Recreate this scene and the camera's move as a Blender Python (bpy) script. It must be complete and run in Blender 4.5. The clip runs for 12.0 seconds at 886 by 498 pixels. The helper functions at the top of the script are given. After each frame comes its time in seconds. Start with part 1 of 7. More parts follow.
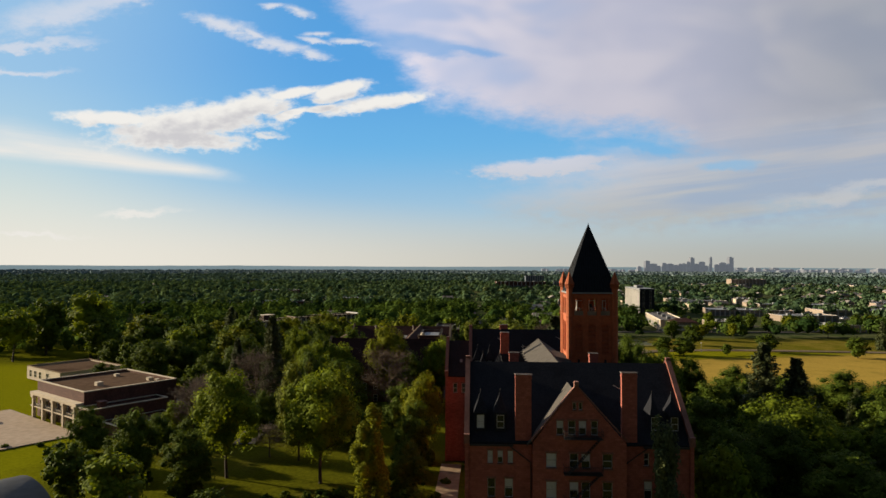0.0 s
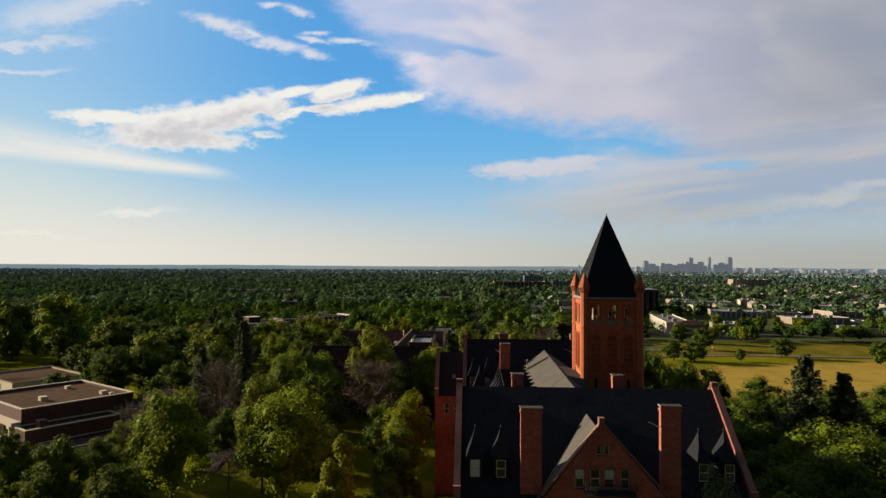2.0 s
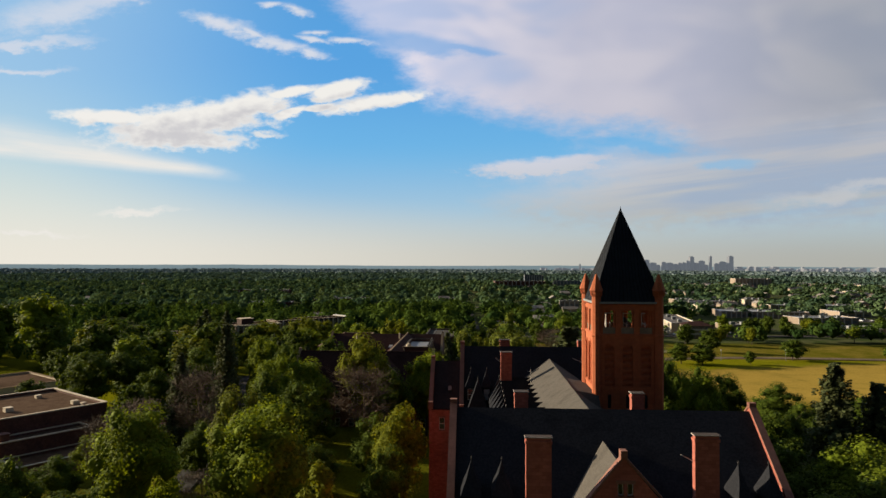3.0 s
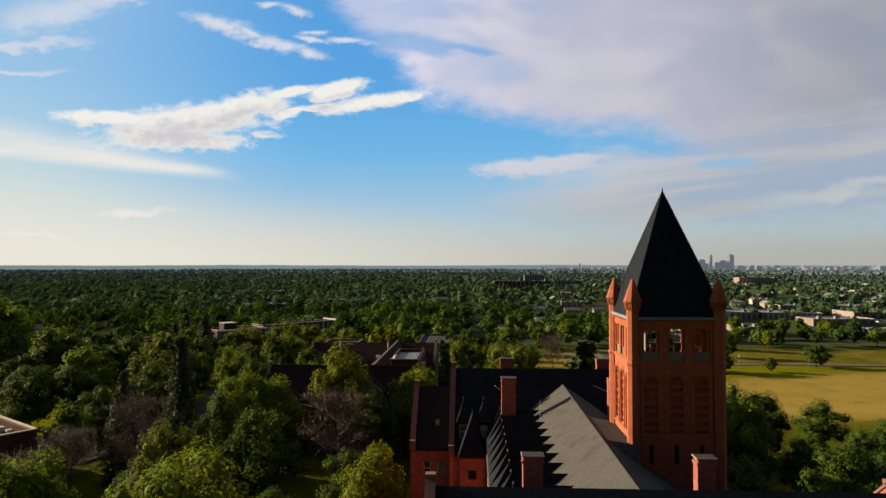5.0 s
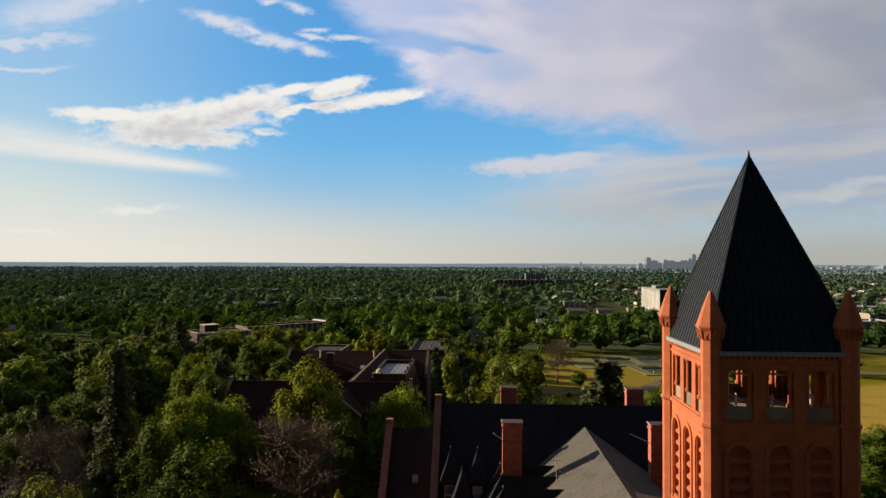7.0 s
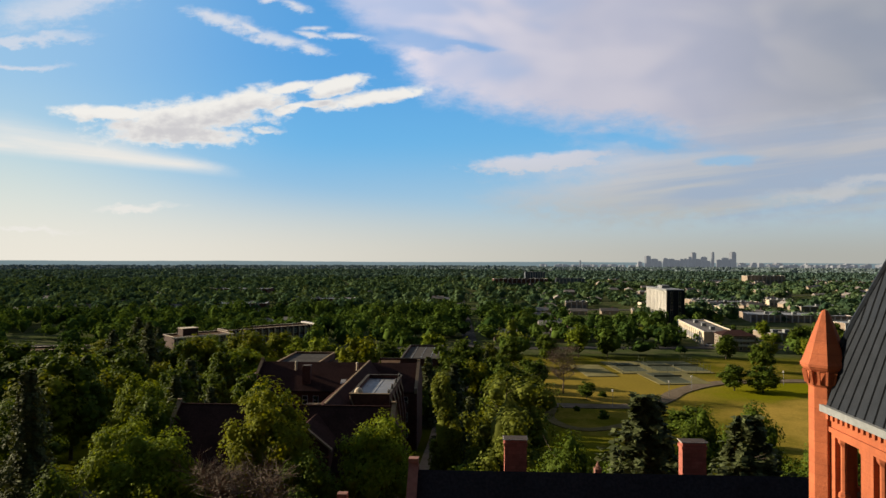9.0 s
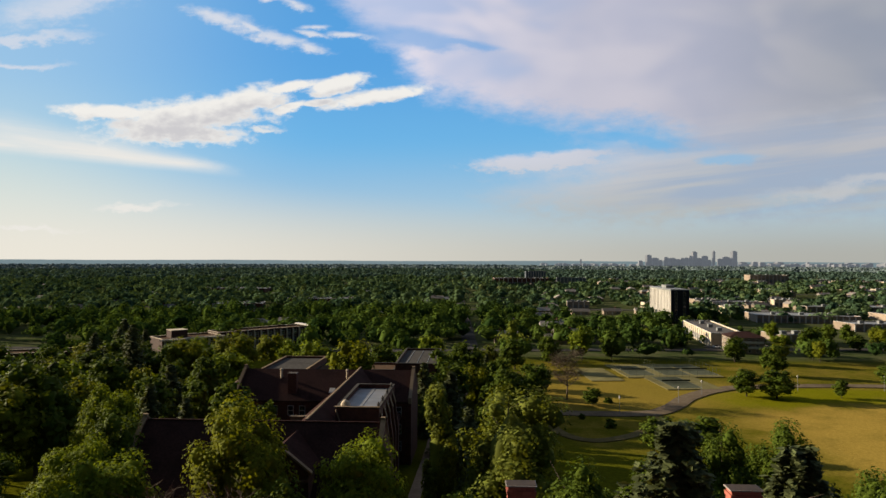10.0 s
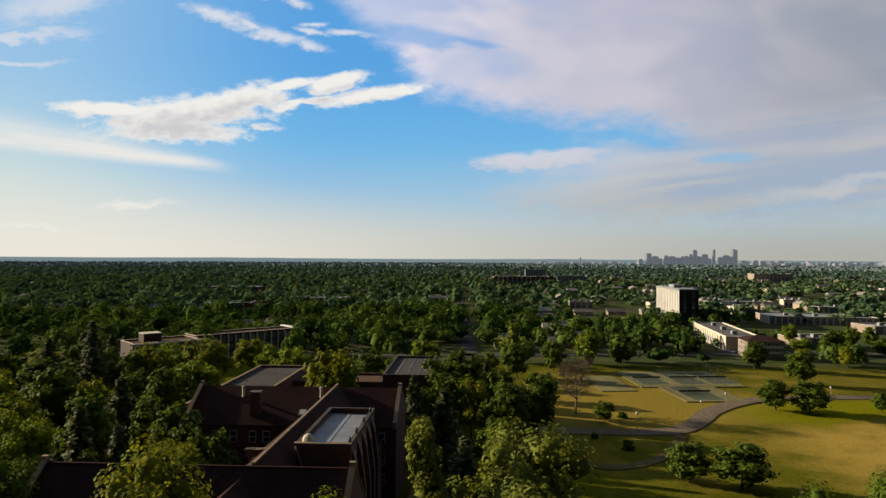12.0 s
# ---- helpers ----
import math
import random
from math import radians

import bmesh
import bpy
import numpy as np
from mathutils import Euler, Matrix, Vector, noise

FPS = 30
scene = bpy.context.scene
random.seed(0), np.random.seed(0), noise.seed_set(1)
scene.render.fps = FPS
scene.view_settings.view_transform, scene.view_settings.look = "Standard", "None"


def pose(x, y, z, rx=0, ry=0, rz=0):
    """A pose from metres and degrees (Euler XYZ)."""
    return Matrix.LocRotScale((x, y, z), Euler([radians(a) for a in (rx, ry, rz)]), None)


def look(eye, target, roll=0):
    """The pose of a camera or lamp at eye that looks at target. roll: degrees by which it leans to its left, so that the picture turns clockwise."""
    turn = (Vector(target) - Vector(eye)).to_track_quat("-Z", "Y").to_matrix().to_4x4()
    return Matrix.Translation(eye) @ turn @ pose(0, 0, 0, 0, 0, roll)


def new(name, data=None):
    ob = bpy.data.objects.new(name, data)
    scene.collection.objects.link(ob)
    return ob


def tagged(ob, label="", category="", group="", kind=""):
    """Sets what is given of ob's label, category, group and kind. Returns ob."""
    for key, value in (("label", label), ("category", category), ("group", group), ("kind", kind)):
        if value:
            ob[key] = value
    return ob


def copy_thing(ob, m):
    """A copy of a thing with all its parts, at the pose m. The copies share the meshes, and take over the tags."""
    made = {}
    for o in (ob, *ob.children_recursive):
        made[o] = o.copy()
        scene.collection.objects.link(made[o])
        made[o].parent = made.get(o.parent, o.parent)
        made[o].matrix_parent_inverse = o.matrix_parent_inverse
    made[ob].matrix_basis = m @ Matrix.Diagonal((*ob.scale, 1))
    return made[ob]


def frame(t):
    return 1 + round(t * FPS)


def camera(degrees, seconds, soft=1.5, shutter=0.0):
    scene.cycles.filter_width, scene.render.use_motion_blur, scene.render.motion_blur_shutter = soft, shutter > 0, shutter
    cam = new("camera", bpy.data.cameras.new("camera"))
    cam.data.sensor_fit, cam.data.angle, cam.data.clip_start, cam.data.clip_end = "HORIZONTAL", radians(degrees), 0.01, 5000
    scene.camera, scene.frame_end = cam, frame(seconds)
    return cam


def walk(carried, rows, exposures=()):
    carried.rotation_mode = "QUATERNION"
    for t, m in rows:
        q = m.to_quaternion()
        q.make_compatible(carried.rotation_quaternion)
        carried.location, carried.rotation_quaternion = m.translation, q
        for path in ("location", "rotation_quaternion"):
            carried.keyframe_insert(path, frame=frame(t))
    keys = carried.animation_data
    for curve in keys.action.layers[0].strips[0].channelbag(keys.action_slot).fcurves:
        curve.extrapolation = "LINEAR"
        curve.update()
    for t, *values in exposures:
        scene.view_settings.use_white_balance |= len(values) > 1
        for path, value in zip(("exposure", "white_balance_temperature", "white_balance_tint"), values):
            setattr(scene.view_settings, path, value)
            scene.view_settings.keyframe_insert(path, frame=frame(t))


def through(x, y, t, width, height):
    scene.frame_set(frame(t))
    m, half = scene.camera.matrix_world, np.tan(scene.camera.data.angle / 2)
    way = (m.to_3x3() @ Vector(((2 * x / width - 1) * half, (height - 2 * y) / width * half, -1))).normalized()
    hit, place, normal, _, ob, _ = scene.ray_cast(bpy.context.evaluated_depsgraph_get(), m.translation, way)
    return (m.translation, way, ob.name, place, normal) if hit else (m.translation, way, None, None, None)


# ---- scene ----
cam = camera(68.5, 12.0)
PATH = [
    (0, (3.759, 0.803, 44.878), (3.656, 2.8, 44.927), 0.2),
    (0.5, (3.897, 5.629, 44.807), (3.794, 7.626, 44.856), 0.2),
    (1, (4.054, 10.695, 44.748), (3.953, 12.692, 44.797), 0.2),
    (1.5, (4.072, 16.147, 44.727), (3.975, 18.144, 44.776), 0.2),
    (2, (4.219, 21.764, 44.769), (4.122, 23.761, 44.817), 0.3),
    (2.5, (4.182, 27.369, 44.885), (4.091, 29.367, 44.932), 0.1),
    (3, (4.628, 33.03, 44.903), (4.53, 35.027, 44.949), 0.2),
    (5, (5.413, 56.031, 45.134), (5.317, 58.028, 45.179), 0.0),
    (5.5, (5.605, 61.625, 45.193), (5.511, 63.622, 45.236), 0.2),
    (6, (5.779, 67.436, 45.289), (5.684, 69.434, 45.33), 0.1),
    (6.5, (6.048, 73.214, 45.332), (5.951, 75.211, 45.371), 0.2),
    (7, (6.28, 78.806, 45.356), (6.182, 80.804, 45.395), 0.2),
    (9, (6.751, 100.566, 45.55), (6.656, 102.563, 45.584), 0.2),
    (9.5, (7.016, 105.888, 45.633), (6.92, 107.886, 45.666), 0.2),
    (10, (7.09, 111.434, 45.667), (6.994, 113.432, 45.698), 0.2),
    (10.5, (7.077, 117.113, 45.638), (6.982, 119.11, 45.668), 0.3),
    (11, (7.04, 122.797, 45.565), (6.946, 124.795, 45.593), 0.3),
    (11.5, (7.167, 128.431, 45.506), (7.074, 130.428, 45.533), 0.3),
    (12, (7.31, 134.066, 45.534), (7.217, 136.064, 45.559), 0.3),
]
walk(cam, [(t, look(eye, target, roll)) for t, eye, target, roll in PATH], [(0, 0.9), (12, 0.9)])

# ---- light ----
SUN_EL = 16.5
flat = Vector((-0.946, 0.324, 0.0))     # the low sun stands to the left, slightly ahead
sun_vec = Vector((flat.x * math.cos(radians(SUN_EL)), flat.y * math.cos(radians(SUN_EL)), math.sin(radians(SUN_EL))))
lamp = bpy.data.lights.new("sun", "SUN")
lamp.energy, lamp.angle, lamp.color = 5.3, radians(0.53), (1.0, 0.83, 0.60)
sun = new("sun", lamp)
sun.matrix_world = look(sun_vec * 300, (0, 0, 0))


class Nodes:
    """Short hand for building node trees."""

    def __init__(self, tree, fresh=True):
        self.t = tree
        if fresh:
            tree.nodes.clear()

    def add(self, kind, **values):
        n = self.t.nodes.new(kind)
        for k, v in values.items():
            setattr(n, k, v)
        return n

    def put(self, socket, v):
        if v is None:
            return
        if isinstance(v, bpy.types.NodeSocket):
            self.t.links.new(v, socket)
        else:
            if socket.type == "RGBA" and len(v) == 3:
                v = (*v, 1)
            socket.default_value = v

    def math(self, op, a, b=None, c=None, clamp=False):
        n = self.add("ShaderNodeMath", operation=op, use_clamp=clamp)
        for i, v in enumerate((a, b, c)):
            self.put(n.inputs[i], v)
        return n.outputs[0]

    def vec(self, x, y, z=0.0):
        n = self.add("ShaderNodeCombineXYZ")
        for i, v in enumerate((x, y, z)):
            self.put(n.inputs[i], v)
        return n.outputs[0]

    def noise(self, vector, scale, detail=4, rough=0.55, distort=0.0):
        n = self.add("ShaderNodeTexNoise")
        self.put(n.inputs["Vector"], vector)
        for k, v in (("Scale", scale), ("Detail", detail), ("Roughness", rough), ("Distortion", distort)):
            n.inputs[k].default_value = v
        return n.outputs[0]

    def mix(self, fac, a, b, blend="MIX"):
        n = self.add("ShaderNodeMix", data_type="RGBA", blend_type=blend)
        self.put(n.inputs["Factor"], fac)
        self.put(n.inputs["A"], a)
        self.put(n.inputs["B"], b)
        return n.outputs["Result"]

    def ramp(self, v, lo, hi, a=0.0, b=1.0):
        n = self.add("ShaderNodeMapRange", interpolation_type="SMOOTHSTEP")
        for i, x in enumerate((v, lo, hi, a, b)):
            self.put(n.inputs[i], x)
        return n.outputs[0]


# ---- sky ----
world = bpy.data.worlds.new("sky")
scene.world = world
world.use_nodes = True
N = Nodes(world.node_tree)
sky = N.add("ShaderNodeTexSky", sky_type="NISHITA", sun_disc=False, altitude=1600, air_density=1.0, dust_density=0.6, ozone_density=2.5)
sky.sun_elevation, sky.sun_rotation = radians(SUN_EL), math.atan2(sun_vec.x, sun_vec.y)
way = N.add("ShaderNodeTexCoord").outputs["Generated"]
sep = N.add("ShaderNodeSeparateXYZ")
N.put(sep.inputs[0], way)
dx, dy, dz = sep.outputs
ahead = N.math("MAXIMUM", dy, 0.05)
su = N.math("DIVIDE", dx, ahead)
sv = N.math("DIVIDE", dz, ahead)
front = N.ramp(dy, 0.1, 0.35)
# slow warp, so that no cloud edge is a clean curve
w1 = N.noise(N.vec(N.math("MULTIPLY", su, 1.0), N.math("MULTIPLY", sv, 2.2), 3.1), 5.0, 6, 0.6)
w2 = N.noise(N.vec(N.math("MULTIPLY", su, 1.0), N.math("MULTIPLY", sv, 2.2), 8.7), 5.0, 6, 0.6)
fine1 = N.noise(N.vec(su, N.math("MULTIPLY", sv, 2.0), 5.5), 28.0, 6, 0.62)
wu = N.math("ADD", su, N.math("MULTIPLY_ADD", w1, 0.14, -0.07))
wv = N.math("ADD", sv, N.math("ADD", N.math("MULTIPLY_ADD", w2, 0.09, -0.045), N.math("MULTIPLY_ADD", fine1, 0.03, -0.015)))


def puff(u0, v0, a, b, turn, hard=1.0, u=None, v=None):
    """How deep a direction lies in a cloud of that middle, half length, half height and slope: 1 at the middle, 0 at the rim."""
    c, s = math.cos(radians(turn)), math.sin(radians(turn))
    du, dv = N.math("SUBTRACT", u or wu, u0), N.math("SUBTRACT", v or wv, v0)
    p = N.math("ADD", N.math("MULTIPLY", du, c / a), N.math("MULTIPLY", dv, s / a))
    q = N.math("ADD", N.math("MULTIPLY", du, -s / b), N.math("MULTIPLY", dv, c / b))
    r = N.math("SQRT", N.math("ADD", N.math("MULTIPLY", p, p), N.math("MULTIPLY", q, q)))
    return N.math("MULTIPLY", N.math("SUBTRACT", 1.0, r), hard)


def most(*v):
    out = v[0]
    for x in v[1:]:
        out = N.math("MAXIMUM", out, x)
    return out


# heaped cloud bank, streaks and the wide veil
fine2 = N.noise(N.vec(su, N.math("MULTIPLY", sv, 1.7), 2.5), 48.0, 3, 0.5)
rag = N.math("SUBTRACT", fine1, 0.5)
knob = N.math("SUBTRACT", fine2, 0.5)
bu = N.math("ADD", su, N.math("MULTIPLY_ADD", w1, 0.05, -0.025))
bv = N.math("ADD", sv, N.math("ADD", N.math("MULTIPLY_ADD", w2, 0.026, -0.013), N.math("MULTIPLY_ADD", fine1, 0.012, -0.006)))


def heap(*rows, lift=0.0):
    v = N.math("ADD", bv, lift) if lift else bv
    return most(*[puff(*r, u=bu, v=v) for r in rows])


BANK = ((-0.455, 0.221, 0.150, 0.034, 6), (-0.575, 0.231, 0.095, 0.013, -4), (-0.475, 0.199, 0.125, 0.022, -3), (-0.365, 0.246, 0.085, 0.024, 9), (-0.285, 0.267, 0.055, 0.010, 8),
        (-0.215, 0.269, 0.058, 0.013, 14), (-0.155, 0.251, 0.095, 0.013, 8), (-0.290, 0.236, 0.035, 0.008, 12), (-0.245, 0.243, 0.035, 0.006, 10))
bank = heap(*BANK)
bank_above = heap(*BANK, lift=0.016)
streak = heap((-0.40, 0.376, 0.055, 0.010, -14), (-0.345, 0.357, 0.045, 0.006, -25), (-0.31, 0.343, 0.07, 0.010, -14), (-0.26, 0.329, 0.035, 0.007, -16), (-0.283, 0.397, 0.025, 0.006, -15), (-0.32, 0.404, 0.02, 0.004, 0),
              (-0.20, 0.350, 0.03, 0.004, -5), (-0.25, 0.361, 0.018, 0.004, 0), (-0.255, 0.351, 0.022, 0.004, -10))
film = most(puff(-0.66, 0.400, 0.14, 0.030, 8), puff(-0.57, 0.412, 0.09, 0.016, 8), puff(-0.72, 0.353, 0.12, 0.010, 0), puff(-0.74, 0.309, 0.09, 0.009, 0))
specks = most(puff(-0.53, 0.087, 0.075, 0.009, 0), puff(-0.70, 0.052, 0.09, 0.006, 0), puff(-0.33, 0.200, 0.03, 0.006, 0))
# the long low streak, bright along its lower edge and thin above
comb = N.noise(N.vec(N.math("MULTIPLY", su, 2.0), N.math("MULTIPLY_ADD", sv, 26.0, N.math("MULTIPLY", su, 3.0)), 6.0), 2.2, 4, 0.6)
grow = N.math("DIVIDE", N.math("SUBTRACT", -0.35, wu), 0.40, clamp=True)
rise = N.math("SUBTRACT", N.math("ADD", sv, N.math("MULTIPLY_ADD", w2, 0.012, -0.006)), N.math("MULTIPLY_ADD", su, -0.098, 0.098))
m_low = N.math("MULTIPLY", N.ramp(rise, -0.010, 0.008), N.ramp(rise, N.math("MULTIPLY_ADD", grow, 0.010, 0.002), N.math("MULTIPLY_ADD", grow, 0.062, 0.012), 1.0, 0.0))
m_low = N.math("MULTIPLY", N.math("MULTIPLY", m_low, N.ramp(grow, 0.0, 0.22)), N.ramp(comb, 0.25, 0.7, 0.55, 1.0))
e1 = N.math("SUBTRACT", N.math("MULTIPLY_ADD", wu, 0.207, wv), 0.228)
e2 = N.math("SUBTRACT", N.math("MULTIPLY_ADD", wu, 0.92, wv), 0.182)
e3 = N.math("SUBTRACT", wv, 0.186)
gap = heap((-0.10, 0.345, 0.10, 0.018, -8), (-0.03, 0.338, 0.07, 0.008, -10))
holes = heap((0.39, 0.153, 0.055, 0.010, 4), (0.27, 0.176, 0.05, 0.010, -10), (0.21, 0.186, 0.05, 0.008, -4))
veil = N.math("MULTIPLY", N.math("MINIMUM", N.math("MINIMUM", e1, e2), N.math("ADD", e3, N.ramp(su, 0.25, 0.45, 0.0, 0.06))), 9.0)
tip = heap((0.115, 0.149, 0.135, 0.017, 3), (0.16, 0.160, 0.10, 0.012, 2))
band = most(puff(0.40, 0.130, 0.30, 0.052, 0), puff(0.30, 0.096, 0.24, 0.046, 3), puff(0.68, 0.15, 0.44, 0.085, 0))
m_bank = N.ramp(N.math("ADD", bank, N.math("ADD", N.math("MULTIPLY", rag, 1.35), N.math("MULTIPLY", knob, 0.6))), -0.2, 0.42)
m_streak = N.ramp(N.math("ADD", streak, N.math("ADD", N.math("MULTIPLY", rag, 2.6), N.math("MULTIPLY", knob, 0.8))), -0.55, 0.9, 0.0, 0.86)
m_film = N.ramp(N.math("ADD", film, N.math("MULTIPLY", rag, 0.9)), -0.2, 0.9, 0.0, 0.7)
m_speck = N.ramp(N.math("ADD", specks, N.math("MULTIPLY", rag, 1.2)), -0.1, 0.8, 0.0, 0.8)
m_gap = N.ramp(N.math("ADD", gap, N.math("MULTIPLY", rag, 0.8)), -0.2, 0.6, 1.0, 0.42)
m_hole = N.ramp(N.math("ADD", holes, N.math("MULTIPLY", rag, 1.4)), -0.2, 0.6, 1.0, 0.3)
thin = N.noise(N.vec(su, N.math("MULTIPLY", sv, 1.9), 9.0), 5.5, 2, 0.5, 0.3)
m_veil = N.math("MULTIPLY", N.math("MULTIPLY", N.ramp(N.math("ADD", veil, N.math("MULTIPLY", rag, 0.25)), -0.14, 0.46, 0.0, 0.97), m_gap), m_hole)
m_veil = N.math("MULTIPLY", m_veil, N.ramp(N.math("ADD", thin, N.ramp(su, 0.0, 0.4, 0.0, 0.3)), 0.32, 0.55, 0.72, 1.0))
m_band = N.math("MULTIPLY", N.ramp(N.math("ADD", band, N.math("MULTIPLY", rag, 0.6)), -0.35, 0.6, 0.0, 0.92), m_hole)
m_band = N.math("MAXIMUM", m_band, N.math("MULTIPLY", N.ramp(N.math("ADD", tip, N.math("MULTIPLY", rag, 2.0)), -0.15, 0.6, 0.0, 0.9), m_hole))
# elsewhere in the sky, broken cloud of the same kind
high = N.math("MAXIMUM", dz, 0.06)
around = N.noise(N.vec(N.math("DIVIDE", dx, high), N.math("DIVIDE", dy, high), 0.0), 0.9, 7, 0.6)
m_round = N.math("MULTIPLY", N.ramp(around, 0.5, 0.7, 0.0, 0.6), N.math("SUBTRACT", 1.0, front))
soft = N.noise(N.vec(su, N.math("MULTIPLY", sv, 1.6), 1.0), 9.0, 7, 0.6)
softer = N.ramp(soft, 0.3, 0.72)
# clear sky, deep blue overhead and pale at the horizon
tint = N.mix(1.0, sky.outputs[0], (0.060, 0.090, 0.125), "MULTIPLY")
el = N.math("ARCSINE", dz)
elev = N.math("MULTIPLY", el, 180 / math.pi)
clear = N.mix(N.ramp(elev, 2.0, 11.0), (0.46, 0.60, 0.68), (0.170, 0.49, 0.81))
clear = N.mix(N.ramp(elev, 8.0, 18.0), clear, (0.105, 0.385, 0.78))
clear = N.mix(N.ramp(elev, 18.0, 30.0), clear, (0.078, 0.305, 0.67))
clear = N.mix(N.ramp(elev, 28.0, 75.0), clear, (0.003, 0.022, 0.075))
clear = N.mix(0.12, clear, tint)
clear = N.mix(N.ramp(su, -0.78, -0.20, 0.58, 0.0), clear, (0.46, 0.65, 0.79))
clear = N.mix(N.math("MULTIPLY", N.ramp(su, -0.85, -0.25, 1.0, 0.0), N.ramp(elev, 3.0, 15.0, 0.95, 0.0)), clear, (0.62, 0.73, 0.70))
haze = N.mix(N.ramp(su, -0.7, 0.6), (0.84, 0.79, 0.69), (0.43, 0.425, 0.38))
clear = N.mix(N.ramp(elev, 0.0, N.ramp(su, -0.75, 0.2, 8.5, 5.2), 0.95, 0.0), clear, haze)
veil_col = N.mix(N.ramp(su, -0.2, 0.25), (0.76, 0.73, 0.83), (0.57, 0.55, 0.63))
veil_col = N.mix(N.ramp(su, 0.2, 0.6), veil_col, (0.375, 0.385, 0.43))
veil_col = N.mix(N.ramp(thin, 0.34, 0.68, 0.0, 0.8), N.mix(1.0, veil_col, (0.86, 0.90, 0.96), "MULTIPLY"), N.mix(1.0, veil_col, (1.10, 1.08, 1.04), "MULTIPLY"))
veil_col = N.mix(N.math("MULTIPLY", softer, 0.12), veil_col, N.mix(1.0, veil_col, (0.80, 0.82, 0.87), "MULTIPLY"))
heart = N.math("MINIMUM", bank, bank_above)
bank_col = N.mix(N.ramp(N.math("ADD", heart, N.math("ADD", N.math("MULTIPLY", knob, 1.1), N.math("MULTIPLY", rag, 1.0))), -0.1, 0.9), (0.88, 0.86, 0.82), (0.61, 0.60, 0.62))
low_col = (0.85, 0.82, 0.77)
band_col = N.mix(N.ramp(elev, 2.5, 11.0), (0.47, 0.475, 0.455), N.mix(N.ramp(su, 0.05, 0.45), (0.71, 0.70, 0.77), (0.50, 0.51, 0.56)))
combed = N.noise(N.vec(N.math("MULTIPLY", su, 1.6), N.math("MULTIPLY_ADD", sv, 20.0, N.math("MULTIPLY", su, -2.4)), 4.0), 1.6, 3, 0.5, 0.4)
band_col = N.mix(N.math("MULTIPLY", N.ramp(combed, 0.38, 0.62), N.ramp(su, 0.12, 0.35, 0.0, 0.75)), band_col, (0.32, 0.41, 0.56))
gleam = puff(0.60, 0.120, 0.20, 0.014, 7)
band_col = N.mix(N.ramp(N.math("ADD", gleam, N.math("MULTIPLY", rag, 0.6)), -0.1, 0.8, 0.0, 0.7), band_col, (0.57, 0.57, 0.58))
c = N.mix(m_round, clear, (0.14, 0.15, 0.20))


def over(base, mask, col):
    return N.mix(N.math("MULTIPLY", mask, front), base, col)


c = over(c, m_veil, veil_col)
c = over(c, m_band, band_col)
c = over(c, m_film, (0.72, 0.73, 0.79))
c = over(c, m_low, low_col)
c = over(c, m_speck, low_col)
c = over(c, m_streak, (0.74, 0.75, 0.80))
c = over(c, m_bank, bank_col)
# far side of the sky, unseen: added grey band lights walls, near black above
c = N.mix(N.ramp(dy, -0.4, 0.3, 0.92, 0.0), c, N.mix(N.ramp(elev, 3.0, 24.0), (0.155, 0.150, 0.155), (0.006, 0.011, 0.024)))
bg = N.add("ShaderNodeBackground")
N.put(bg.inputs[0], c)
bg.inputs[1].default_value = 0.536
N.t.links.new(bg.outputs[0], N.add("ShaderNodeOutputWorld").inputs[0])


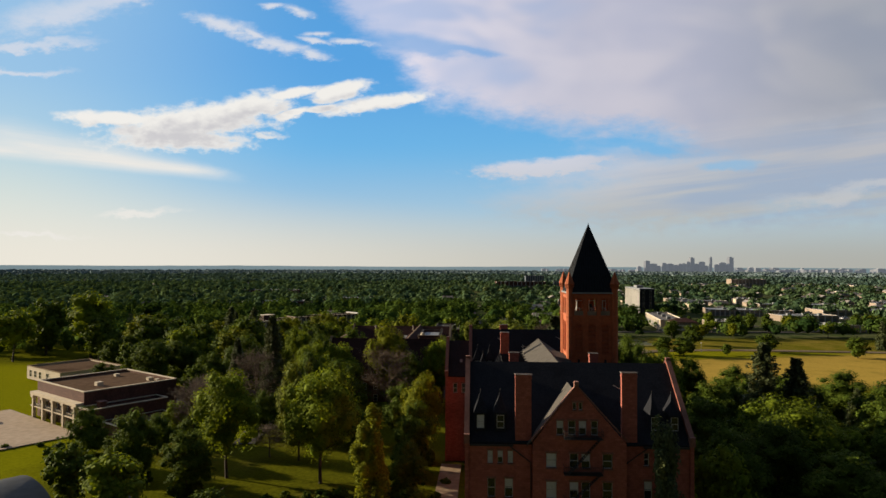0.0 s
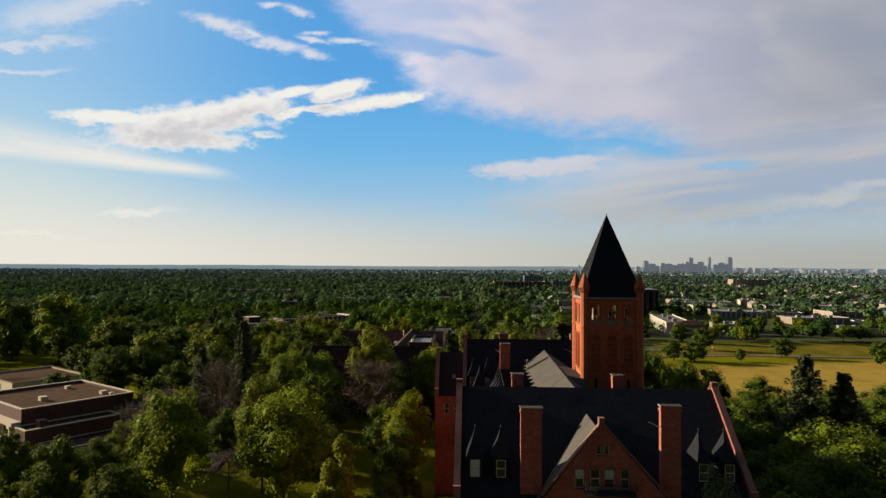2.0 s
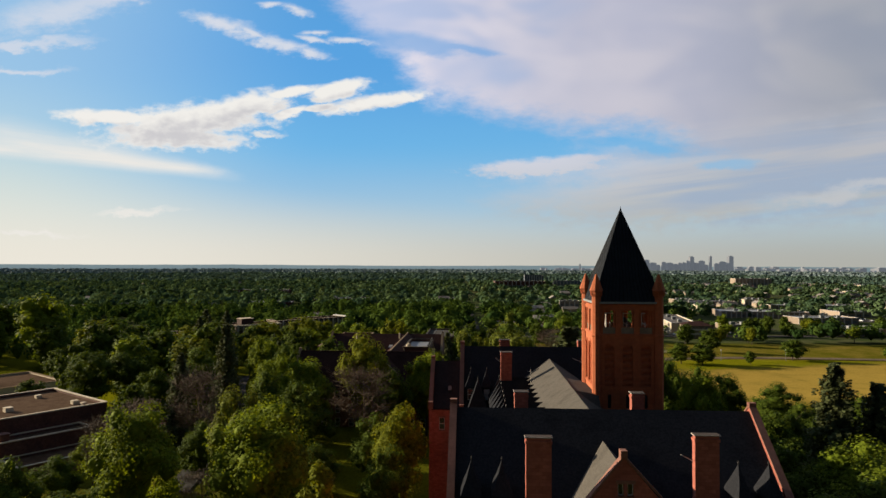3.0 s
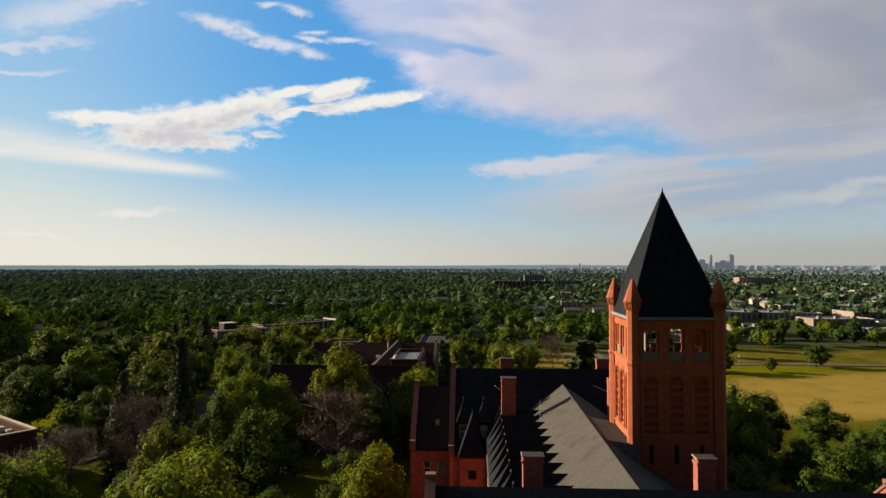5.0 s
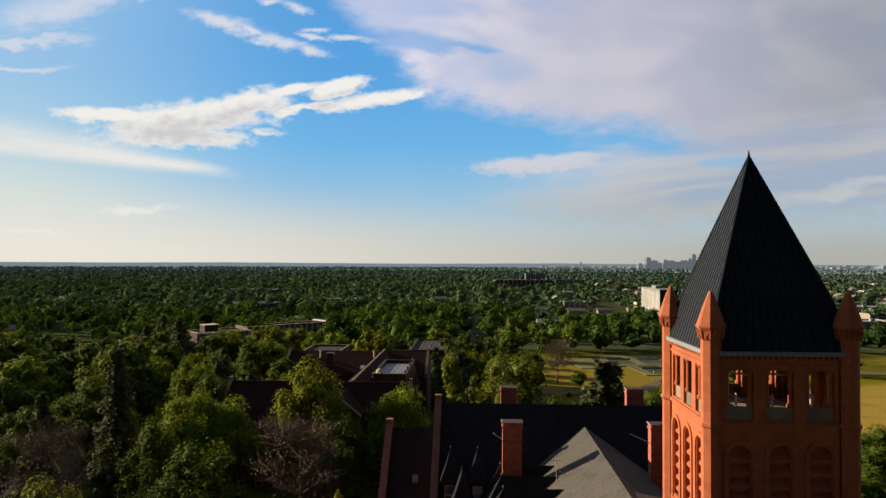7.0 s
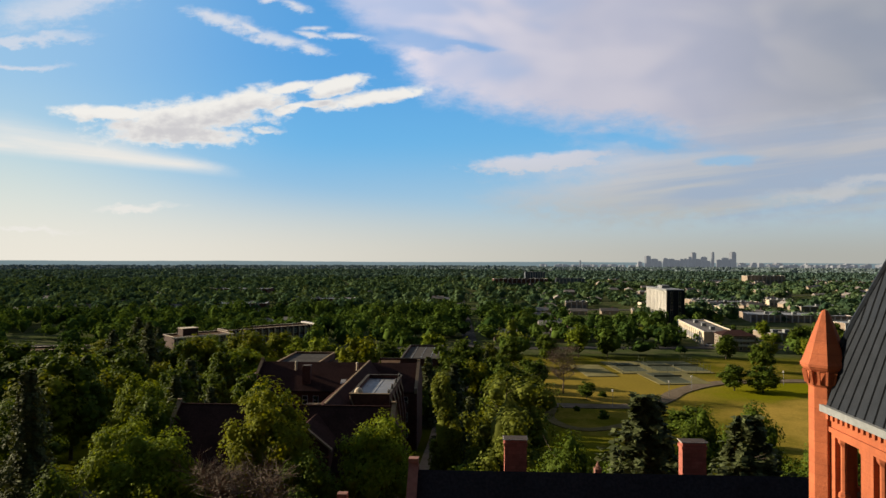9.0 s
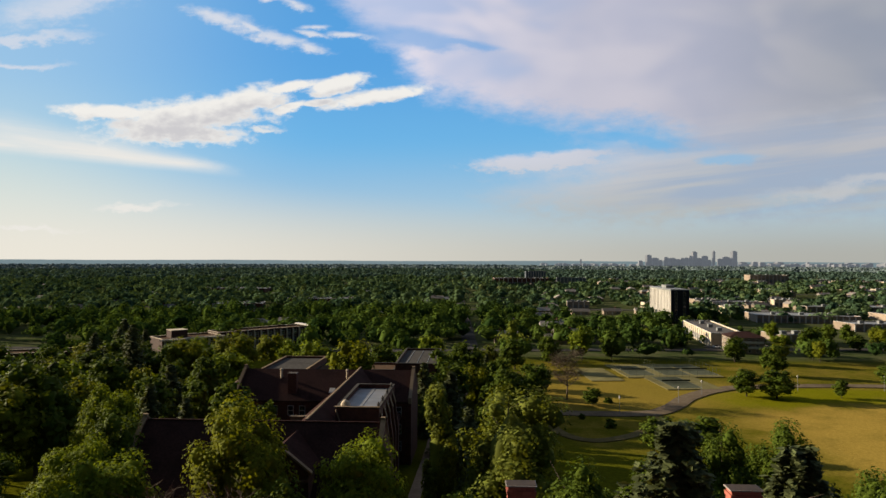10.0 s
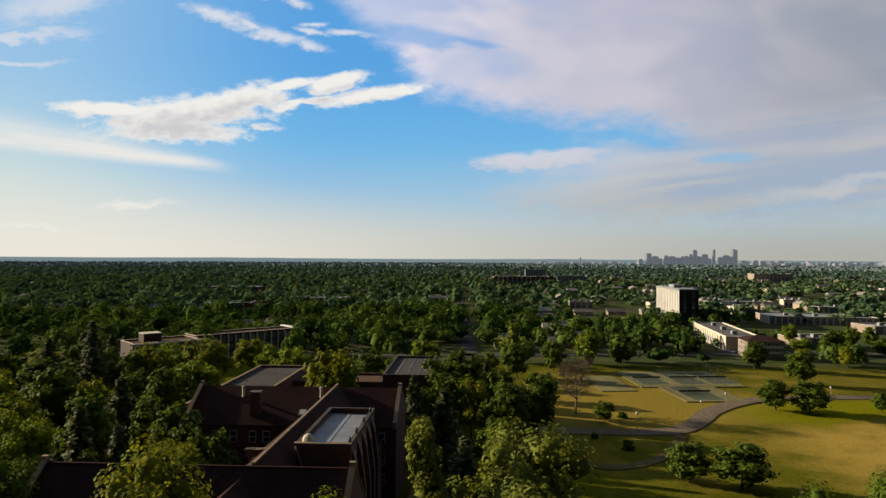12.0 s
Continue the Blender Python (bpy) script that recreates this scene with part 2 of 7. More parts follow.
# ---- materials ----
def material(name, colours, rough=0.8, metal=0.0, grain=3.0, stain=0.25, bump=0.0, bump_scale=8.0, spread=0.0, specular=0.3, through=0.0, island=False, stretch=(1, 1, 1)):
    """A worn surface: two tones mixed by grain and by wider stains, with relief, and a spread of tone from piece to piece."""
    m = bpy.data.materials.new(name)
    m.use_nodes = True
    n = Nodes(m.node_tree)
    pos = n.add("ShaderNodeNewGeometry").outputs["Position"]
    mapped = n.add("ShaderNodeMapping")
    n.put(mapped.inputs["Vector"], pos)
    mapped.inputs["Scale"].default_value = stretch
    pos = mapped.outputs[0]
    g = n.noise(pos, grain, 5, 0.65)
    w = n.noise(pos, grain * 0.08, 4, 0.6)
    col = n.mix(n.ramp(g, 0.3, 0.7), colours[0], colours[1])
    dark = tuple(v * 0.5 for v in colours[0])
    col = n.mix(n.ramp(w, 0.45, 0.75, 0.0, stain * 2), col, dark)
    if spread:
        src = n.add("ShaderNodeNewGeometry").outputs["Random Per Island"] if island else n.add("ShaderNodeObjectInfo").outputs["Random"]
        hsv = n.add("ShaderNodeHueSaturation")
        n.put(hsv.inputs["Value"], n.math("MULTIPLY_ADD", src, 2 * spread, 1 - spread))
        n.put(hsv.inputs["Color"], col)
        col = hsv.outputs[0]
    b = n.add("ShaderNodeBsdfPrincipled")
    n.put(b.inputs["Base Color"], col)
    n.put(b.inputs["Roughness"], n.math("MULTIPLY_ADD", g, 0.15, rough - 0.07, clamp=True))
    b.inputs["Metallic"].default_value = metal
    b.inputs["Specular IOR Level"].default_value = specular
    if bump:
        bp = n.add("ShaderNodeBump")
        bp.inputs["Strength"].default_value = bump
        bp.inputs["Distance"].default_value = 0.05
        n.put(bp.inputs["Height"], n.noise(pos, bump_scale, 5, 0.6))
        n.put(b.inputs["Normal"], bp.outputs[0])
    shader = b.outputs[0]
    if through:
        tr = n.add("ShaderNodeBsdfTranslucent")
        n.put(tr.inputs[0], n.mix(1.0, col, (1.5, 1.35, 0.5), "MULTIPLY"))
        ms = n.add("ShaderNodeMixShader")
        ms.inputs[0].default_value = through
        n.t.links.new(shader, ms.inputs[1])
        n.t.links.new(tr.outputs[0], ms.inputs[2])
        shader = ms.outputs[0]
    n.t.links.new(shader, n.add("ShaderNodeOutputMaterial").inputs[0])
    return m


def courses(m, height, length, mortar, spread=0.0):
    """Lays coursed joints over a material: upright walls along x or y. spread: how little the stones differ."""
    n = Nodes(m.node_tree, False)
    b = next(x for x in n.t.nodes if x.type == "BSDF_PRINCIPLED")
    pos = n.add("ShaderNodeSeparateXYZ")
    n.put(pos.inputs[0], n.add("ShaderNodeNewGeometry").outputs["Position"])
    run = n.math("ADD", pos.outputs[0], pos.outputs[1])
    br = n.add("ShaderNodeTexBrick")
    n.put(br.inputs["Vector"], n.vec(run, pos.outputs[2]))
    br.inputs["Scale"].default_value = 1.0
    br.inputs["Brick Width"].default_value, br.inputs["Row Height"].default_value = length, height
    br.inputs["Mortar Size"].default_value = mortar
    old = b.inputs["Base Color"].links[0].from_socket
    n.put(br.inputs["Color1"], old)
    dk = n.mix(1.0, old, (0.72 + spread, 0.70 + spread, 0.70 + spread), "MULTIPLY")
    n.put(br.inputs["Color2"], dk)
    n.put(br.inputs["Mortar"], n.mix(1.0, old, (0.6 + spread, 0.6 + spread, 0.62 + spread), "MULTIPLY"))
    n.put(b.inputs["Base Color"], br.outputs[0])
    return m


BRICK = courses(material("red_brick", ((0.325, 0.096, 0.066), (0.41, 0.128, 0.088)), 0.9, grain=2.2, stain=0.22, bump=0.3), 0.3, 0.6, 0.012)
SAND = courses(material("red_sandstone", ((0.33, 0.090, 0.035), (0.44, 0.124, 0.048)), 0.85, grain=1.6, stain=0.22, bump=0.4), 0.42, 0.95, 0.014, spread=0.2)
FLUE_DARK = material("dark_flue_plate", ((0.03, 0.022, 0.018), (0.055, 0.038, 0.03)), 0.9, grain=4, stain=0.3)
CAPSTONE = material("pale_capstone", ((0.26, 0.235, 0.21), (0.34, 0.31, 0.28)), 0.85, grain=3, stain=0.3)
COPING = material("stone_coping", ((0.18, 0.080, 0.056), (0.235, 0.108, 0.078)), 0.85, grain=3, stain=0.3, bump=0.3)
# Light put into roof colour: paler on sunlit slopes, darker slate on shaded ones.
LIT_ROOF = material("lit_roof_slopes", ((0.064, 0.059, 0.051), (0.105, 0.097, 0.086)), 0.85, grain=7.0, stain=0.2, bump=0.5, bump_scale=8, specular=0.01)
SLATE = material("slate_roof", ((0.014, 0.0155, 0.019), (0.027, 0.028, 0.032)), 0.8, grain=5.0, stain=0.2, bump=0.5, bump_scale=6, specular=0.01)
STEEL = material("dark_seamed_metal", ((0.008, 0.011, 0.016), (0.014, 0.018, 0.025)), 0.55, metal=0.0, grain=2, stain=0.2, bump=0.25, bump_scale=9, specular=0.12)
FASCIA = material("pale_painted_fascia", ((0.17, 0.18, 0.18), (0.22, 0.23, 0.23)), 0.6, grain=4, stain=0.3)
# Seams are near black: the shadow line along each is put into the colour.
SEAM = material("shadow_dark_seam", ((0.004, 0.005, 0.007), (0.007, 0.008, 0.010)), 0.6, grain=2, stain=0.2, specular=0.05)
PANEL = material("weathered_grey_panel", ((0.2, 0.155, 0.105), (0.26, 0.205, 0.145)), 0.8, grain=4, stain=0.4)
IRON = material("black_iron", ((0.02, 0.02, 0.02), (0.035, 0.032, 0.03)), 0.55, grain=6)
GLASS = material("dark_window_glass", ((0.012, 0.014, 0.016), (0.02, 0.022, 0.026)), 0.08, grain=0.7, stain=0.1, specular=0.6)
BLIND = material("pale_window_blind", ((0.5, 0.49, 0.45), (0.6, 0.59, 0.55)), 0.8, grain=2, stain=0.2)
FRAME = material("white_window_frame", ((0.42, 0.4, 0.37), (0.54, 0.52, 0.48)), 0.7, grain=5, stain=0.3)
BROWNROOF = material("brown_tile_roof", ((0.030, 0.0155, 0.014), (0.046, 0.024, 0.021)), 0.85, grain=3, stain=0.3, bump=0.6, bump_scale=4, specular=0.02)
DARKBRICK = courses(material("brown_brick", ((0.10, 0.042, 0.030), (0.135, 0.058, 0.042)), 0.9, grain=2, stain=0.3), 0.3, 0.6, 0.012)
DUSKBRICK = courses(material("dark_brown_brick", ((0.050, 0.024, 0.018), (0.072, 0.036, 0.027)), 0.9, grain=2, stain=0.3), 0.3, 0.6, 0.012)
TAR = material("flat_tar_roof", ((0.078, 0.051, 0.034), (0.11, 0.076, 0.053)), 0.9, grain=0.8, stain=0.4, bump=0.2, specular=0.0)
GREYROOF = material("grey_membrane_roof", ((0.10, 0.105, 0.11), (0.16, 0.165, 0.17)), 0.6, grain=0.5, stain=0.4)
DARKROOF = material("dark_membrane_roof", ((0.035, 0.035, 0.036), (0.06, 0.06, 0.062)), 0.7, grain=0.4, stain=0.3, specular=0.1)
WHITE = material("white_concrete", ((0.5, 0.48, 0.45), (0.6, 0.58, 0.54)), 0.8, grain=1.2, stain=0.2)
CREAM = material("cream_stone", ((0.42, 0.35, 0.25), (0.52, 0.44, 0.32)), 0.8, grain=2, stain=0.2)
TAN = material("tan_wall", ((0.2, 0.155, 0.115), (0.26, 0.205, 0.155)), 0.85, grain=1, stain=0.2, spread=0.45)
ROOFING = material("shingle_roofing", ((0.145, 0.13, 0.115), (0.21, 0.19, 0.17)), 0.85, grain=2, stain=0.2, spread=0.6)
BLOCKDARK = material("shaded_wall_dark", ((0.014, 0.016, 0.022), (0.022, 0.025, 0.034)), 0.7, grain=0.6, specular=0.05)
# Far office glass, made paler and bluer with haze in its colour.
OFFICE = material("haze_tinted_glass", ((0.07, 0.085, 0.105), (0.10, 0.12, 0.145)), 0.5, grain=0.6)
ASPHALT = material("asphalt", ((0.055, 0.053, 0.050), (0.085, 0.08, 0.075)), 0.9, grain=0.9, stain=0.3, specular=0.0)
PAVING = material("concrete_paving", ((0.2, 0.15, 0.1), (0.27, 0.205, 0.14)), 0.9, grain=0.7, stain=0.3, specular=0.0)
PATHWAY = material("worn_asphalt_path", ((0.115, 0.090, 0.062), (0.165, 0.130, 0.092)), 0.95, grain=0.5, stain=0.4, specular=0.0)
TRODDEN = material("trodden_gravel", ((0.085, 0.070, 0.030), (0.135, 0.110, 0.055)), 0.95, grain=0.35, stain=0.6, specular=0.0)
PLAZA = material("pink_paving", ((0.30, 0.24, 0.18), (0.38, 0.31, 0.24)), 0.9, grain=0.6, stain=0.3, specular=0.0)
COURT = material("faded_court_paint", ((0.066, 0.074, 0.052), (0.092, 0.100, 0.070)), 0.85, grain=0.35, stain=0.5, specular=0.0)
PALE = material("pale_gravel", ((0.15, 0.135, 0.06), (0.2, 0.18, 0.085)), 0.9, grain=0.3, stain=0.4, specular=0.0)
LINE = material("worn_line_paint", ((0.16, 0.17, 0.15), (0.24, 0.25, 0.22)), 0.8, grain=2, stain=0.4, specular=0.0)
CARPAINT = material("car_paint", ((0.35, 0.35, 0.36), (0.42, 0.42, 0.43)), 0.3, grain=1, stain=0.05, spread=0.9, specular=0.5)
BARK = material("bark", ((0.045, 0.034, 0.026), (0.085, 0.066, 0.05)), 0.95, grain=3, bump=0.6, stretch=(1, 1, 0.3))
TWIG = material("bare_twigs", ((0.10, 0.072, 0.048), (0.145, 0.105, 0.07)), 0.95, grain=2)
LEAF = material("bright_leaves", ((0.09, 0.127, 0.009), (0.158, 0.2, 0.017)), 0.7, grain=0.5, stain=0.15, spread=0.35, island=True, through=0.3, specular=0.03)
LEAF2 = material("green_leaves", ((0.046, 0.074, 0.009), (0.086, 0.119, 0.015)), 0.7, grain=0.5, stain=0.2, spread=0.35, island=True, through=0.25, specular=0.03)
LEAF3 = material("yellow_green_leaves", ((0.104, 0.121, 0.008), (0.162, 0.18, 0.014)), 0.7, grain=0.5, stain=0.15, spread=0.3, island=True, through=0.3, specular=0.03)
LEAF4 = material("silvery_leaves", ((0.088, 0.110, 0.016), (0.145, 0.165, 0.027)), 0.7, grain=0.5, stain=0.2, spread=0.4, island=True, through=0.25, specular=0.03)
NEEDLE = material("dark_needles", ((0.052, 0.066, 0.024), (0.088, 0.103, 0.040)), 0.8, grain=0.8, stain=0.2, spread=0.4, island=True, through=0.12, specular=0.1)
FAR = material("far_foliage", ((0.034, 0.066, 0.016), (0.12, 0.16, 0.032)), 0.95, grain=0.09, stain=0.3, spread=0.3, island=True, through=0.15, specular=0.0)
# Woods grow paler and bluer with distance: haze is put into their colour.
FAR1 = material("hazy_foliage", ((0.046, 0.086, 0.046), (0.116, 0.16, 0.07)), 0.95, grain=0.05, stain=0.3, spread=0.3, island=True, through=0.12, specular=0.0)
FAR2 = material("haze_tinted_foliage", ((0.1, 0.138, 0.128), (0.138, 0.178, 0.158)), 0.9, grain=0.02, stain=0.2, spread=0.4, island=True, through=0.1, specular=0.0)


def tree_tones(m, dark, light, warm):
    """Each far tree has a tone of its own, kept on its mesh as the attribute tone."""
    n = Nodes(m.node_tree, False)
    b = next(x for x in n.t.nodes if x.type == "BSDF_PRINCIPLED")
    tr = next((x for x in n.t.nodes if x.type == "BSDF_TRANSLUCENT"), None)
    tone = n.add("ShaderNodeAttribute", attribute_name="tone").outputs["Fac"]
    col = n.mix(n.ramp(tone, 0.1, 0.75), dark, light)
    col = n.mix(n.ramp(tone, 0.80, 0.95), col, warm)
    src = n.add("ShaderNodeNewGeometry").outputs["Random Per Island"]
    hsv = n.add("ShaderNodeHueSaturation")
    n.put(hsv.inputs["Value"], n.math("MULTIPLY_ADD", src, 0.5, 0.75))
    n.put(hsv.inputs["Color"], col)
    n.put(b.inputs["Base Color"], hsv.outputs[0])
    if tr:
        n.put(tr.inputs[0], n.mix(1.0, hsv.outputs[0], (1.4, 1.3, 0.5), "MULTIPLY"))
    return m


# From FAR1 to FAR3 the tones carry more and more painted haze.
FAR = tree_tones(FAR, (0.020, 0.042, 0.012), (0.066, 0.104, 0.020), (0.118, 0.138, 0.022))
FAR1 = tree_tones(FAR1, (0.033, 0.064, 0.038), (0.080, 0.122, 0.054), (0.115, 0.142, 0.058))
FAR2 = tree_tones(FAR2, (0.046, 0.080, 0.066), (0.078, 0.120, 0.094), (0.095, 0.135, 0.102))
FAR3 = tree_tones(material("haze_tinted_foliage", ((0.1, 0.138, 0.128), (0.138, 0.178, 0.158)), 0.9, grain=0.02, specular=0.02), (0.125, 0.170, 0.178), (0.160, 0.210, 0.212), (0.17, 0.215, 0.212))


def haze_glow(m, colour, strength):
    """Gives a far material emission that stands in for haze in the air before it."""
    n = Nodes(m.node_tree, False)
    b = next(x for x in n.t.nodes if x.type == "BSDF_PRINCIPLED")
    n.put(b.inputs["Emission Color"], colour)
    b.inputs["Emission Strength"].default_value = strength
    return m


# Skyline and ridge give off no light themselves; the emission imitates haze.
TOWN = haze_glow(material("hazy_city_concrete", ((0.075, 0.08, 0.088), (0.12, 0.125, 0.135)), 0.9, grain=0.02, stain=0.1, spread=0.55), (0.17, 0.19, 0.22), 0.34)
HILL = haze_glow(material("distant_ridge", ((0.09, 0.11, 0.12), (0.12, 0.14, 0.15)), 1.0, grain=0.001, stain=0.2, specular=0.0), (0.135, 0.18, 0.195), 0.7)


# ---- building helpers ----
BASE = {}


def thing(name, loc=(0, 0, 0), turn=0.0, label="", category="", group="", kind="", plan=False):
    """An Empty at a thing's base. plan: its parts are written in the coordinates of the plan, not in its own."""
    ob = new(name)
    ob.empty_display_size = 0.5
    ob.matrix_world = pose(*loc, 0, 0, turn)
    if plan:
        BASE[ob.name] = Vector(loc)
    return tagged(ob, label, category, group, kind)


def part(name, bm, mat, parent, label="", smooth=False):
    """One mesh under a thing or a part, written in the coordinates of its thing."""
    me = bpy.data.meshes.new(name)
    top = parent
    while top and top.parent:
        top = top.parent
    if top and top.name in BASE:
        bmesh.ops.translate(bm, verts=bm.verts, vec=-BASE[top.name])
    bm.normal_update()
    bm.to_mesh(me)
    bm.free()
    me.materials.append(mat)
    if smooth:
        me.polygons.foreach_set("use_smooth", [True] * len(me.polygons))
    ob = new(name, me)
    ob.parent = parent
    return tagged(ob, label)


def lone(name, bm, mat, label="", category="", group="", kind="", loc=(0, 0, 0)):
    ob = part(name, bm, mat, None)
    ob.location = loc
    return tagged(ob, label, category, group, kind)


def box(bm, x0, x1, y0, y1, z0, z1):
    v = [bm.verts.new(p) for p in ((x0, y0, z0), (x1, y0, z0), (x1, y1, z0), (x0, y1, z0), (x0, y0, z1), (x1, y0, z1), (x1, y1, z1), (x0, y1, z1))]
    for f in ((0, 3, 2, 1), (4, 5, 6, 7), (0, 1, 5, 4), (1, 2, 6, 5), (2, 3, 7, 6), (3, 0, 4, 7)):
        bm.faces.new([v[i] for i in f])
    return bm


def boxes(*rows):
    bm = bmesh.new()
    for r in rows:
        box(bm, *r)
    return bm


def hull(points):
    bm = bmesh.new()
    for p in points:
        bm.verts.new(p)
    bmesh.ops.convex_hull(bm, input=bm.verts)
    return bm


def prism(bm, ring, lift):
    """A closed prism: a ring of points and the vector along which it is drawn out."""
    a = [bm.verts.new(p) for p in ring]
    b = [bm.verts.new(Vector(p) + Vector(lift)) for p in ring]
    bm.faces.new(a[::-1])
    bm.faces.new(b)
    for i in range(len(a)):
        j = (i + 1) % len(a)
        bm.faces.new((a[i], a[j], b[j], b[i]))
    return bm


def beam(bm, a, b, r, sides=4, taper=1.0):
    a, b = Vector(a), Vector(b)
    z = (b - a).normalized()
    x = z.orthogonal().normalized()
    y = z.cross(x)
    ra, rb = [], []
    for i in range(sides):
        t = 2 * math.pi * (i + 0.5) / sides
        o = x * math.cos(t) + y * math.sin(t)
        ra.append(bm.verts.new(a + o * r))
        rb.append(bm.verts.new(b + o * r * taper))
    for i in range(sides):
        j = (i + 1) % sides
        bm.faces.new((ra[i], ra[j], rb[j], rb[i]))
    bm.faces.new(ra[::-1])
    bm.faces.new(rb)
    return bm


def lathe(bm, rings, sides=8, centre=(0, 0), spin=0.5):
    """Stacked rings of (radius to the corner, z)."""
    prev = None
    for r, z in rings:
        ring = [bm.verts.new((centre[0] + r * math.cos(2 * math.pi * (i + spin) / sides), centre[1] + r * math.sin(2 * math.pi * (i + spin) / sides), z)) for i in range(sides)]
        if prev:
            for i in range(sides):
                j = (i + 1) % sides
                bm.faces.new((prev[i], prev[j], ring[j], ring[i]))
        else:
            bm.faces.new(ring[::-1])
        prev = ring
    bm.faces.new(prev)
    return bm


def clip(poly, a, b, c):
    """The part of a polygon where a*u + b*v <= c."""
    out = []
    for i, p in enumerate(poly):
        q = poly[(i + 1) % len(poly)]
        dp, dq = a * p[0] + b * p[1] - c, a * q[0] + b * q[1] - c
        if dp <= 1e-9:
            out.append(p)
        if (dp < -1e-9 and dq > 1e-9) or (dp > 1e-9 and dq < -1e-9):
            t = dp / (dp - dq)
            out.append((p[0] + t * (q[0] - p[0]), p[1] + t * (q[1] - p[1])))
    return out


def wall(outline, holes, at, thick):
    """An upright wall of a convex outline (u, v) with rectangular holes (u0, u1, v0, v1) right through it.
    at(u, v, d) gives the place of a point d inwards from the outer face."""
    bm = bmesh.new()
    us = sorted({p[0] for p in outline} | {h[0] for h in holes} | {h[1] for h in holes})
    vs = sorted({p[1] for p in outline} | {h[2] for h in holes} | {h[3] for h in holes})
    sides = []
    area = sum(p[0] * q[1] - q[0] * p[1] for p, q in zip(outline, outline[1:] + outline[:1]))
    ring = outline if area > 0 else outline[::-1]
    for p, q in zip(ring, ring[1:] + ring[:1]):
        a, b = q[1] - p[1], p[0] - q[0]
        sides.append((a, b, a * p[0] + b * p[1]))
    for u0, u1 in zip(us, us[1:]):
        for v0, v1 in zip(vs, vs[1:]):
            um, vm = (u0 + u1) / 2, (v0 + v1) / 2
            if any(h[0] < um < h[1] and h[2] < vm < h[3] for h in holes):
                continue
            cell = [(u0, v0), (u1, v0), (u1, v1), (u0, v1)]
            for s in sides:
                cell = clip(cell, *s) if len(cell) > 2 else []
            if len(cell) < 3:
                continue
            bm.faces.new([bm.verts.new(at(u, v, 0)) for u, v in cell])
            bm.faces.new([bm.verts.new(at(u, v, thick)) for u, v in cell[::-1]])
    for h in holes:
        c = [(h[0], h[2]), (h[0], h[3]), (h[1], h[3]), (h[1], h[2])]
        for p, q in zip(c, c[1:] + c[:1]):
            bm.faces.new([bm.verts.new(at(*p, 0)), bm.verts.new(at(*q, 0)), bm.verts.new(at(*q, thick)), bm.verts.new(at(*p, thick))])
    for p, q in zip(ring, ring[1:] + ring[:1]):
        bm.faces.new([bm.verts.new(at(*q, 0)), bm.verts.new(at(*p, 0)), bm.verts.new(at(*p, thick)), bm.verts.new(at(*q, thick))])
    bmesh.ops.remove_doubles(bm, verts=bm.verts, dist=0.0005)
    bmesh.ops.recalc_face_normals(bm, faces=bm.faces)
    return bm


def facing(side, plane):
    """Maps (u, v, d) onto a wall facing -y, +y, -x or +x."""
    if side == "-y":
        return lambda u, v, d: (u, plane + d, v)
    if side == "+y":
        return lambda u, v, d: (u, plane - d, v)
    if side == "-x":
        return lambda u, v, d: (plane + d, u, v)
    return lambda u, v, d: (plane - d, u, v)


def slab(bm, at, u0, u1, v0, v1, d0, d1):
    ring = [at(u, v, d0) for u, v in ((u0, v0), (u1, v0), (u1, v1), (u0, v1))]
    lift = Vector(at(u0, v0, d1)) - Vector(at(u0, v0, d0))
    prism(bm, ring, lift)
    return bm


def sash(parent, at, h, deep=0.22, blind=False, lintel=True, rail=True):
    """A sash window in a hole: white frame with a pane and, where drawn, a blind; a stone sill and lintel."""
    u0, u1, v0, v1 = h
    bm = bmesh.new()
    w = 0.09
    slab(bm, at, u0, u0 + w, v0, v1, deep, deep + 0.1)
    slab(bm, at, u1 - w, u1, v0, v1, deep, deep + 0.1)
    slab(bm, at, u0 + w, u1 - w, v0, v0 + w, deep, deep + 0.1)
    slab(bm, at, u0 + w, u1 - w, v1 - w, v1, deep, deep + 0.1)
    if rail:
        m = (v0 + v1) / 2
        slab(bm, at, u0 + w, u1 - w, m - 0.05, m + 0.05, deep - 0.02, deep + 0.1)
    bmesh.ops.recalc_face_normals(bm, faces=bm.faces)
    win = part("window", bm, FRAME, parent)
    bm = slab(bmesh.new(), at, u0 + w, u1 - w, v0 + w, v1 - w, deep + 0.12, deep + 0.15)
    bmesh.ops.recalc_face_normals(bm, faces=bm.faces)
    part("pane", bm, GLASS, win)
    if blind:
        lo = v0 + w if blind is True else v1 - w - (v1 - v0 - 2 * w) * blind
        bm = slab(bmesh.new(), at, u0 + w, u1 - w, lo, v1 - w, deep + 0.06, deep + 0.09)
        bmesh.ops.recalc_face_normals(bm, faces=bm.faces)
        part("blind", bm, BLIND, win)
    if lintel:
        bm = slab(bmesh.new(), at, u0 - 0.15, u1 + 0.15, v1, v1 + 0.28, -0.05, 0.1)
        bmesh.ops.recalc_face_normals(bm, faces=bm.faces)
        part("lintel", bm, COPING, parent)
        bm = slab(bmesh.new(), at, u0 - 0.12, u1 + 0.12, v0 - 0.16, v0, -0.1, 0.12)
        bmesh.ops.recalc_face_normals(bm, faces=bm.faces)
        part("sill", bm, COPING, parent)
    return win


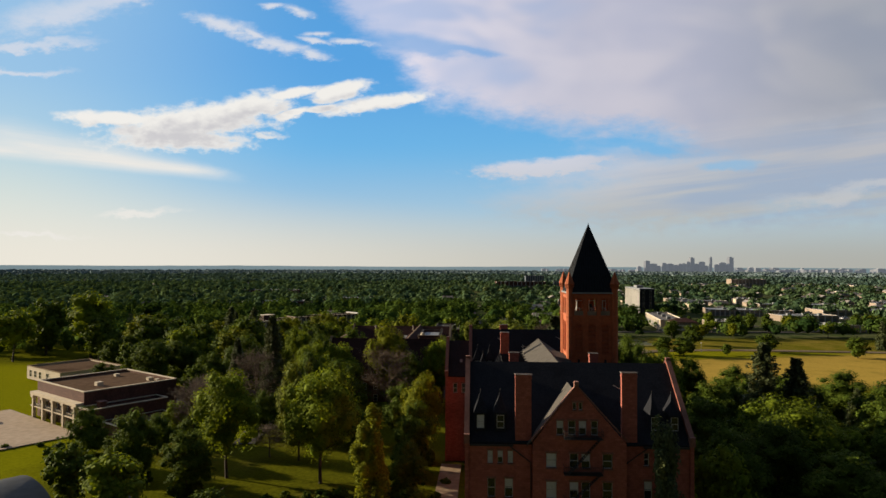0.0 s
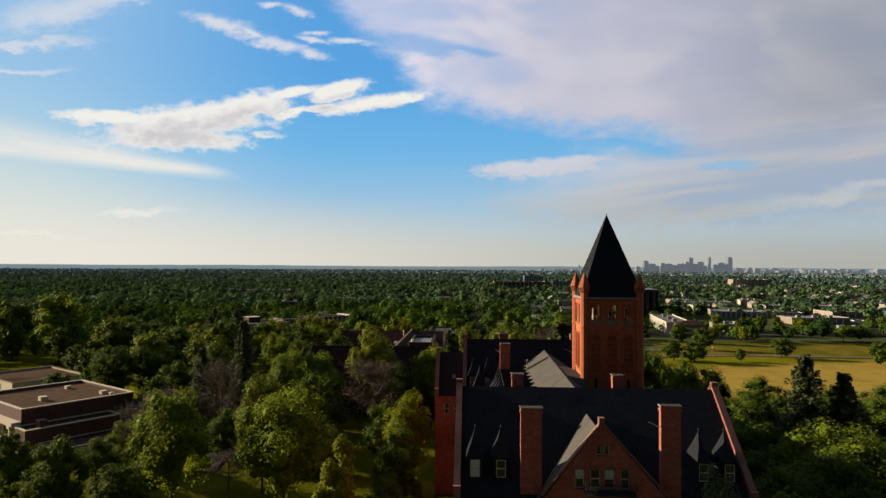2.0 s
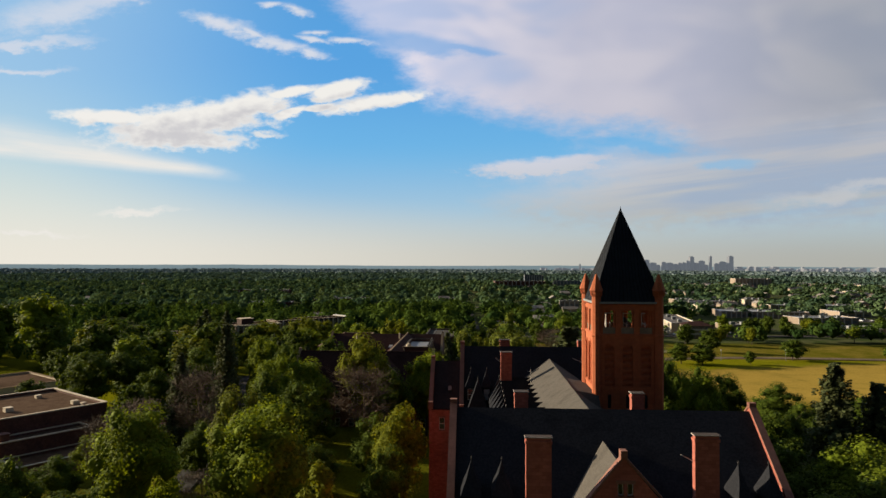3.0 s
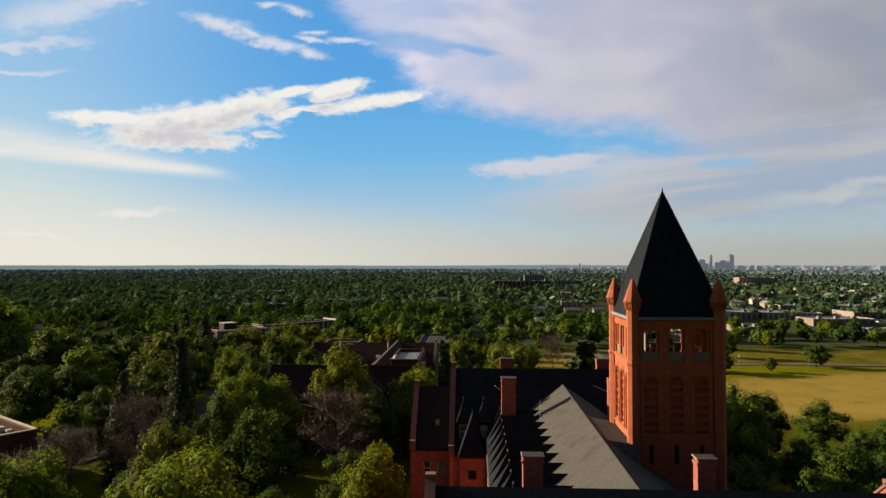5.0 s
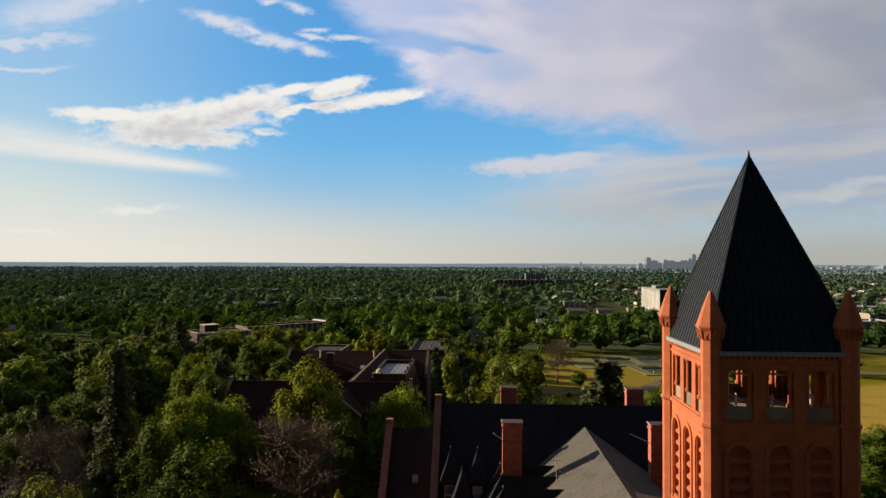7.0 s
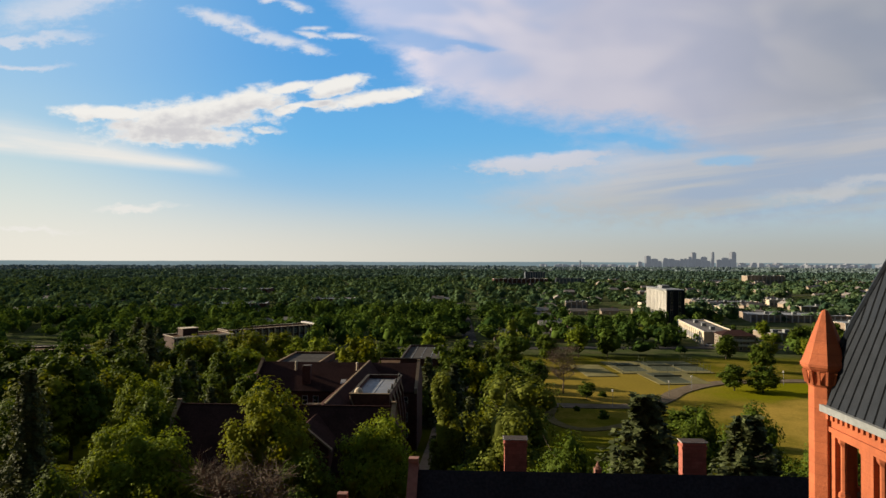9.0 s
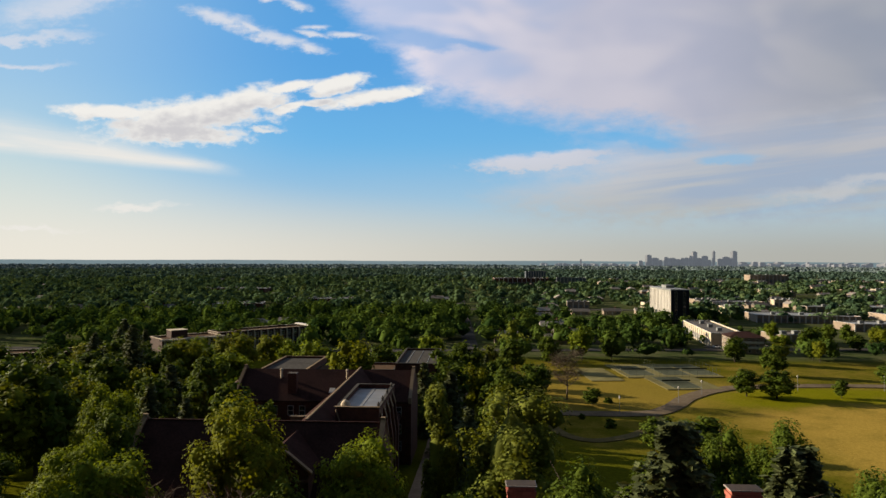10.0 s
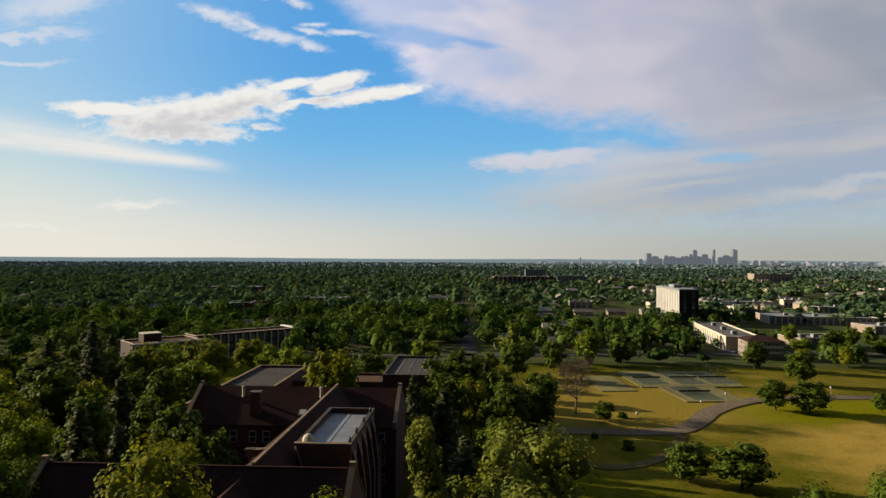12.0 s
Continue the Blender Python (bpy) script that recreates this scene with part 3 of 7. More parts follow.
# ---- ground ----
def level(x, y):
    """The campus stands on a low rise that falls away towards the park."""
    k = min(max((y - 215) / 95, 0), 1)
    return 3.0 * (1 - k * k * (3 - 2 * k))


def ground_material():
    m = bpy.data.materials.new("grass_ground")
    m.use_nodes = True
    n = Nodes(m.node_tree)
    pos = n.add("ShaderNodeNewGeometry").outputs["Position"]
    s = n.add("ShaderNodeSeparateXYZ")
    n.put(s.inputs[0], pos)
    x, y = s.outputs[0], s.outputs[1]
    wide = n.noise(pos, 0.018, 5, 0.6, 0.6)
    mid = n.noise(pos, 0.09, 6, 0.65)
    fine = n.noise(pos, 1.4, 5, 0.7)
    green = n.mix(n.ramp(fine, 0.3, 0.7), (0.050, 0.054, 0.004), (0.086, 0.090, 0.006))
    dry = n.mix(n.ramp(fine, 0.3, 0.7), (0.265, 0.180, 0.034), (0.350, 0.242, 0.050))
    olive = n.mix(n.ramp(fine, 0.3, 0.7), (0.068, 0.060, 0.011), (0.102, 0.090, 0.017))
    # dry turf in the open park, watered strips beside it
    rough = n.math("MULTIPLY_ADD", mid, 30.0, -15.0)
    edge = n.math("ADD", n.math("SUBTRACT", y, n.math("MULTIPLY", n.math("SUBTRACT", x, 100.0), 0.30)), rough)
    field = n.math("MULTIPLY", n.ramp(edge, 304.0, 324.0, 1.0, 0.0), n.math("MULTIPLY", n.ramp(n.math("ADD", x, rough), 72.0, 98.0), n.ramp(n.math("ADD", y, rough), 226.0, 252.0)))
    cx = n.math("SUBTRACT", x, 52.0)
    cy = n.math("SUBTRACT", y, 343.0)
    r2 = n.math("SQRT", n.math("ADD", n.math("POWER", n.math("DIVIDE", cx, 62.0), 2.0), n.math("POWER", n.math("DIVIDE", cy, 34.0), 2.0)))
    field2 = n.ramp(n.math("ADD", r2, n.math("MULTIPLY_ADD", mid, 0.9, -0.45)), 0.7, 1.1, 0.5, 0.0)
    col = n.mix(n.ramp(wide, 0.50, 0.70), green, olive)
    col = n.mix(n.math("MAXIMUM", field, field2), col, n.mix(n.ramp(mid, 0.50, 0.85), dry, olive))
    park = n.math("MULTIPLY", n.math("MULTIPLY", n.ramp(n.math("ADD", x, rough), 18.0, 40.0), n.ramp(n.math("ADD", y, rough), 250.0, 275.0)), n.ramp(y, 398.0, 412.0, 1.0, 0.0))
    col = n.mix(n.math("MULTIPLY", park, n.ramp(n.math("ADD", mid, n.math("MULTIPLY", wide, 0.6)), 0.66, 1.0, 0.10, 0.55)), col, n.mix(0.35, dry, olive))
    watered = n.math("MULTIPLY", n.math("MULTIPLY", n.ramp(edge, 312.0, 324.0), n.ramp(edge, 338.0, 350.0, 1.0, 0.0)), n.math("MULTIPLY", n.ramp(n.math("ADD", x, rough), 76.0, 100.0), n.ramp(y, 346.0, 352.0, 1.0, 0.0)))
    watered = n.math("MAXIMUM", watered, n.math("MULTIPLY", n.ramp(n.math("ADD", x, rough), -92.0, -74.0, 1.0, 0.0), n.ramp(y, 262.0, 290.0, 1.0, 0.0)))
    col = n.mix(n.math("MULTIPLY", watered, 0.85), col, n.mix(n.ramp(fine, 0.3, 0.7), (0.120, 0.125, 0.003), (0.165, 0.165, 0.005)))
    far = n.ramp(y, 404.0, 424.0)
    col = n.mix(far, col, n.mix(n.ramp(mid, 0.4, 0.6), (0.040, 0.055, 0.018), (0.070, 0.075, 0.035)))
    b = n.add("ShaderNodeBsdfPrincipled")
    n.put(b.inputs["Base Color"], col)
    b.inputs["Roughness"].default_value = 0.95
    b.inputs["Specular IOR Level"].default_value = 0.0
    bp = n.add("ShaderNodeBump")
    bp.inputs["Strength"].default_value, bp.inputs["Distance"].default_value = 0.6, 0.3
    n.put(bp.inputs["Height"], n.noise(pos, 0.8, 6, 0.7))
    n.put(b.inputs["Normal"], bp.outputs[0])
    n.t.links.new(b.outputs[0], n.add("ShaderNodeOutputMaterial").inputs[0])
    return m


GRASS = ground_material()


def ground():
    ys = [-600, -300, -100] + [i * 10 for i in range(0, 36)] + [400, 500, 700, 1000, 1500, 2200, 3200, 4600]
    xs = [-4400, -2500, -1200, -600, -300] + [i * 20 for i in range(-12, 13)] + [300, 600, 1200, 2500, 4400]
    bm = bmesh.new()
    rows = []
    for y in ys:
        rows.append([bm.verts.new((x, y, level(x, y) + (0.25 * noise.noise((x * 0.03, y * 0.03, 0)) if 0 < y < 360 and abs(x) < 240 else 0))) for x in xs])
    for a, b in zip(rows, rows[1:]):
        for i in range(len(xs) - 1):
            bm.faces.new((a[i], a[i + 1], b[i + 1], b[i]))
    ob = lone("ground", bm, GRASS, "lawns, dry park turf and wooded suburb floor", "ground", kind="structure", )
    ob.data.polygons.foreach_set("use_smooth", [True] * len(ob.data.polygons))


def strip(name, points, width, mat, label, category, lift=0.06, thick=0.3, kind="structure"):
    """A paved way along a line, draped over the ground as a thin slab."""
    pts = [Vector((*p, 0)) for p in points]
    fine = []
    for i in range(len(pts) - 1):
        p0, p1, p2, p3 = pts[max(i - 1, 0)], pts[i], pts[i + 1], pts[min(i + 2, len(pts) - 1)]
        for k in range(8):
            t = k / 8
            fine.append(0.5 * ((2 * p1) + (p2 - p0) * t + (2 * p0 - 5 * p1 + 4 * p2 - p3) * t * t + (3 * p1 - p0 - 3 * p2 + p3) * t ** 3))
    fine.append(pts[-1])
    bm = bmesh.new()
    prev = None
    for i, p in enumerate(fine):
        d = (fine[min(i + 1, len(fine) - 1)] - fine[max(i - 1, 0)]).normalized()
        s = Vector((-d.y, d.x, 0)) * width / 2
        z = level(p.x, p.y) + 0.2 + lift
        ring = [bm.verts.new((q.x, q.y, zz)) for q, zz in ((p + s, z), (p - s, z), (p - s, z - thick), (p + s, z - thick))]
        if prev:
            for k in range(4):
                bm.faces.new((prev[k], prev[(k + 1) % 4], ring[(k + 1) % 4], ring[k]))
        prev = ring
    bmesh.ops.recalc_face_normals(bm, faces=bm.faces)
    return lone(name, bm, mat, label, category, kind=kind)


ground()
strip("park_path", [(-2, 352), (10, 326), (22, 310), (36, 306.5), (58, 307.5), (68, 316), (78, 331), (92, 344.5), (108, 351), (150, 355), (230, 350)], 6.0, PATHWAY, "worn grey-brown park drive curving across dry turf", "path")
strip("park_path", [(61, 305), (57, 295), (49, 282), (39, 274.5), (32.5, 276.5), (28.5, 288), (31, 303)], 3.0, TRODDEN, "trodden gravel park path looping round a lawn", "path", lift=0.03)
strip("campus_walk", [(-4.2, 200), (-3.4, 236), (-3.0, 268), (-4, 300)], 2.2, PAVING, "straight concrete walk beside the dormitory", "path")
strip("campus_drive", [(-50, 150), (-56, 192), (-64, 222), (-76, 252), (-86, 285)], 5.0, ASPHALT, "grey asphalt campus drive between trees", "path")
strip("campus_drive", [(-0.6, -120), (-0.8, 0), (-1, 70), (-1.2, 100), (-1.6, 120), (-1.4, 138)], 4.2, PAVING, "pale worn drive along the brick hall", "path")
strip("street", [(6, 430), (0, 600), (-8, 840), (-22, 1500), (-40, 2300)], 8.0, ASPHALT, "straight suburban street running to the horizon", "road")
strip("boulevard", [(-420, 432), (-100, 430), (100, 446), (420, 470)], 8.0, ASPHALT, "suburban cross street below the park", "road")
for y in (700, 980, 1300):
    strip("cross_street", [(-700, y), (0, y + 6), (700, y + 20)], 10.0, ASPHALT, "suburban cross street among trees", "road")


# ---- the brick college hall ----
XL, XR, XM = 2.5, 32.2, 17.35          # ends and middle of the two cross wings
EAVE, G0 = 21.5, 3.0
hall = thing("college_hall", (XM, 122, G0), 0, "red brick Victorian college hall with steep slate roofs", "building", plan=True)


def gable_roof_x(name, x0, x1, y0, y1, ze, zr, mat=None, over=0.35, thick=0.25, parent=None):
    """A roof with its ridge along x, two thick slopes with eaves that overhang."""
    ym = (y0 + y1) / 2
    run = (zr - ze) / (ym - y0)
    bm = bmesh.new()
    for s, ya in ((1, y0 - over), (-1, y1 + over)):
        za = ze - over * run
        ring = [(x0, ya, za), (x0, ym, zr), (x0, ym, zr - thick), (x0, ya, za - thick)]
        prism(bm, ring, (x1 - x0, 0, 0))
    bmesh.ops.recalc_face_normals(bm, faces=bm.faces)
    return part(name, bm, mat or SLATE, parent or hall)


def gable_roof_y(name, x0, x1, y0, y1, ze, zr, mat=None, over=0.35, thick=0.25, parent=None):
    xm = (x0 + x1) / 2
    run = (zr - ze) / (xm - x0)
    bm = bmesh.new()
    for xa in (x0 - over, x1 + over):
        za = ze - over * run
        ring = [(xa, y0, za), (xm, y0, zr), (xm, y0, zr - thick), (xa, y0, za - thick)]
        prism(bm, ring, (0, y1 - y0, 0))
    bmesh.ops.recalc_face_normals(bm, faces=bm.faces)
    return part(name, bm, mat or SLATE, parent or hall)


def parapet_x(x, y0, y1, ze, zr, wide=0.5, up=0.45, parent=None, wall_mat=None, cap_mat=None):
    """A raised gable end standing across the ridge at x, with a stone coping and kneelers."""
    ym = (y0 + y1) / 2
    ring = [(x - wide / 2, y0 - 0.3, G0), (x - wide / 2, y1 + 0.3, G0), (x - wide / 2, y1 + 0.3, ze + 0.4), (x - wide / 2, ym, zr + up), (x - wide / 2, y0 - 0.3, ze + 0.4)]
    bm = prism(bmesh.new(), ring, (wide, 0, 0))
    bmesh.ops.recalc_face_normals(bm, faces=bm.faces)
    part("gable_wall", bm, wall_mat or BRICK, parent or hall)
    bm = bmesh.new()
    for ya, s in ((y0 - 0.3, 1), (y1 + 0.3, -1)):
        ring = [(x - wide / 2 - 0.1, ya, ze + 0.4), (x - wide / 2 - 0.1, ym, zr + up), (x - wide / 2 - 0.1, ym, zr + up + 0.22), (x - wide / 2 - 0.1, ya, ze + 0.62)]
        prism(bm, ring, (wide + 0.2, 0, 0))
        box(bm, x - wide / 2 - 0.12, x + wide / 2 + 0.12, min(ya - 0.25 * s, ya + 0.6 * s), max(ya - 0.25 * s, ya + 0.6 * s), ze - 0.5, ze + 0.75)
    box(bm, x - wide / 2 - 0.1, x + wide / 2 + 0.1, ym - 0.3, ym + 0.3, zr + up + 0.1, zr + up + 0.4)
    bmesh.ops.recalc_face_normals(bm, faces=bm.faces)
    part("coping", bm, cap_mat or COPING, parent or hall)


def chimney(x0, x1, y0, y1, z0, z1, parent=None, mat=None):
    bm = boxes((x0, x1, y0, y1, z0, z1 - 0.55), (x0 - 0.06, x1 + 0.06, y0 - 0.06, y1 + 0.06, z1 - 0.55, z1 - 0.3), (x0 + 0.02, x1 - 0.02, y0 + 0.02, y1 - 0.02, z1 - 0.3, z1 - 0.035))
    c = part("chimney", bm, mat or BRICK, parent or hall)
    part("chimney_cap", boxes((x0 - 0.1, x1 + 0.1, y0 - 0.1, y1 + 0.1, z1 - 0.035, z1 + 0.04)), CAPSTONE, c, "thin pale stone chimney cap")
    # A flat dark plate on the cap imitates the shade inside open flues.
    part("flue", boxes((x0 - 0.06, x1 + 0.06, y0 - 0.04, y1 + 0.06, z1 + 0.035, z1 + 0.055)), FLUE_DARK, c, "dark plate standing in for shaded flue openings")


def rows_of(cols, z0, z1):
    return [(a, b, z0, z1) for a, b in cols]


def dormer(x, y, z, side, w=1.9, rise=2.6, tall=2.6, deep=5.0, blind=False, peak=0.5):
    """A slate-hung roof dormer with a steep hipped hood; side is the way it faces."""
    turn = {"-y": 0, "-x": -90, "+x": 90}[side]
    m = pose(x, y, z, 0, 0, turn)
    h = w / 2

    def place(bm):
        bmesh.ops.transform(bm, matrix=m, verts=bm.verts)
        bmesh.ops.recalc_face_normals(bm, faces=bm.faces)
        return bm
    hole = (-0.5, 0.5, 0.45, tall - 0.35)
    bm = wall([(-h, 0), (h, 0), (h, tall), (-h, tall)], [hole], lambda u, v, d: (u, d, v), 0.2)
    box(bm, -h, -h + 0.18, 0.2, min(deep, 5.0) * 0.62, 0, tall)
    box(bm, h - 0.18, h, 0.2, min(deep, 5.0) * 0.62, 0, tall)
    body = part("dormer", place(bm), SLATE, hall)
    e = 0.14
    bm = bmesh.new()
    back = min(deep, 3.4)
    b = [(-h - e, -e, tall - 0.1), (h + e, -e, tall - 0.1), (h + e, back, tall - 0.1), (-h - e, back, tall - 0.1)]
    if side == "-y":
        f0, f1 = back * 0.4 * peak, back * (0.3 + peak)
        kw, kz = h * 0.55, tall + rise * 0.42
        k = [(-kw, f0, kz), (kw, f0, kz), (kw, f1, kz), (-kw, f1, kz)]
        t = bm.verts.new((0, back * peak, tall + rise))
        vb, vk = [[bm.verts.new(p) for p in q] for q in (b, k)]
        bm.faces.new(vb[::-1])
        for i in range(4):
            j = (i + 1) % 4
            bm.faces.new((vb[i], vb[j], vk[j], vk[i]))
            bm.faces.new((vk[i], vk[j], t))
    else:
        # hipped in front, its ridge running back into the main slope
        e2 = h + 0.05
        vb = [bm.verts.new(p) for p in ((-e2, -e, tall - 0.1), (e2, -e, tall - 0.1), (e2, deep, tall - 0.1), (-e2, deep, tall - 0.1))]
        mid = [bm.verts.new(p) for p in ((-e2 * 0.5, back * peak * 0.42, tall + rise * 0.42), (e2 * 0.5, back * peak * 0.42, tall + rise * 0.42), (e2 * 0.5, deep, tall + rise * 0.42), (-e2 * 0.5, deep, tall + rise * 0.42))]
        r0, r1 = bm.verts.new((0, back * peak, tall + rise)), bm.verts.new((0, deep, tall + rise))
        bm.faces.new(vb[::-1])
        for i in range(4):
            j = (i + 1) % 4
            bm.faces.new((vb[i], vb[j], mid[j], mid[i]))
        bm.faces.new((mid[0], mid[1], r0))
        bm.faces.new((mid[1], mid[2], r1, r0))
        bm.faces.new((mid[2], mid[3], r1))
        bm.faces.new((mid[3], mid[0], r0, r1))
    part("hood", place(bm), SLATE, body)
    bm = lathe(bmesh.new(), [(0.05, tall + rise - 0.05), (0.09, tall + rise + 0.1), (0.02, tall + rise + 0.3)], 6, (0, back * peak))
    part("finial", place(bm), IRON, body)
    bm = boxes((-0.5, -0.42, 0.06, 0.14, 0.45, tall - 0.35), (0.42, 0.5, 0.06, 0.14, 0.45, tall - 0.35), (-0.42, 0.42, 0.06, 0.14, 0.45, 0.53), (-0.42, 0.42, 0.06, 0.14, tall - 0.43, tall - 0.35), (-0.42, 0.42, 0.05, 0.14, tall / 2, tall / 2 + 0.08))
    part("window_frame", place(bm), FRAME, body)
    part("pane", place(boxes((-0.42, 0.42, 0.15, 0.17, 0.53, tall - 0.43))), BLIND if blind else GLASS, body)


# front cross wing
AY0, AY1, AZ = 89.0, 110.2, 30.35
at = facing("-y", AY0)
upper = rows_of([(5.3, 6.0), (6.65, 7.35), (8.0, 8.7)], 18.3, 20.0)
lower = rows_of([(5.3, 6.35), (7.6, 8.7)], 13.8, 16.3) + rows_of([(5.3, 6.35), (7.6, 8.7)], 9.8, 12.2) + rows_of([(5.3, 6.35), (7.6, 8.7)], 5.6, 8.2)
mirror = [(2 * XM - b, 2 * XM - a, c, d) for a, b, c, d in upper + lower]
part("wall", wall([(XL, G0), (XR, G0), (XR, EAVE), (XL, EAVE)], upper + lower + mirror, at, 0.5), BRICK, hall)
for i, h in enumerate(upper + lower + mirror):
    sash(hall, at, h, blind=(True if i in (0, 2) else 0.45 if i % 3 == 1 else False))
part("wall", boxes((XL, XR, AY1 - 0.5, AY1, G0, EAVE)), BRICK, hall)
# A black block inside stands in for the unlit rooms behind the windows.
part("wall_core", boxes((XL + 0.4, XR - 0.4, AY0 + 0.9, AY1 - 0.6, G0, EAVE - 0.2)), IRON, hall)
gable_roof_x("roof", XL + 0.3, XR - 0.3, AY0, AY1, EAVE, AZ)
parapet_x(XL, AY0, AY1, EAVE, AZ)
parapet_x(XR, AY0, AY1, EAVE, AZ)
chimney(9.0, 11.15, 88.9, 89.6, G0, 30.2)
chimney(23.1, 25.1, 88.9, 89.6, G0, 30.6)
chimney(8.95, 10.4, 104.0, 104.95, EAVE, 31.1)
chimney(21.45, 22.75, 104.0, 104.95, EAVE, 31.1)
for x in (4.35, 7.05, 27.7, 30.3):
    dormer(x, 89.9, 22.3, "-y", w=1.6 if x < 10 else 1.15, blind=x < 5)
for x0, x1 in ((XL + 0.4, 8.7), (25.85, XR - 0.4)):
    part("gutter", boxes((x0, x1, AY0 - 0.62, AY0 - 0.38, EAVE - 0.75, EAVE - 0.55)), IRON, hall)
part("cornice", boxes((XL + 0.4, 8.7, AY0 - 0.12, AY0 + 0.1, EAVE - 0.95, EAVE - 0.6)), COPING, hall)
part("cornice", boxes((25.85, XR - 0.4, AY0 - 0.12, AY0 + 0.1, EAVE - 0.95, EAVE - 0.6)), COPING, hall)
for s, xa, xb in ((1, 8.3, 11.05), (-1, 26.3, 23.5)):
    bm = beam(bmesh.new(), (xa, AY0 - 0.45, EAVE - 0.8), (xb, 88.6, EAVE - 2.9), 0.08, 6)
    beam(bm, (xb, 88.6, EAVE - 2.85), (xb, 88.6, G0), 0.08, 6)
    part("downpipe", bm, IRON, hall)
part("cable", beam(beam(bmesh.new(), (22.0, 89.2, 28.9), (23.3, 89.4, 28.2), 0.03, 5), (23.3, 89.4, 28.2), (23.3, 89.4, 27.9), 0.03, 5), FRAME, hall)

# the long middle wing, whose gable looks out over the front
CX0, CX1, CY0, CY1, CZ = 11.25, 23.45, 87.8, 157.2, 28.8
XG = XM - 0.4                           # middle of the front gable
at = facing("-y", CY0)
gw = rows_of([(14.35, 15.25), (15.85, 16.85), (17.25, 18.25), (18.85, 19.75)], 22.5, 24.4)
small = rows_of([(16.45, 16.95), (17.25, 17.75)], 25.8, 26.8)
mid = []
for z0, z1 in ((18.2, 20.1), (14.2, 16.4), (10.2, 12.4), (6.0, 8.4)):
    mid += rows_of([(13.0, 14.35), (16.05, 17.2), (17.6, 18.75), (20.35, 21.65)], z0, z1)
part("gable_wall", wall([(CX0, G0), (CX1, G0), (CX1, EAVE), (XG, CZ + 0.15), (CX0, EAVE)], gw + small + mid, at, 0.5), BRICK, hall)
for i, h in enumerate(gw + small + mid):
    sash(hall, at, h, blind=(True if i in (6, 10) else 0.5 if i in (0, 2, 8, 11) else False), rail=h[3] - h[2] > 1.2)
# Black blocks again, added for the darkness behind the gable windows.
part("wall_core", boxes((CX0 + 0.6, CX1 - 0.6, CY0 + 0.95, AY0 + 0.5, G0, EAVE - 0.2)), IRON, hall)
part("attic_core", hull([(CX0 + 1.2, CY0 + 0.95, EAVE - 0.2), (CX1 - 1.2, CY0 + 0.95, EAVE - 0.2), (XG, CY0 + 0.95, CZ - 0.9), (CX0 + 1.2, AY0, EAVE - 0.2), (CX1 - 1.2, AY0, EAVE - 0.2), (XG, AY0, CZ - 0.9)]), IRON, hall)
for y0, y1 in ((CY0 + 0.5, AY0), (155.4, CY1 - 0.5)):
    part("wall", boxes((CX0, CX0 + 0.5, y0, y1, G0, EAVE)), BRICK, hall)
    part("wall", boxes((CX1 - 0.5, CX1, y0, y1, G0, EAVE)), BRICK, hall)
gable_roof_y("roof", CX0 - 0.4, CX1 - 0.4, CY0 + 0.4, 98.5, EAVE, CZ - 0.85, LIT_ROOF)
RZ = CZ - 1.9
gable_roof_y("roof", CX0, CX1, 148.0, CY1 - 0.4, EAVE, RZ, LIT_ROOF)
# between the cross wings it is broader, under a shallower roof
WX0, WX1, WZ = 6.95, 27.75, 22.1
ww = [(y, y + 1.1, z0, z1) for y in (111.6, 115.2, 118.8, 122.4, 126.0, 129.6) for z0, z1 in ((17.4, 19.6), (13.2, 15.6), (9.0, 11.4))]
at = facing("-x", WX0)
part("wall", wall([(AY1, G0), (138.8, G0), (138.8, WZ), (AY1, WZ)], ww, at, 0.5), BRICK, hall)
for h in ww:
    sash(hall, at, h)
part("wall", boxes((WX1 - 0.5, WX1, AY1, 138.8, G0, WZ)), BRICK, hall)
part("wall_core", boxes((WX0 + 0.95, WX1 - 0.6, AY1 + 0.1, 138.7, G0, EAVE - 0.2)), IRON, hall)
gable_roof_y("roof", WX0, WX1, 98.8, 145.6, WZ, CZ, LIT_ROOF, over=0.12)
part("cricket_roof", hull([(XM + 0.2, 118.0, CZ - 0.12), (XM + 0.2, 127.2, CZ - 0.12), (20.6, 118.2, 28.15), (20.6, 127.0, 28.15), (20.6, 116.6, 26.6), (20.6, 128.6, 26.6), (XM + 0.2, 118, CZ - 1), (XM + 0.2, 127.2, CZ - 1)]), LIT_ROOF, hall)
# brick oriel in the corner against the rear wing
bm = wall([(3.6, 9.0), (6.7, 9.0), (6.7, 21.5), (3.6, 21.5)], [(4.65, 5.65, 18.9, 20.0)], facing("-y", 135.8), 0.4)
box(bm, 3.6, 4.0, 136.2, 138.8, 9.0, 21.5)
box(bm, 6.3, 6.7, 136.2, 138.8, 9.0, 21.5)
oriel = part("oriel", bm, BRICK, hall, "brick oriel with a steep hipped slate roof")
part("window", boxes((4.65, 5.65, 136.0, 136.06, 18.9, 20.0)), GLASS, oriel)
part("oriel_roof", hull([(3.4, 135.6, 21.5), (6.9, 135.6, 21.5), (3.4, 140.5, 21.5), (6.9, 140.5, 21.5), (5.15, 137.9, 26.2), (5.15, 140.5, 26.2)]), SLATE, oriel)
part("finial", lathe(bmesh.new(), [(0.07, 26.1), (0.1, 26.3), (0.02, 27.0)], 6, (5.15, 137.9)), IRON, oriel)
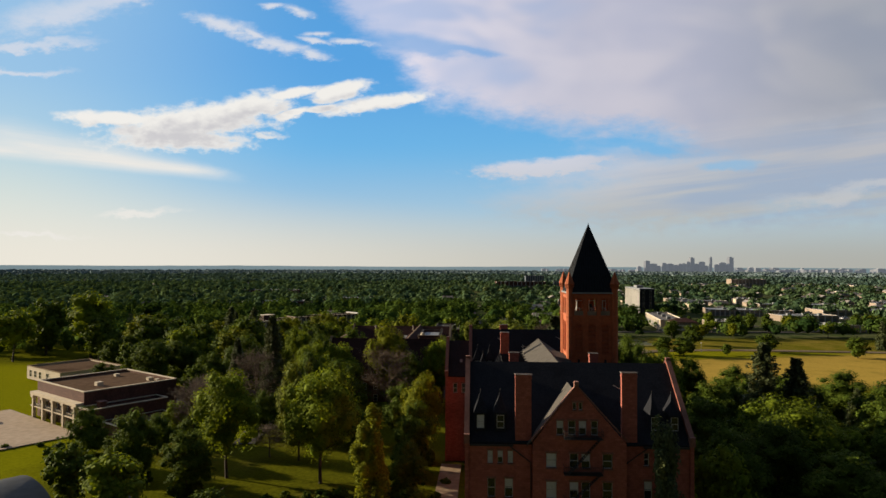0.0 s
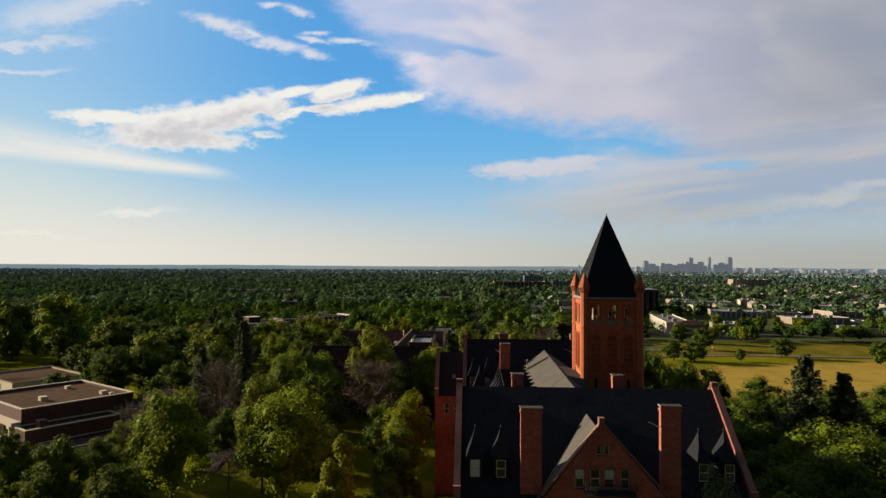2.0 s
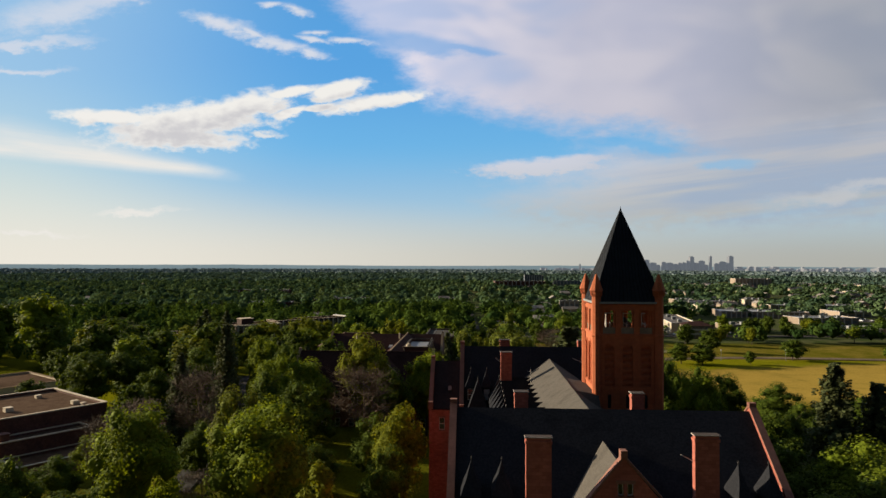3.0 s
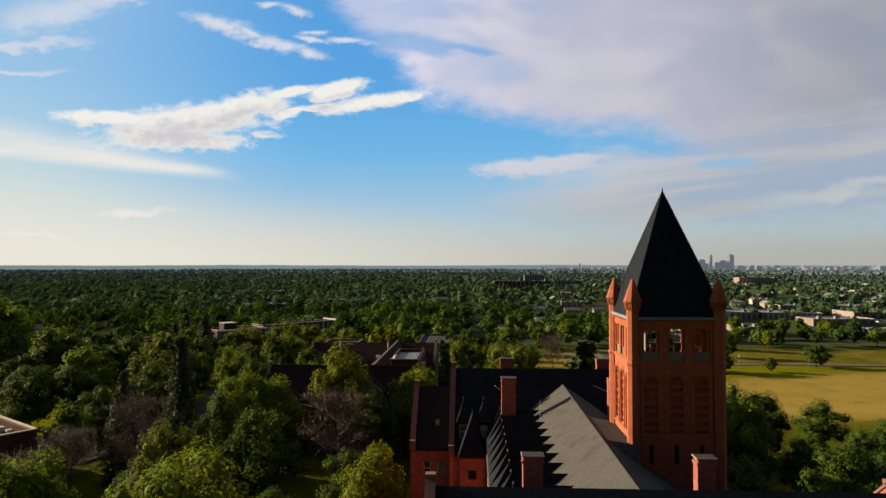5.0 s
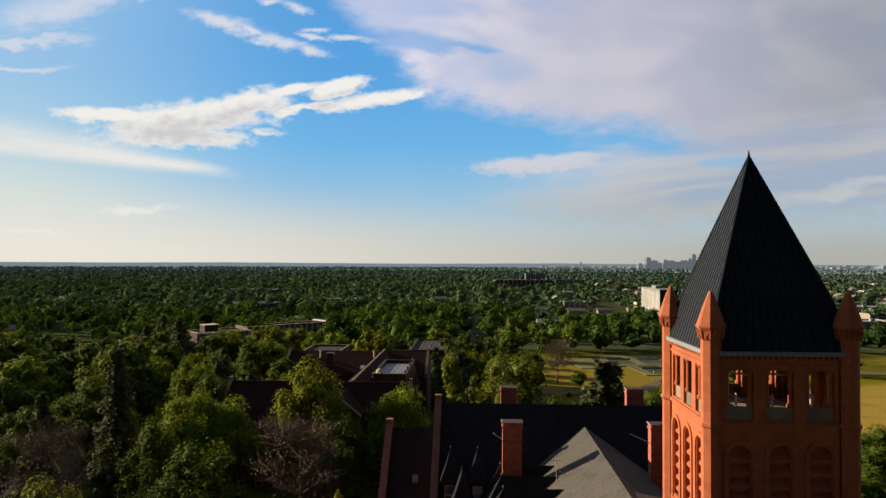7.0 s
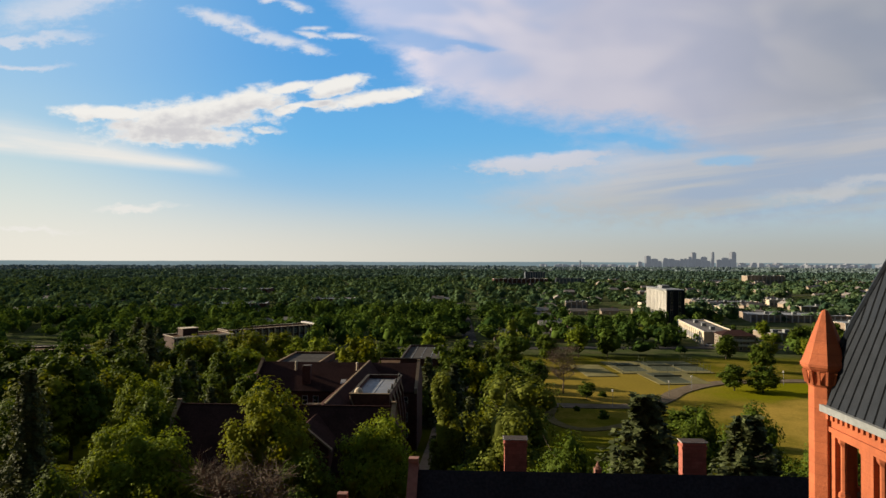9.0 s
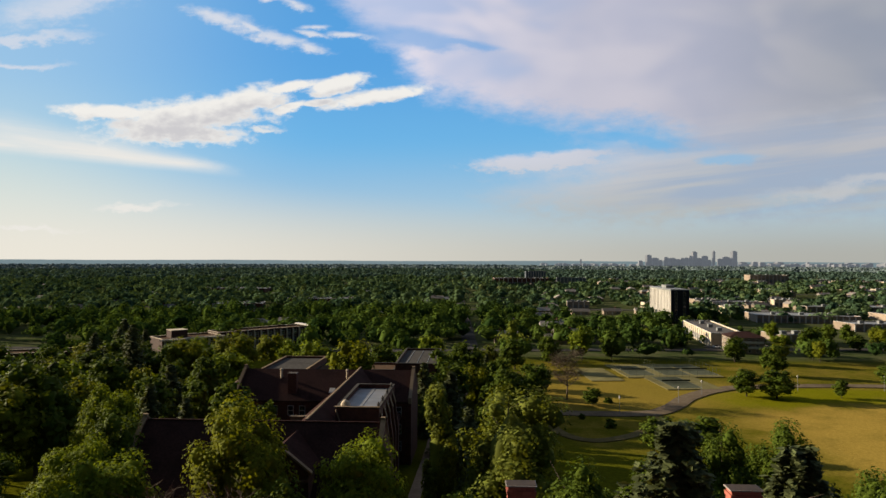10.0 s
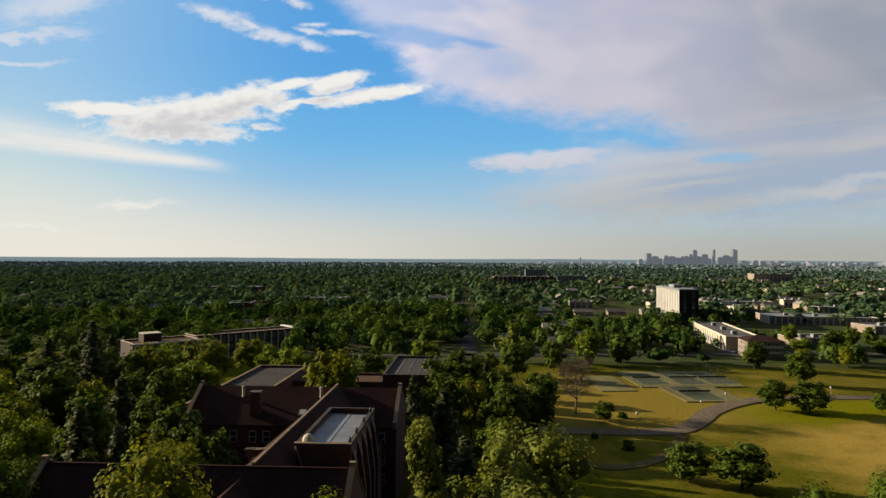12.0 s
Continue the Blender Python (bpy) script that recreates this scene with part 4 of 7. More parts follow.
for y, s, cz, xc in ((CY0, 1, CZ - 0.2, XG), (CY1, -1, RZ, XM)):
    bm = bmesh.new()
    run = (cz - EAVE) / (xc - CX0)
    for xa, k in ((CX0 - 0.2, 1), (CX1 + 0.2, -1)):
        za = EAVE - 0.2 * run + 0.35
        ring = [(xa, y - 0.14 * s, za), (xc, y - 0.14 * s, cz + 0.35), (xc, y - 0.14 * s, cz + 0.62), (xa, y - 0.14 * s, za + 0.27)]
        prism(bm, ring, (0, 0.75 * s, 0))
    box(bm, xc - 0.28, xc + 0.28, min(y - 0.16 * s, y + 0.6 * s), max(y - 0.16 * s, y + 0.6 * s), cz + 0.3, cz + 0.95)
    bmesh.ops.recalc_face_normals(bm, faces=bm.faces)
    part("coping", bm, COPING, hall)
at = facing("+y", CY1)
part("gable_wall", wall([(CX0, G0), (CX1, G0), (CX1, EAVE), (XM, RZ + 0.35), (CX0, EAVE)], [], at, 0.5), BRICK, hall)
part("finial", lathe(bmesh.new(), [(0.16, RZ + 0.9), (0.22, RZ + 1.1), (0.06, RZ + 1.5)], 6, (XM, CY1 - 0.3)), COPING, hall)
for i in range(11):
    dormer(7.0, 108.4 + 3.15 * i, 22.2, "-x", w=3.0, rise=2.8, tall=1.5, deep=6.9, peak=0.5)
# iron fire escape on the gable
esc = part("fire_escape", boxes(*[(15.2, 20.2, 86.4, CY0, z - 0.06, z) for z in (22.3, 17.7, 13.7, 9.7)]), IRON, hall, "black iron fire escape platforms")
for z in (22.3, 17.7, 13.7, 9.7):
    bm = bmesh.new()
    for zz in (z + 0.5, z + 1.05):
        beam(bm, (15.2, 86.4, zz), (20.2, 86.4, zz), 0.03)
        beam(bm, (15.2, 86.4, zz), (15.2, CY0, zz), 0.03)
        beam(bm, (20.2, 86.4, zz), (20.2, CY0, zz), 0.03)
    for i in range(21):
        beam(bm, (15.2 + i * 0.25, 86.4, z), (15.2 + i * 0.25, 86.4, z + 1.05), 0.02)
    part("railing", bm, IRON, esc)
    if z > 10:
        bm = bmesh.new()
        lowz = {22.3: 17.7, 17.7: 13.7, 13.7: 9.7}[z]
        for yy in (86.55, 87.3):
            beam(bm, (19.9, yy, z), (15.8, yy, lowz), 0.05)
        for i in range(1, 16):
            t = i / 16
            box(bm, 19.9 - 4.1 * t - 0.13, 19.9 - 4.1 * t + 0.13, 86.55, 87.3, z + (lowz - z) * t - 0.02, z + (lowz - z) * t + 0.02)
        part("stair", bm, IRON, esc)
# roof antenna
bm = beam(bmesh.new(), (13.4, 136.2, 25.6), (13.4, 136.2, 28.5), 0.03, 5)
beam(bm, (13.0, 136.2, 28.1), (13.8, 136.2, 28.1), 0.02)
beam(bm, (13.4, 136.0, 27.5), (14.4, 136.3, 26.6), 0.02)
part("antenna", bm, FRAME, hall)

# rear cross wing
BY0, BY1, BZ = 138.8, 155.4, 30.6
bw = []
for z0, z1 in ((18.0, 20.2), (13.8, 16.2), (9.6, 12.0)):
    bw += rows_of([(3.9, 5.0), (6.2, 7.3)], z0, z1)
at = facing("-y", BY0)
part("wall", wall([(XL, G0), (XR, G0), (XR, EAVE), (XL, EAVE)], bw, at, 0.5), BRICK, hall)
for i, h in enumerate(bw):
    sash(hall, at, h, blind=0.5 if i % 2 else False)
part("wall", boxes((XL, XR, BY1 - 0.5, BY1, G0, EAVE)), BRICK, hall)
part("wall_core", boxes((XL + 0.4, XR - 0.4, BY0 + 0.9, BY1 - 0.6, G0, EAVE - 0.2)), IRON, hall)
gable_roof_x("roof", XL + 0.3, XR - 0.3, BY0, BY1, EAVE, BZ)
parapet_x(XL, BY0, BY1, EAVE, BZ)
parapet_x(XR, BY0, BY1, EAVE, BZ)
chimney(8.85, 10.6, 138.7, 139.7, EAVE - 3, 30.7)
chimney(22.2, 24.0, 138.7, 139.7, EAVE - 3, 30.7)
part("stay_rod", beam(bmesh.new(), (8.0, 138.5, 29.75), (8.86, 138.8, 29.1), 0.035, 5), FRAME, hall)
part("stay_rod", beam(bmesh.new(), (20.3, 138.5, 29.9), (22.22, 138.8, 29.0), 0.035, 5), FRAME, hall)
chimney(9.3, 11.1, 154.2, 155.2, EAVE - 3, 30.9)
chimney(23.6, 25.5, 154.2, 155.2, EAVE - 3, 30.9)
for x in (4.0, 6.6):
    dormer(x, 139.7, 22.3, "-y", w=1.6, blind=x > 5)

# lower annex beyond the rear wing
EX0, EX1, EY0, EY1, EZ = -2.6, XL - 0.3, 141.0, 153.2, 28.0
part("wall", wall([(EX0, G0), (EX1, G0), (EX1, EAVE), (EX0, EAVE)], rows_of([(-1.2, -0.3), (0.6, 1.5)], 17.5, 19.5), facing("-y", EY0), 0.5), BRICK, hall)
for h in rows_of([(-1.2, -0.3), (0.6, 1.5)], 17.5, 19.5):
    sash(hall, facing("-y", EY0), h)
part("wall", boxes((EX0, EX1, EY1 - 0.5, EY1, G0, EAVE)), BRICK, hall)
part("wall_core", boxes((EX0 + 0.4, EX1 - 0.1, EY0 + 0.9, EY1 - 0.6, G0, EAVE - 0.2)), IRON, hall)
gable_roof_x("roof", EX0 + 0.2, EX1, EY0, EY1, EAVE, EZ)
parapet_x(EX0, EY0, EY1, EAVE, EZ)
part("skylight", hull([(0.2, 142.8, 23.62), (0.75, 142.8, 23.62), (0.2, 143.3, 24.2), (0.75, 143.3, 24.2), (0.2, 142.65, 23.8), (0.75, 142.65, 23.8), (0.2, 143.15, 24.38), (0.75, 143.15, 24.38)]), GREYROOF, hall)

# ---- the bell tower ----
TX, TY, TW = 24.4, 122.6, 4.1
SIDES = (("-y", TY - TW, TX), ("+y", TY + TW, TX), ("-x", TX - TW, TY), ("+x", TX + TW, TY))
SILL, HEAD, TOP = 36.75, 38.95, 39.75
COLS = (-2.35, 0.0, 2.35)


def spandrel(at, u, r, v0, v1, d0, d1):
    """Fills the corners above a round arch of radius r that springs at v0 inside a hole that ends at v1."""
    bm = bmesh.new()
    n = 8
    for k in range(n):
        a0, a1 = math.pi * k / n, math.pi * (k + 1) / n
        p0, p1 = (u + r * math.cos(a0), v0 + r * math.sin(a0)), (u + r * math.cos(a1), v0 + r * math.sin(a1))
        ring = [at(*p0, d0), at(p0[0], v1, d0), at(p1[0], v1, d0), at(*p1, d0)]
        prism(bm, ring, Vector(at(u, v0, d1)) - Vector(at(u, v0, d0)))
    bmesh.ops.remove_doubles(bm, verts=bm.verts, dist=0.001)
    bmesh.ops.recalc_face_normals(bm, faces=bm.faces)
    return bm


for side, plane, mid_u in SIDES:
    at = facing(side, plane)
    u0, u1 = mid_u - TW, mid_u + TW
    lanc = [(mid_u + c - 0.62, mid_u + c + 0.62, 29.2, 34.5) for c in COLS]
    slit = [(mid_u + c - 0.22, mid_u + c + 0.22, 26.3, 28.1) for c in COLS]
    bell = [(mid_u + c - 0.82, mid_u + c + 0.82, 35.95, HEAD) for c in COLS]
    part("tower_wall", wall([(u0, G0), (u1, G0), (u1, TOP), (u0, TOP)], lanc + slit + bell, at, 0.7), SAND, hall, "red sandstone tower wall")
    for h in slit:
        bm = slab(bmesh.new(), at, h[0], h[1], h[2], h[3], 0.35, 0.4)
        bmesh.ops.recalc_face_normals(bm, faces=bm.faces)
        part("slit_window", bm, GLASS, hall)
    for c in COLS:
        u = mid_u + c
        part("arch", spandrel(at, u, 0.62, 33.88, 34.5, 0.0, 0.45), SAND, hall)
        bm = slab(bmesh.new(), at, u - 0.62, u + 0.62, 29.2, 34.5, 0.56, 0.62)
        bmesh.ops.recalc_face_normals(bm, faces=bm.faces)
        lv = part("louvre_back", bm, SAND, hall)
        for k in range(6):
            z = 29.45 + k * 0.8
            ring = [at(u - 0.62, z, 0.52), at(u - 0.62, z + 0.5, 0.5), at(u - 0.62, z + 0.2, 0.12), at(u - 0.62, z + 0.02, 0.12)]
            bm = prism(bmesh.new(), ring, Vector(at(u + 0.62, z, 0)) - Vector(at(u - 0.62, z, 0)))
            bmesh.ops.recalc_face_normals(bm, faces=bm.faces)
            part("louvre", bm, SAND, lv)
        bm = bmesh.new()
        # hood mould round the arch
        for k in range(10):
            a0, a1 = math.pi * k / 10, math.pi * (k + 1) / 10
            ring = [at(u + r * math.cos(a), 33.88 + r * math.sin(a), -0.09) for r, a in ((0.7, a0), (0.95, a0), (0.95, a1), (0.7, a1))]
            prism(bm, ring, Vector(at(u, 0, 0.02)) - Vector(at(u, 0, -0.09)))
        bmesh.ops.remove_doubles(bm, verts=bm.verts, dist=0.001)
        for s in (-1, 1):
            slab(bm, at, u + s * 0.83 - 0.13, u + s * 0.83 + 0.13, 29.0, 33.88, -0.09, 0.02)
        bmesh.ops.recalc_face_normals(bm, faces=bm.faces)
        part("hood_mould", bm, SAND, hall)
        bm = slab(bmesh.new(), at, u - 0.82, u + 0.82, 35.95, SILL, 0.18, 0.34)
        bmesh.ops.recalc_face_normals(bm, faces=bm.faces)
        part("parapet_panel", bm, PANEL, hall, "weathered pale panel closing the belfry sill")
        for s in (-1, 1):
            bm = bmesh.new()
            x, y, _ = at(u + s * 0.68, 0, 0.26)
            lathe(bm, [(0.2, SILL), (0.2, SILL + 0.16), (0.12, SILL + 0.24), (0.115, HEAD - 0.3), (0.2, HEAD - 0.16), (0.22, HEAD)], 8, (x, y))
            part("colonnette", bm, SAND, hall)
    for z, t, out in ((35.62, 0.22, 0.14), (28.75, 0.2, 0.1), (39.1, 0.18, 0.08)):
        bm = slab(bmesh.new(), at, u0, u1, z, z + t, -out, 0.0)
        bmesh.ops.recalc_face_normals(bm, faces=bm.faces)
        part("string_course", bm, SAND, hall)
    for k in range(22):
        u = u0 + 0.75 + k * (2 * TW - 1.5) / 21
        bm = slab(bmesh.new(), at, u - 0.08, u + 0.08, TOP - 0.16, TOP + 0.02, -0.2, 0.0)
        bmesh.ops.recalc_face_normals(bm, faces=bm.faces)
        part("dentil", bm, SAND, hall)
    bm = slab(bmesh.new(), at, u0 + 0.45, u1 - 0.45, TOP + 0.08, TOP + 0.34, -0.32, 0.3)
    bmesh.ops.recalc_face_normals(bm, faces=bm.faces)
    part("fascia", bm, FASCIA, hall, "pale painted eaves board")
part("belfry_floor", boxes((TX - TW + 0.7, TX + TW - 0.7, TY - TW + 0.7, TY + TW - 0.7, 35.5, 35.8)), PANEL, hall)
bm = bmesh.new()
for x in (-2.5, -0.3, 2.1):
    beam(bm, (TX + x, TY - 2.6, 35.8), (TX + x, TY - 2.6, 38.6), 0.09)
    beam(bm, (TX + x - 0.35, TY - 2.6, 35.9), (TX + x + 0.1, TY - 2.3, 37.9), 0.07)
    beam(bm, (TX + x, TY - 2.5, 37.3), (TX + x + 0.75, TY - 2.3, 36.9), 0.06)
    beam(bm, (TX + x + 0.5, TY - 2.6, 35.8), (TX + x + 0.5, TY - 2.6, 37.3), 0.06)
beam(bm, (TX - 2.7, TY - 2.6, 38.5), (TX + 2.6, TY - 2.6, 38.5), 0.07)
frame_part = part("bell_frame", bm, FRAME, hall, "pale painted bell frame inside the belfry")
part("bell", lathe(bmesh.new(), [(0.75, 36.6), (0.62, 36.8), (0.5, 37.4), (0.36, 37.7), (0.08, 37.85)], 14, (TX + 0.3, TY - 0.4)), IRON, frame_part, "dark weathered bell")
part("belfry_ceiling", boxes((TX - TW + 0.71, TX + TW - 0.71, TY - TW + 0.71, TY + TW - 0.71, 39.3, 39.5)), IRON, hall)
for sx in (-1, 1):
    for sy in (-1, 1):
        c = (TX + 4.0 * sx, TY + 4.0 * sy)
        bm = lathe(bmesh.new(), [(0.58, G0), (0.58, 40.72), (0.66, 40.82), (0.66, 41.28), (0.80, 41.42), (0.84, 41.5)], 8, c)
        tur = part("turret", bm, SAND, hall, "octagonal sandstone corner turret")
        part("turret_cap", lathe(bmesh.new(), [(0.87, 41.5), (0.87, 41.6), (0.80, 41.72), (0.46, 42.72), (0.17, 43.5), (0.1, 43.64), (0.02, 43.68)], 8, c), SAND, tur)
        for k in range(16):
            a = 2 * math.pi * k / 16
            bm = beam(bmesh.new(), (c[0] + 0.66 * math.cos(a), c[1] + 0.66 * math.sin(a), 40.84), (c[0] + 0.76 * math.cos(a), c[1] + 0.76 * math.sin(a), 41.34), 0.06, 4)
            part("corbel", bm, SAND, tur)
        part("band", lathe(bmesh.new(), [(0.60, 35.55), (0.68, 35.66), (0.68, 35.82), (0.60, 35.92)], 8, c), SAND, tur)
# spire
apex, e, flare = Vector((TX + 0.1, TY + 0.4, 52.5)), 4.25, 3.3
bm = bmesh.new()
rb = [bm.verts.new((TX + a * e, TY + b * e, TOP + 0.34)) for a, b in ((-1, -1), (1, -1), (1, 1), (-1, 1))]
rk = [bm.verts.new((TX + a * flare, TY + b * flare, 43.3)) for a, b in ((-1, -1), (1, -1), (1, 1), (-1, 1))]
top = bm.verts.new(apex)
bm.faces.new(rb[::-1])
for i in range(4):
    j = (i + 1) % 4
    bm.faces.new((rb[i], rb[j], rk[j], rk[i]))
    bm.faces.new((rk[i], rk[j], top))
spire = part("spire", bm, STEEL, hall, "steep dark seamed-metal spire")
for i in range(4):
    a, b = ((-1, -1), (1, -1), (1, 1), (-1, 1))[i], ((-1, -1), (1, -1), (1, 1), (-1, 1))[(i + 1) % 4]
    p0, p1 = Vector((TX + a[0] * e, TY + a[1] * e, TOP + 0.34)), Vector((TX + b[0] * e, TY + b[1] * e, TOP + 0.34))
    k0, k1 = Vector((TX + a[0] * flare, TY + a[1] * flare, 43.3)), Vector((TX + b[0] * flare, TY + b[1] * flare, 43.3))
    bm = bmesh.new()
    beam(bm, p0, k0, 0.13, 6)
    beam(bm, k0, apex, 0.12, 6, 0.5)
    part("hip_roll", bm, STEEL, spire)
    n = 16
    for k in range(1, n):
        s = k / n
        q, kk = p0.lerp(p1, s), k0.lerp(k1, s)
        bm = beam(bmesh.new(), q, kk, 0.04, 4)
        stop = 1 - abs(2 * s - 1)
        beam(bm, kk, kk + (apex - (k0 + k1) / 2) * min(stop, 0.97), 0.04, 4)
        part("seam", bm, SEAM, spire)
part("spire_tip", lathe(bmesh.new(), [(0.14, 52.1), (0.08, 52.5), (0.02, 52.85)], 6, (apex.x, apex.y)), STEEL, spire)


# ---- other campus buildings ----
def windows_on(parent, at, cols, rows, w, h, frame_mat=None, pane_mat=None):
    """Windows on a far wall: a proud frame with a recessed pane, each a part of its own."""
    for u in cols:
        for v in rows:
            bm = bmesh.new()
            f = 0.12
            for a in ((u - w / 2, u - w / 2 + f, v, v + h), (u + w / 2 - f, u + w / 2, v, v + h), (u - w / 2 + f, u + w / 2 - f, v, v + f), (u - w / 2 + f, u + w / 2 - f, v + h - f, v + h), (u - w / 2 + f, u + w / 2 - f, v + h / 2 - f / 2, v + h / 2 + f / 2)):
                slab(bm, at, *a, -0.06, 0.02)
            bmesh.ops.recalc_face_normals(bm, faces=bm.faces)
            win = part("window", bm, frame_mat or FRAME, parent)
            bm = slab(bmesh.new(), at, u - w / 2 + f, u + w / 2 - f, v + f, v + h - f, -0.02, 0.02)
            bmesh.ops.recalc_face_normals(bm, faces=bm.faces)
            part("pane", bm, pane_mat or GLASS, win)


def flat_block(parent, x0, x1, y0, y1, z0, z1, mat, roof=None, lip=0.5, coping=None, cap=0.12):
    """Four walls with a raised parapet and coping round a flat roof."""
    part("wall", boxes((x0, x1, y0, y0 + 0.4, z0, z1), (x0, x1, y1 - 0.4, y1, z0, z1), (x0, x0 + 0.4, y0 + 0.4, y1 - 0.4, z0, z1), (x1 - 0.4, x1, y0 + 0.4, y1 - 0.4, z0, z1)), mat, parent)
    part("flat_roof", boxes((x0 + 0.4, x1 - 0.4, y0 + 0.4, y1 - 0.4, z1 - lip - 0.3, z1 - lip)), roof or TAR, parent)
    part("coping", boxes((x0 - 0.08, x1 + 0.08, y0 - 0.08, y0 + 0.48, z1, z1 + cap), (x0 - 0.08, x1 + 0.08, y1 - 0.48, y1 + 0.08, z1, z1 + cap), (x0 - 0.08, x0 + 0.48, y0 + 0.48, y1 - 0.48, z1, z1 + cap), (x1 - 0.48, x1 + 0.08, y0 + 0.48, y1 - 0.48, z1, z1 + cap)), coping or PAVING, parent)


# student hall with a pale colonnade; its own x runs along the colonnade
union = thing("campus_centre", (-94.6, 160.2, 3.0), 145.9, "brown brick flat-roofed hall with pale colonnade", "building")
# local axes: +x along the colonnade, -y deep into the building
flat_block(union, 0, 27.5, -25, 0, 0, 9.5, DARKBRICK, coping=CREAM, cap=0.22)
flat_block(union, -6.0, 0.0, -19, 1.5, 0, 6.0, DARKBRICK, coping=CREAM, cap=0.22)
flat_block(union, -15.0, -6.1, -17.5, -1.0, 0, 3.0, DARKBRICK, coping=CREAM)
part("chimney", boxes((-5.2, -3.4, -3.2, -1.6, 5.4, 7.4), (-5.4, -3.2, -3.4, -1.4, 7.4, 7.6)), DARKBRICK, union)
part("canopy", boxes((0.2, 27.4, 0, 1.9, 6.1, 6.9)), CREAM, union)
for i in range(8):
    part("canopy_bracket", boxes((1.4 + 3.4 * i, 1.8 + 3.4 * i, 0.02, 1.2, 5.4, 6.08)), CREAM, union)
part("balcony", boxes((0.2, 27.4, 0, 1.7, 2.9, 3.2)), CREAM, union)
for i in range(5):
    x = 1.6 + i * 6.1
    col = part("column", boxes((x - 0.4, x + 0.4, 1.0, 1.8, 0, 6.1)), CREAM, union)
    part("capital", boxes((x - 0.75, x + 0.75, 0.9, 2.05, 5.5, 6.08)), CREAM, col)
    if i < 4:
        win = part("window_bay", boxes((x + 0.6, x + 5.5, 0.02, 0.1, 0.2, 2.6), (x + 0.6, x + 5.5, 0.02, 0.1, 3.3, 6.0)), GLASS, union)
        for k in range(1, 4):
            part("mullion", boxes((x + 0.6 + 1.22 * k - 0.1, x + 0.6 + 1.22 * k + 0.1, 0.1, 0.3, 0.1, 6.05)), CREAM, win)
        rail = part("balustrade", boxes((x + 0.55, x + 5.55, 1.5, 1.6, 3.95, 4.1)), IRON, union, "dark iron balcony railing")
        for k in range(9):
            part("baluster", boxes((x + 0.9 + 0.54 * k, x + 1.0 + 0.54 * k, 1.52, 1.58, 3.2, 3.95)), IRON, rail)
for x, y, s in ((9, -9, 1.6), (20, -19, 1.2), (6, -21.5, 1.4), (3.5, -22, 1.0)):
    part("roof_vent", boxes((x, x + s, y, y + s, 9.0, 9.0 + s * 0.6)), CREAM, union)
lone("plaza", boxes((-4, 40, 2.2, 24, 0.1, 0.32)), PLAZA, "pink-beige paved forecourt", "plaza", kind="structure").matrix_world = pose(-94.6, 160.2, 3.0, 0, 0, 145.9)

lone("yard", boxes((3, 31, -58, -26.5, 0.1, 0.3)), ASPHALT, "worn brown asphalt yard behind the hall", "yard", kind="structure").matrix_world = pose(-94.6, 160.2, 3.0, 0, 0, 145.9)
yard_wall = lone("yard_wall", boxes((4, 30, -42.4, -42, 0.2, 1.7), (3.9, 30.1, -42.5, -41.9, 1.7, 1.85)), DARKBRICK, "low brown brick wall across the yard", "wall", kind="structure")
yard_wall.matrix_world = pose(-94.6, 160.2, 3.0, 0, 0, 145.9)
annex = thing("low_service_building", (-163, 243, 3.0), 145.9, "low pale flat-roofed service building", "building")
flat_block(annex, -36, -9, -14, 8, 0, 4.6, CREAM)
windows_on(annex, facing("+y", 8), [-12, -16, -20, -26], [1.0], 2.0, 2.4)

roofshed = thing("foreground_hall", (-70, 92, 3.0), 140, "low hall with grey domed roof", "building")
bm = bmesh.new()
ring = [(12 * math.cos(math.pi * i / 14), -9, 4.2 + 4.2 * math.sin(math.pi * i / 14)) for i in range(15)]
prism(bm, ring, (0, 18, 0))
bmesh.ops.recalc_face_normals(bm, faces=bm.faces)
part("vaulted_roof", bm, DARKROOF, roofshed, smooth=True)
flat_block(roofshed, -12.3, 12.3, -9.3, 9.3, 0, 4.2, DARKBRICK)
flat_block(roofshed, -12.3, 0, -22, -9.4, 0, 3.2, DARKBRICK, roof=ASPHALT, coping=ASPHALT)
for x, y in ((-9, -19), (-4, -14), (-6, -17)):
    part("roof_unit", boxes((x, x + 1.8, y, y + 1.4, 2.7, 3.9)), FASCIA, roofshed)

# brown-roofed dormitory beyond the college hall
dorm = thing("dormitory", (-20, 240, 2.0), 0, "brown brick dormitory with steep brown tile roofs", "building", plan=True)
DZ = 0.8
DX0, DX1, DY0, DY1 = -44.4, -6.4, 249.2, 264.4
part("wall", boxes((DX0, DX1, DY0, DY1, DZ, 15.6)), DARKBRICK, dorm)
gable_roof_x("roof", DX0 + 0.3, DX1 - 0.3, DY0, DY1, 15.6, 20.8, BROWNROOF, parent=dorm)
G0 = DZ
parapet_x(DX1, DY0, DY1, 15.6, 20.8, parent=dorm, wall_mat=DARKBRICK, cap_mat=PAVING)
parapet_x(DX0, DY0, DY1, 15.6, 20.8, parent=dorm, wall_mat=DARKBRICK, cap_mat=PAVING)
windows_on(dorm, facing("-y", DY0), [-42, -38.5, -35.5, -32, -29.5], [12.2, 8.6, 5.0], 1.3, 2.1)
windows_on(dorm, facing("-y", DY0), [-10.5, -8.8], [12.2, 8.6, 5.0], 1.2, 2.1)
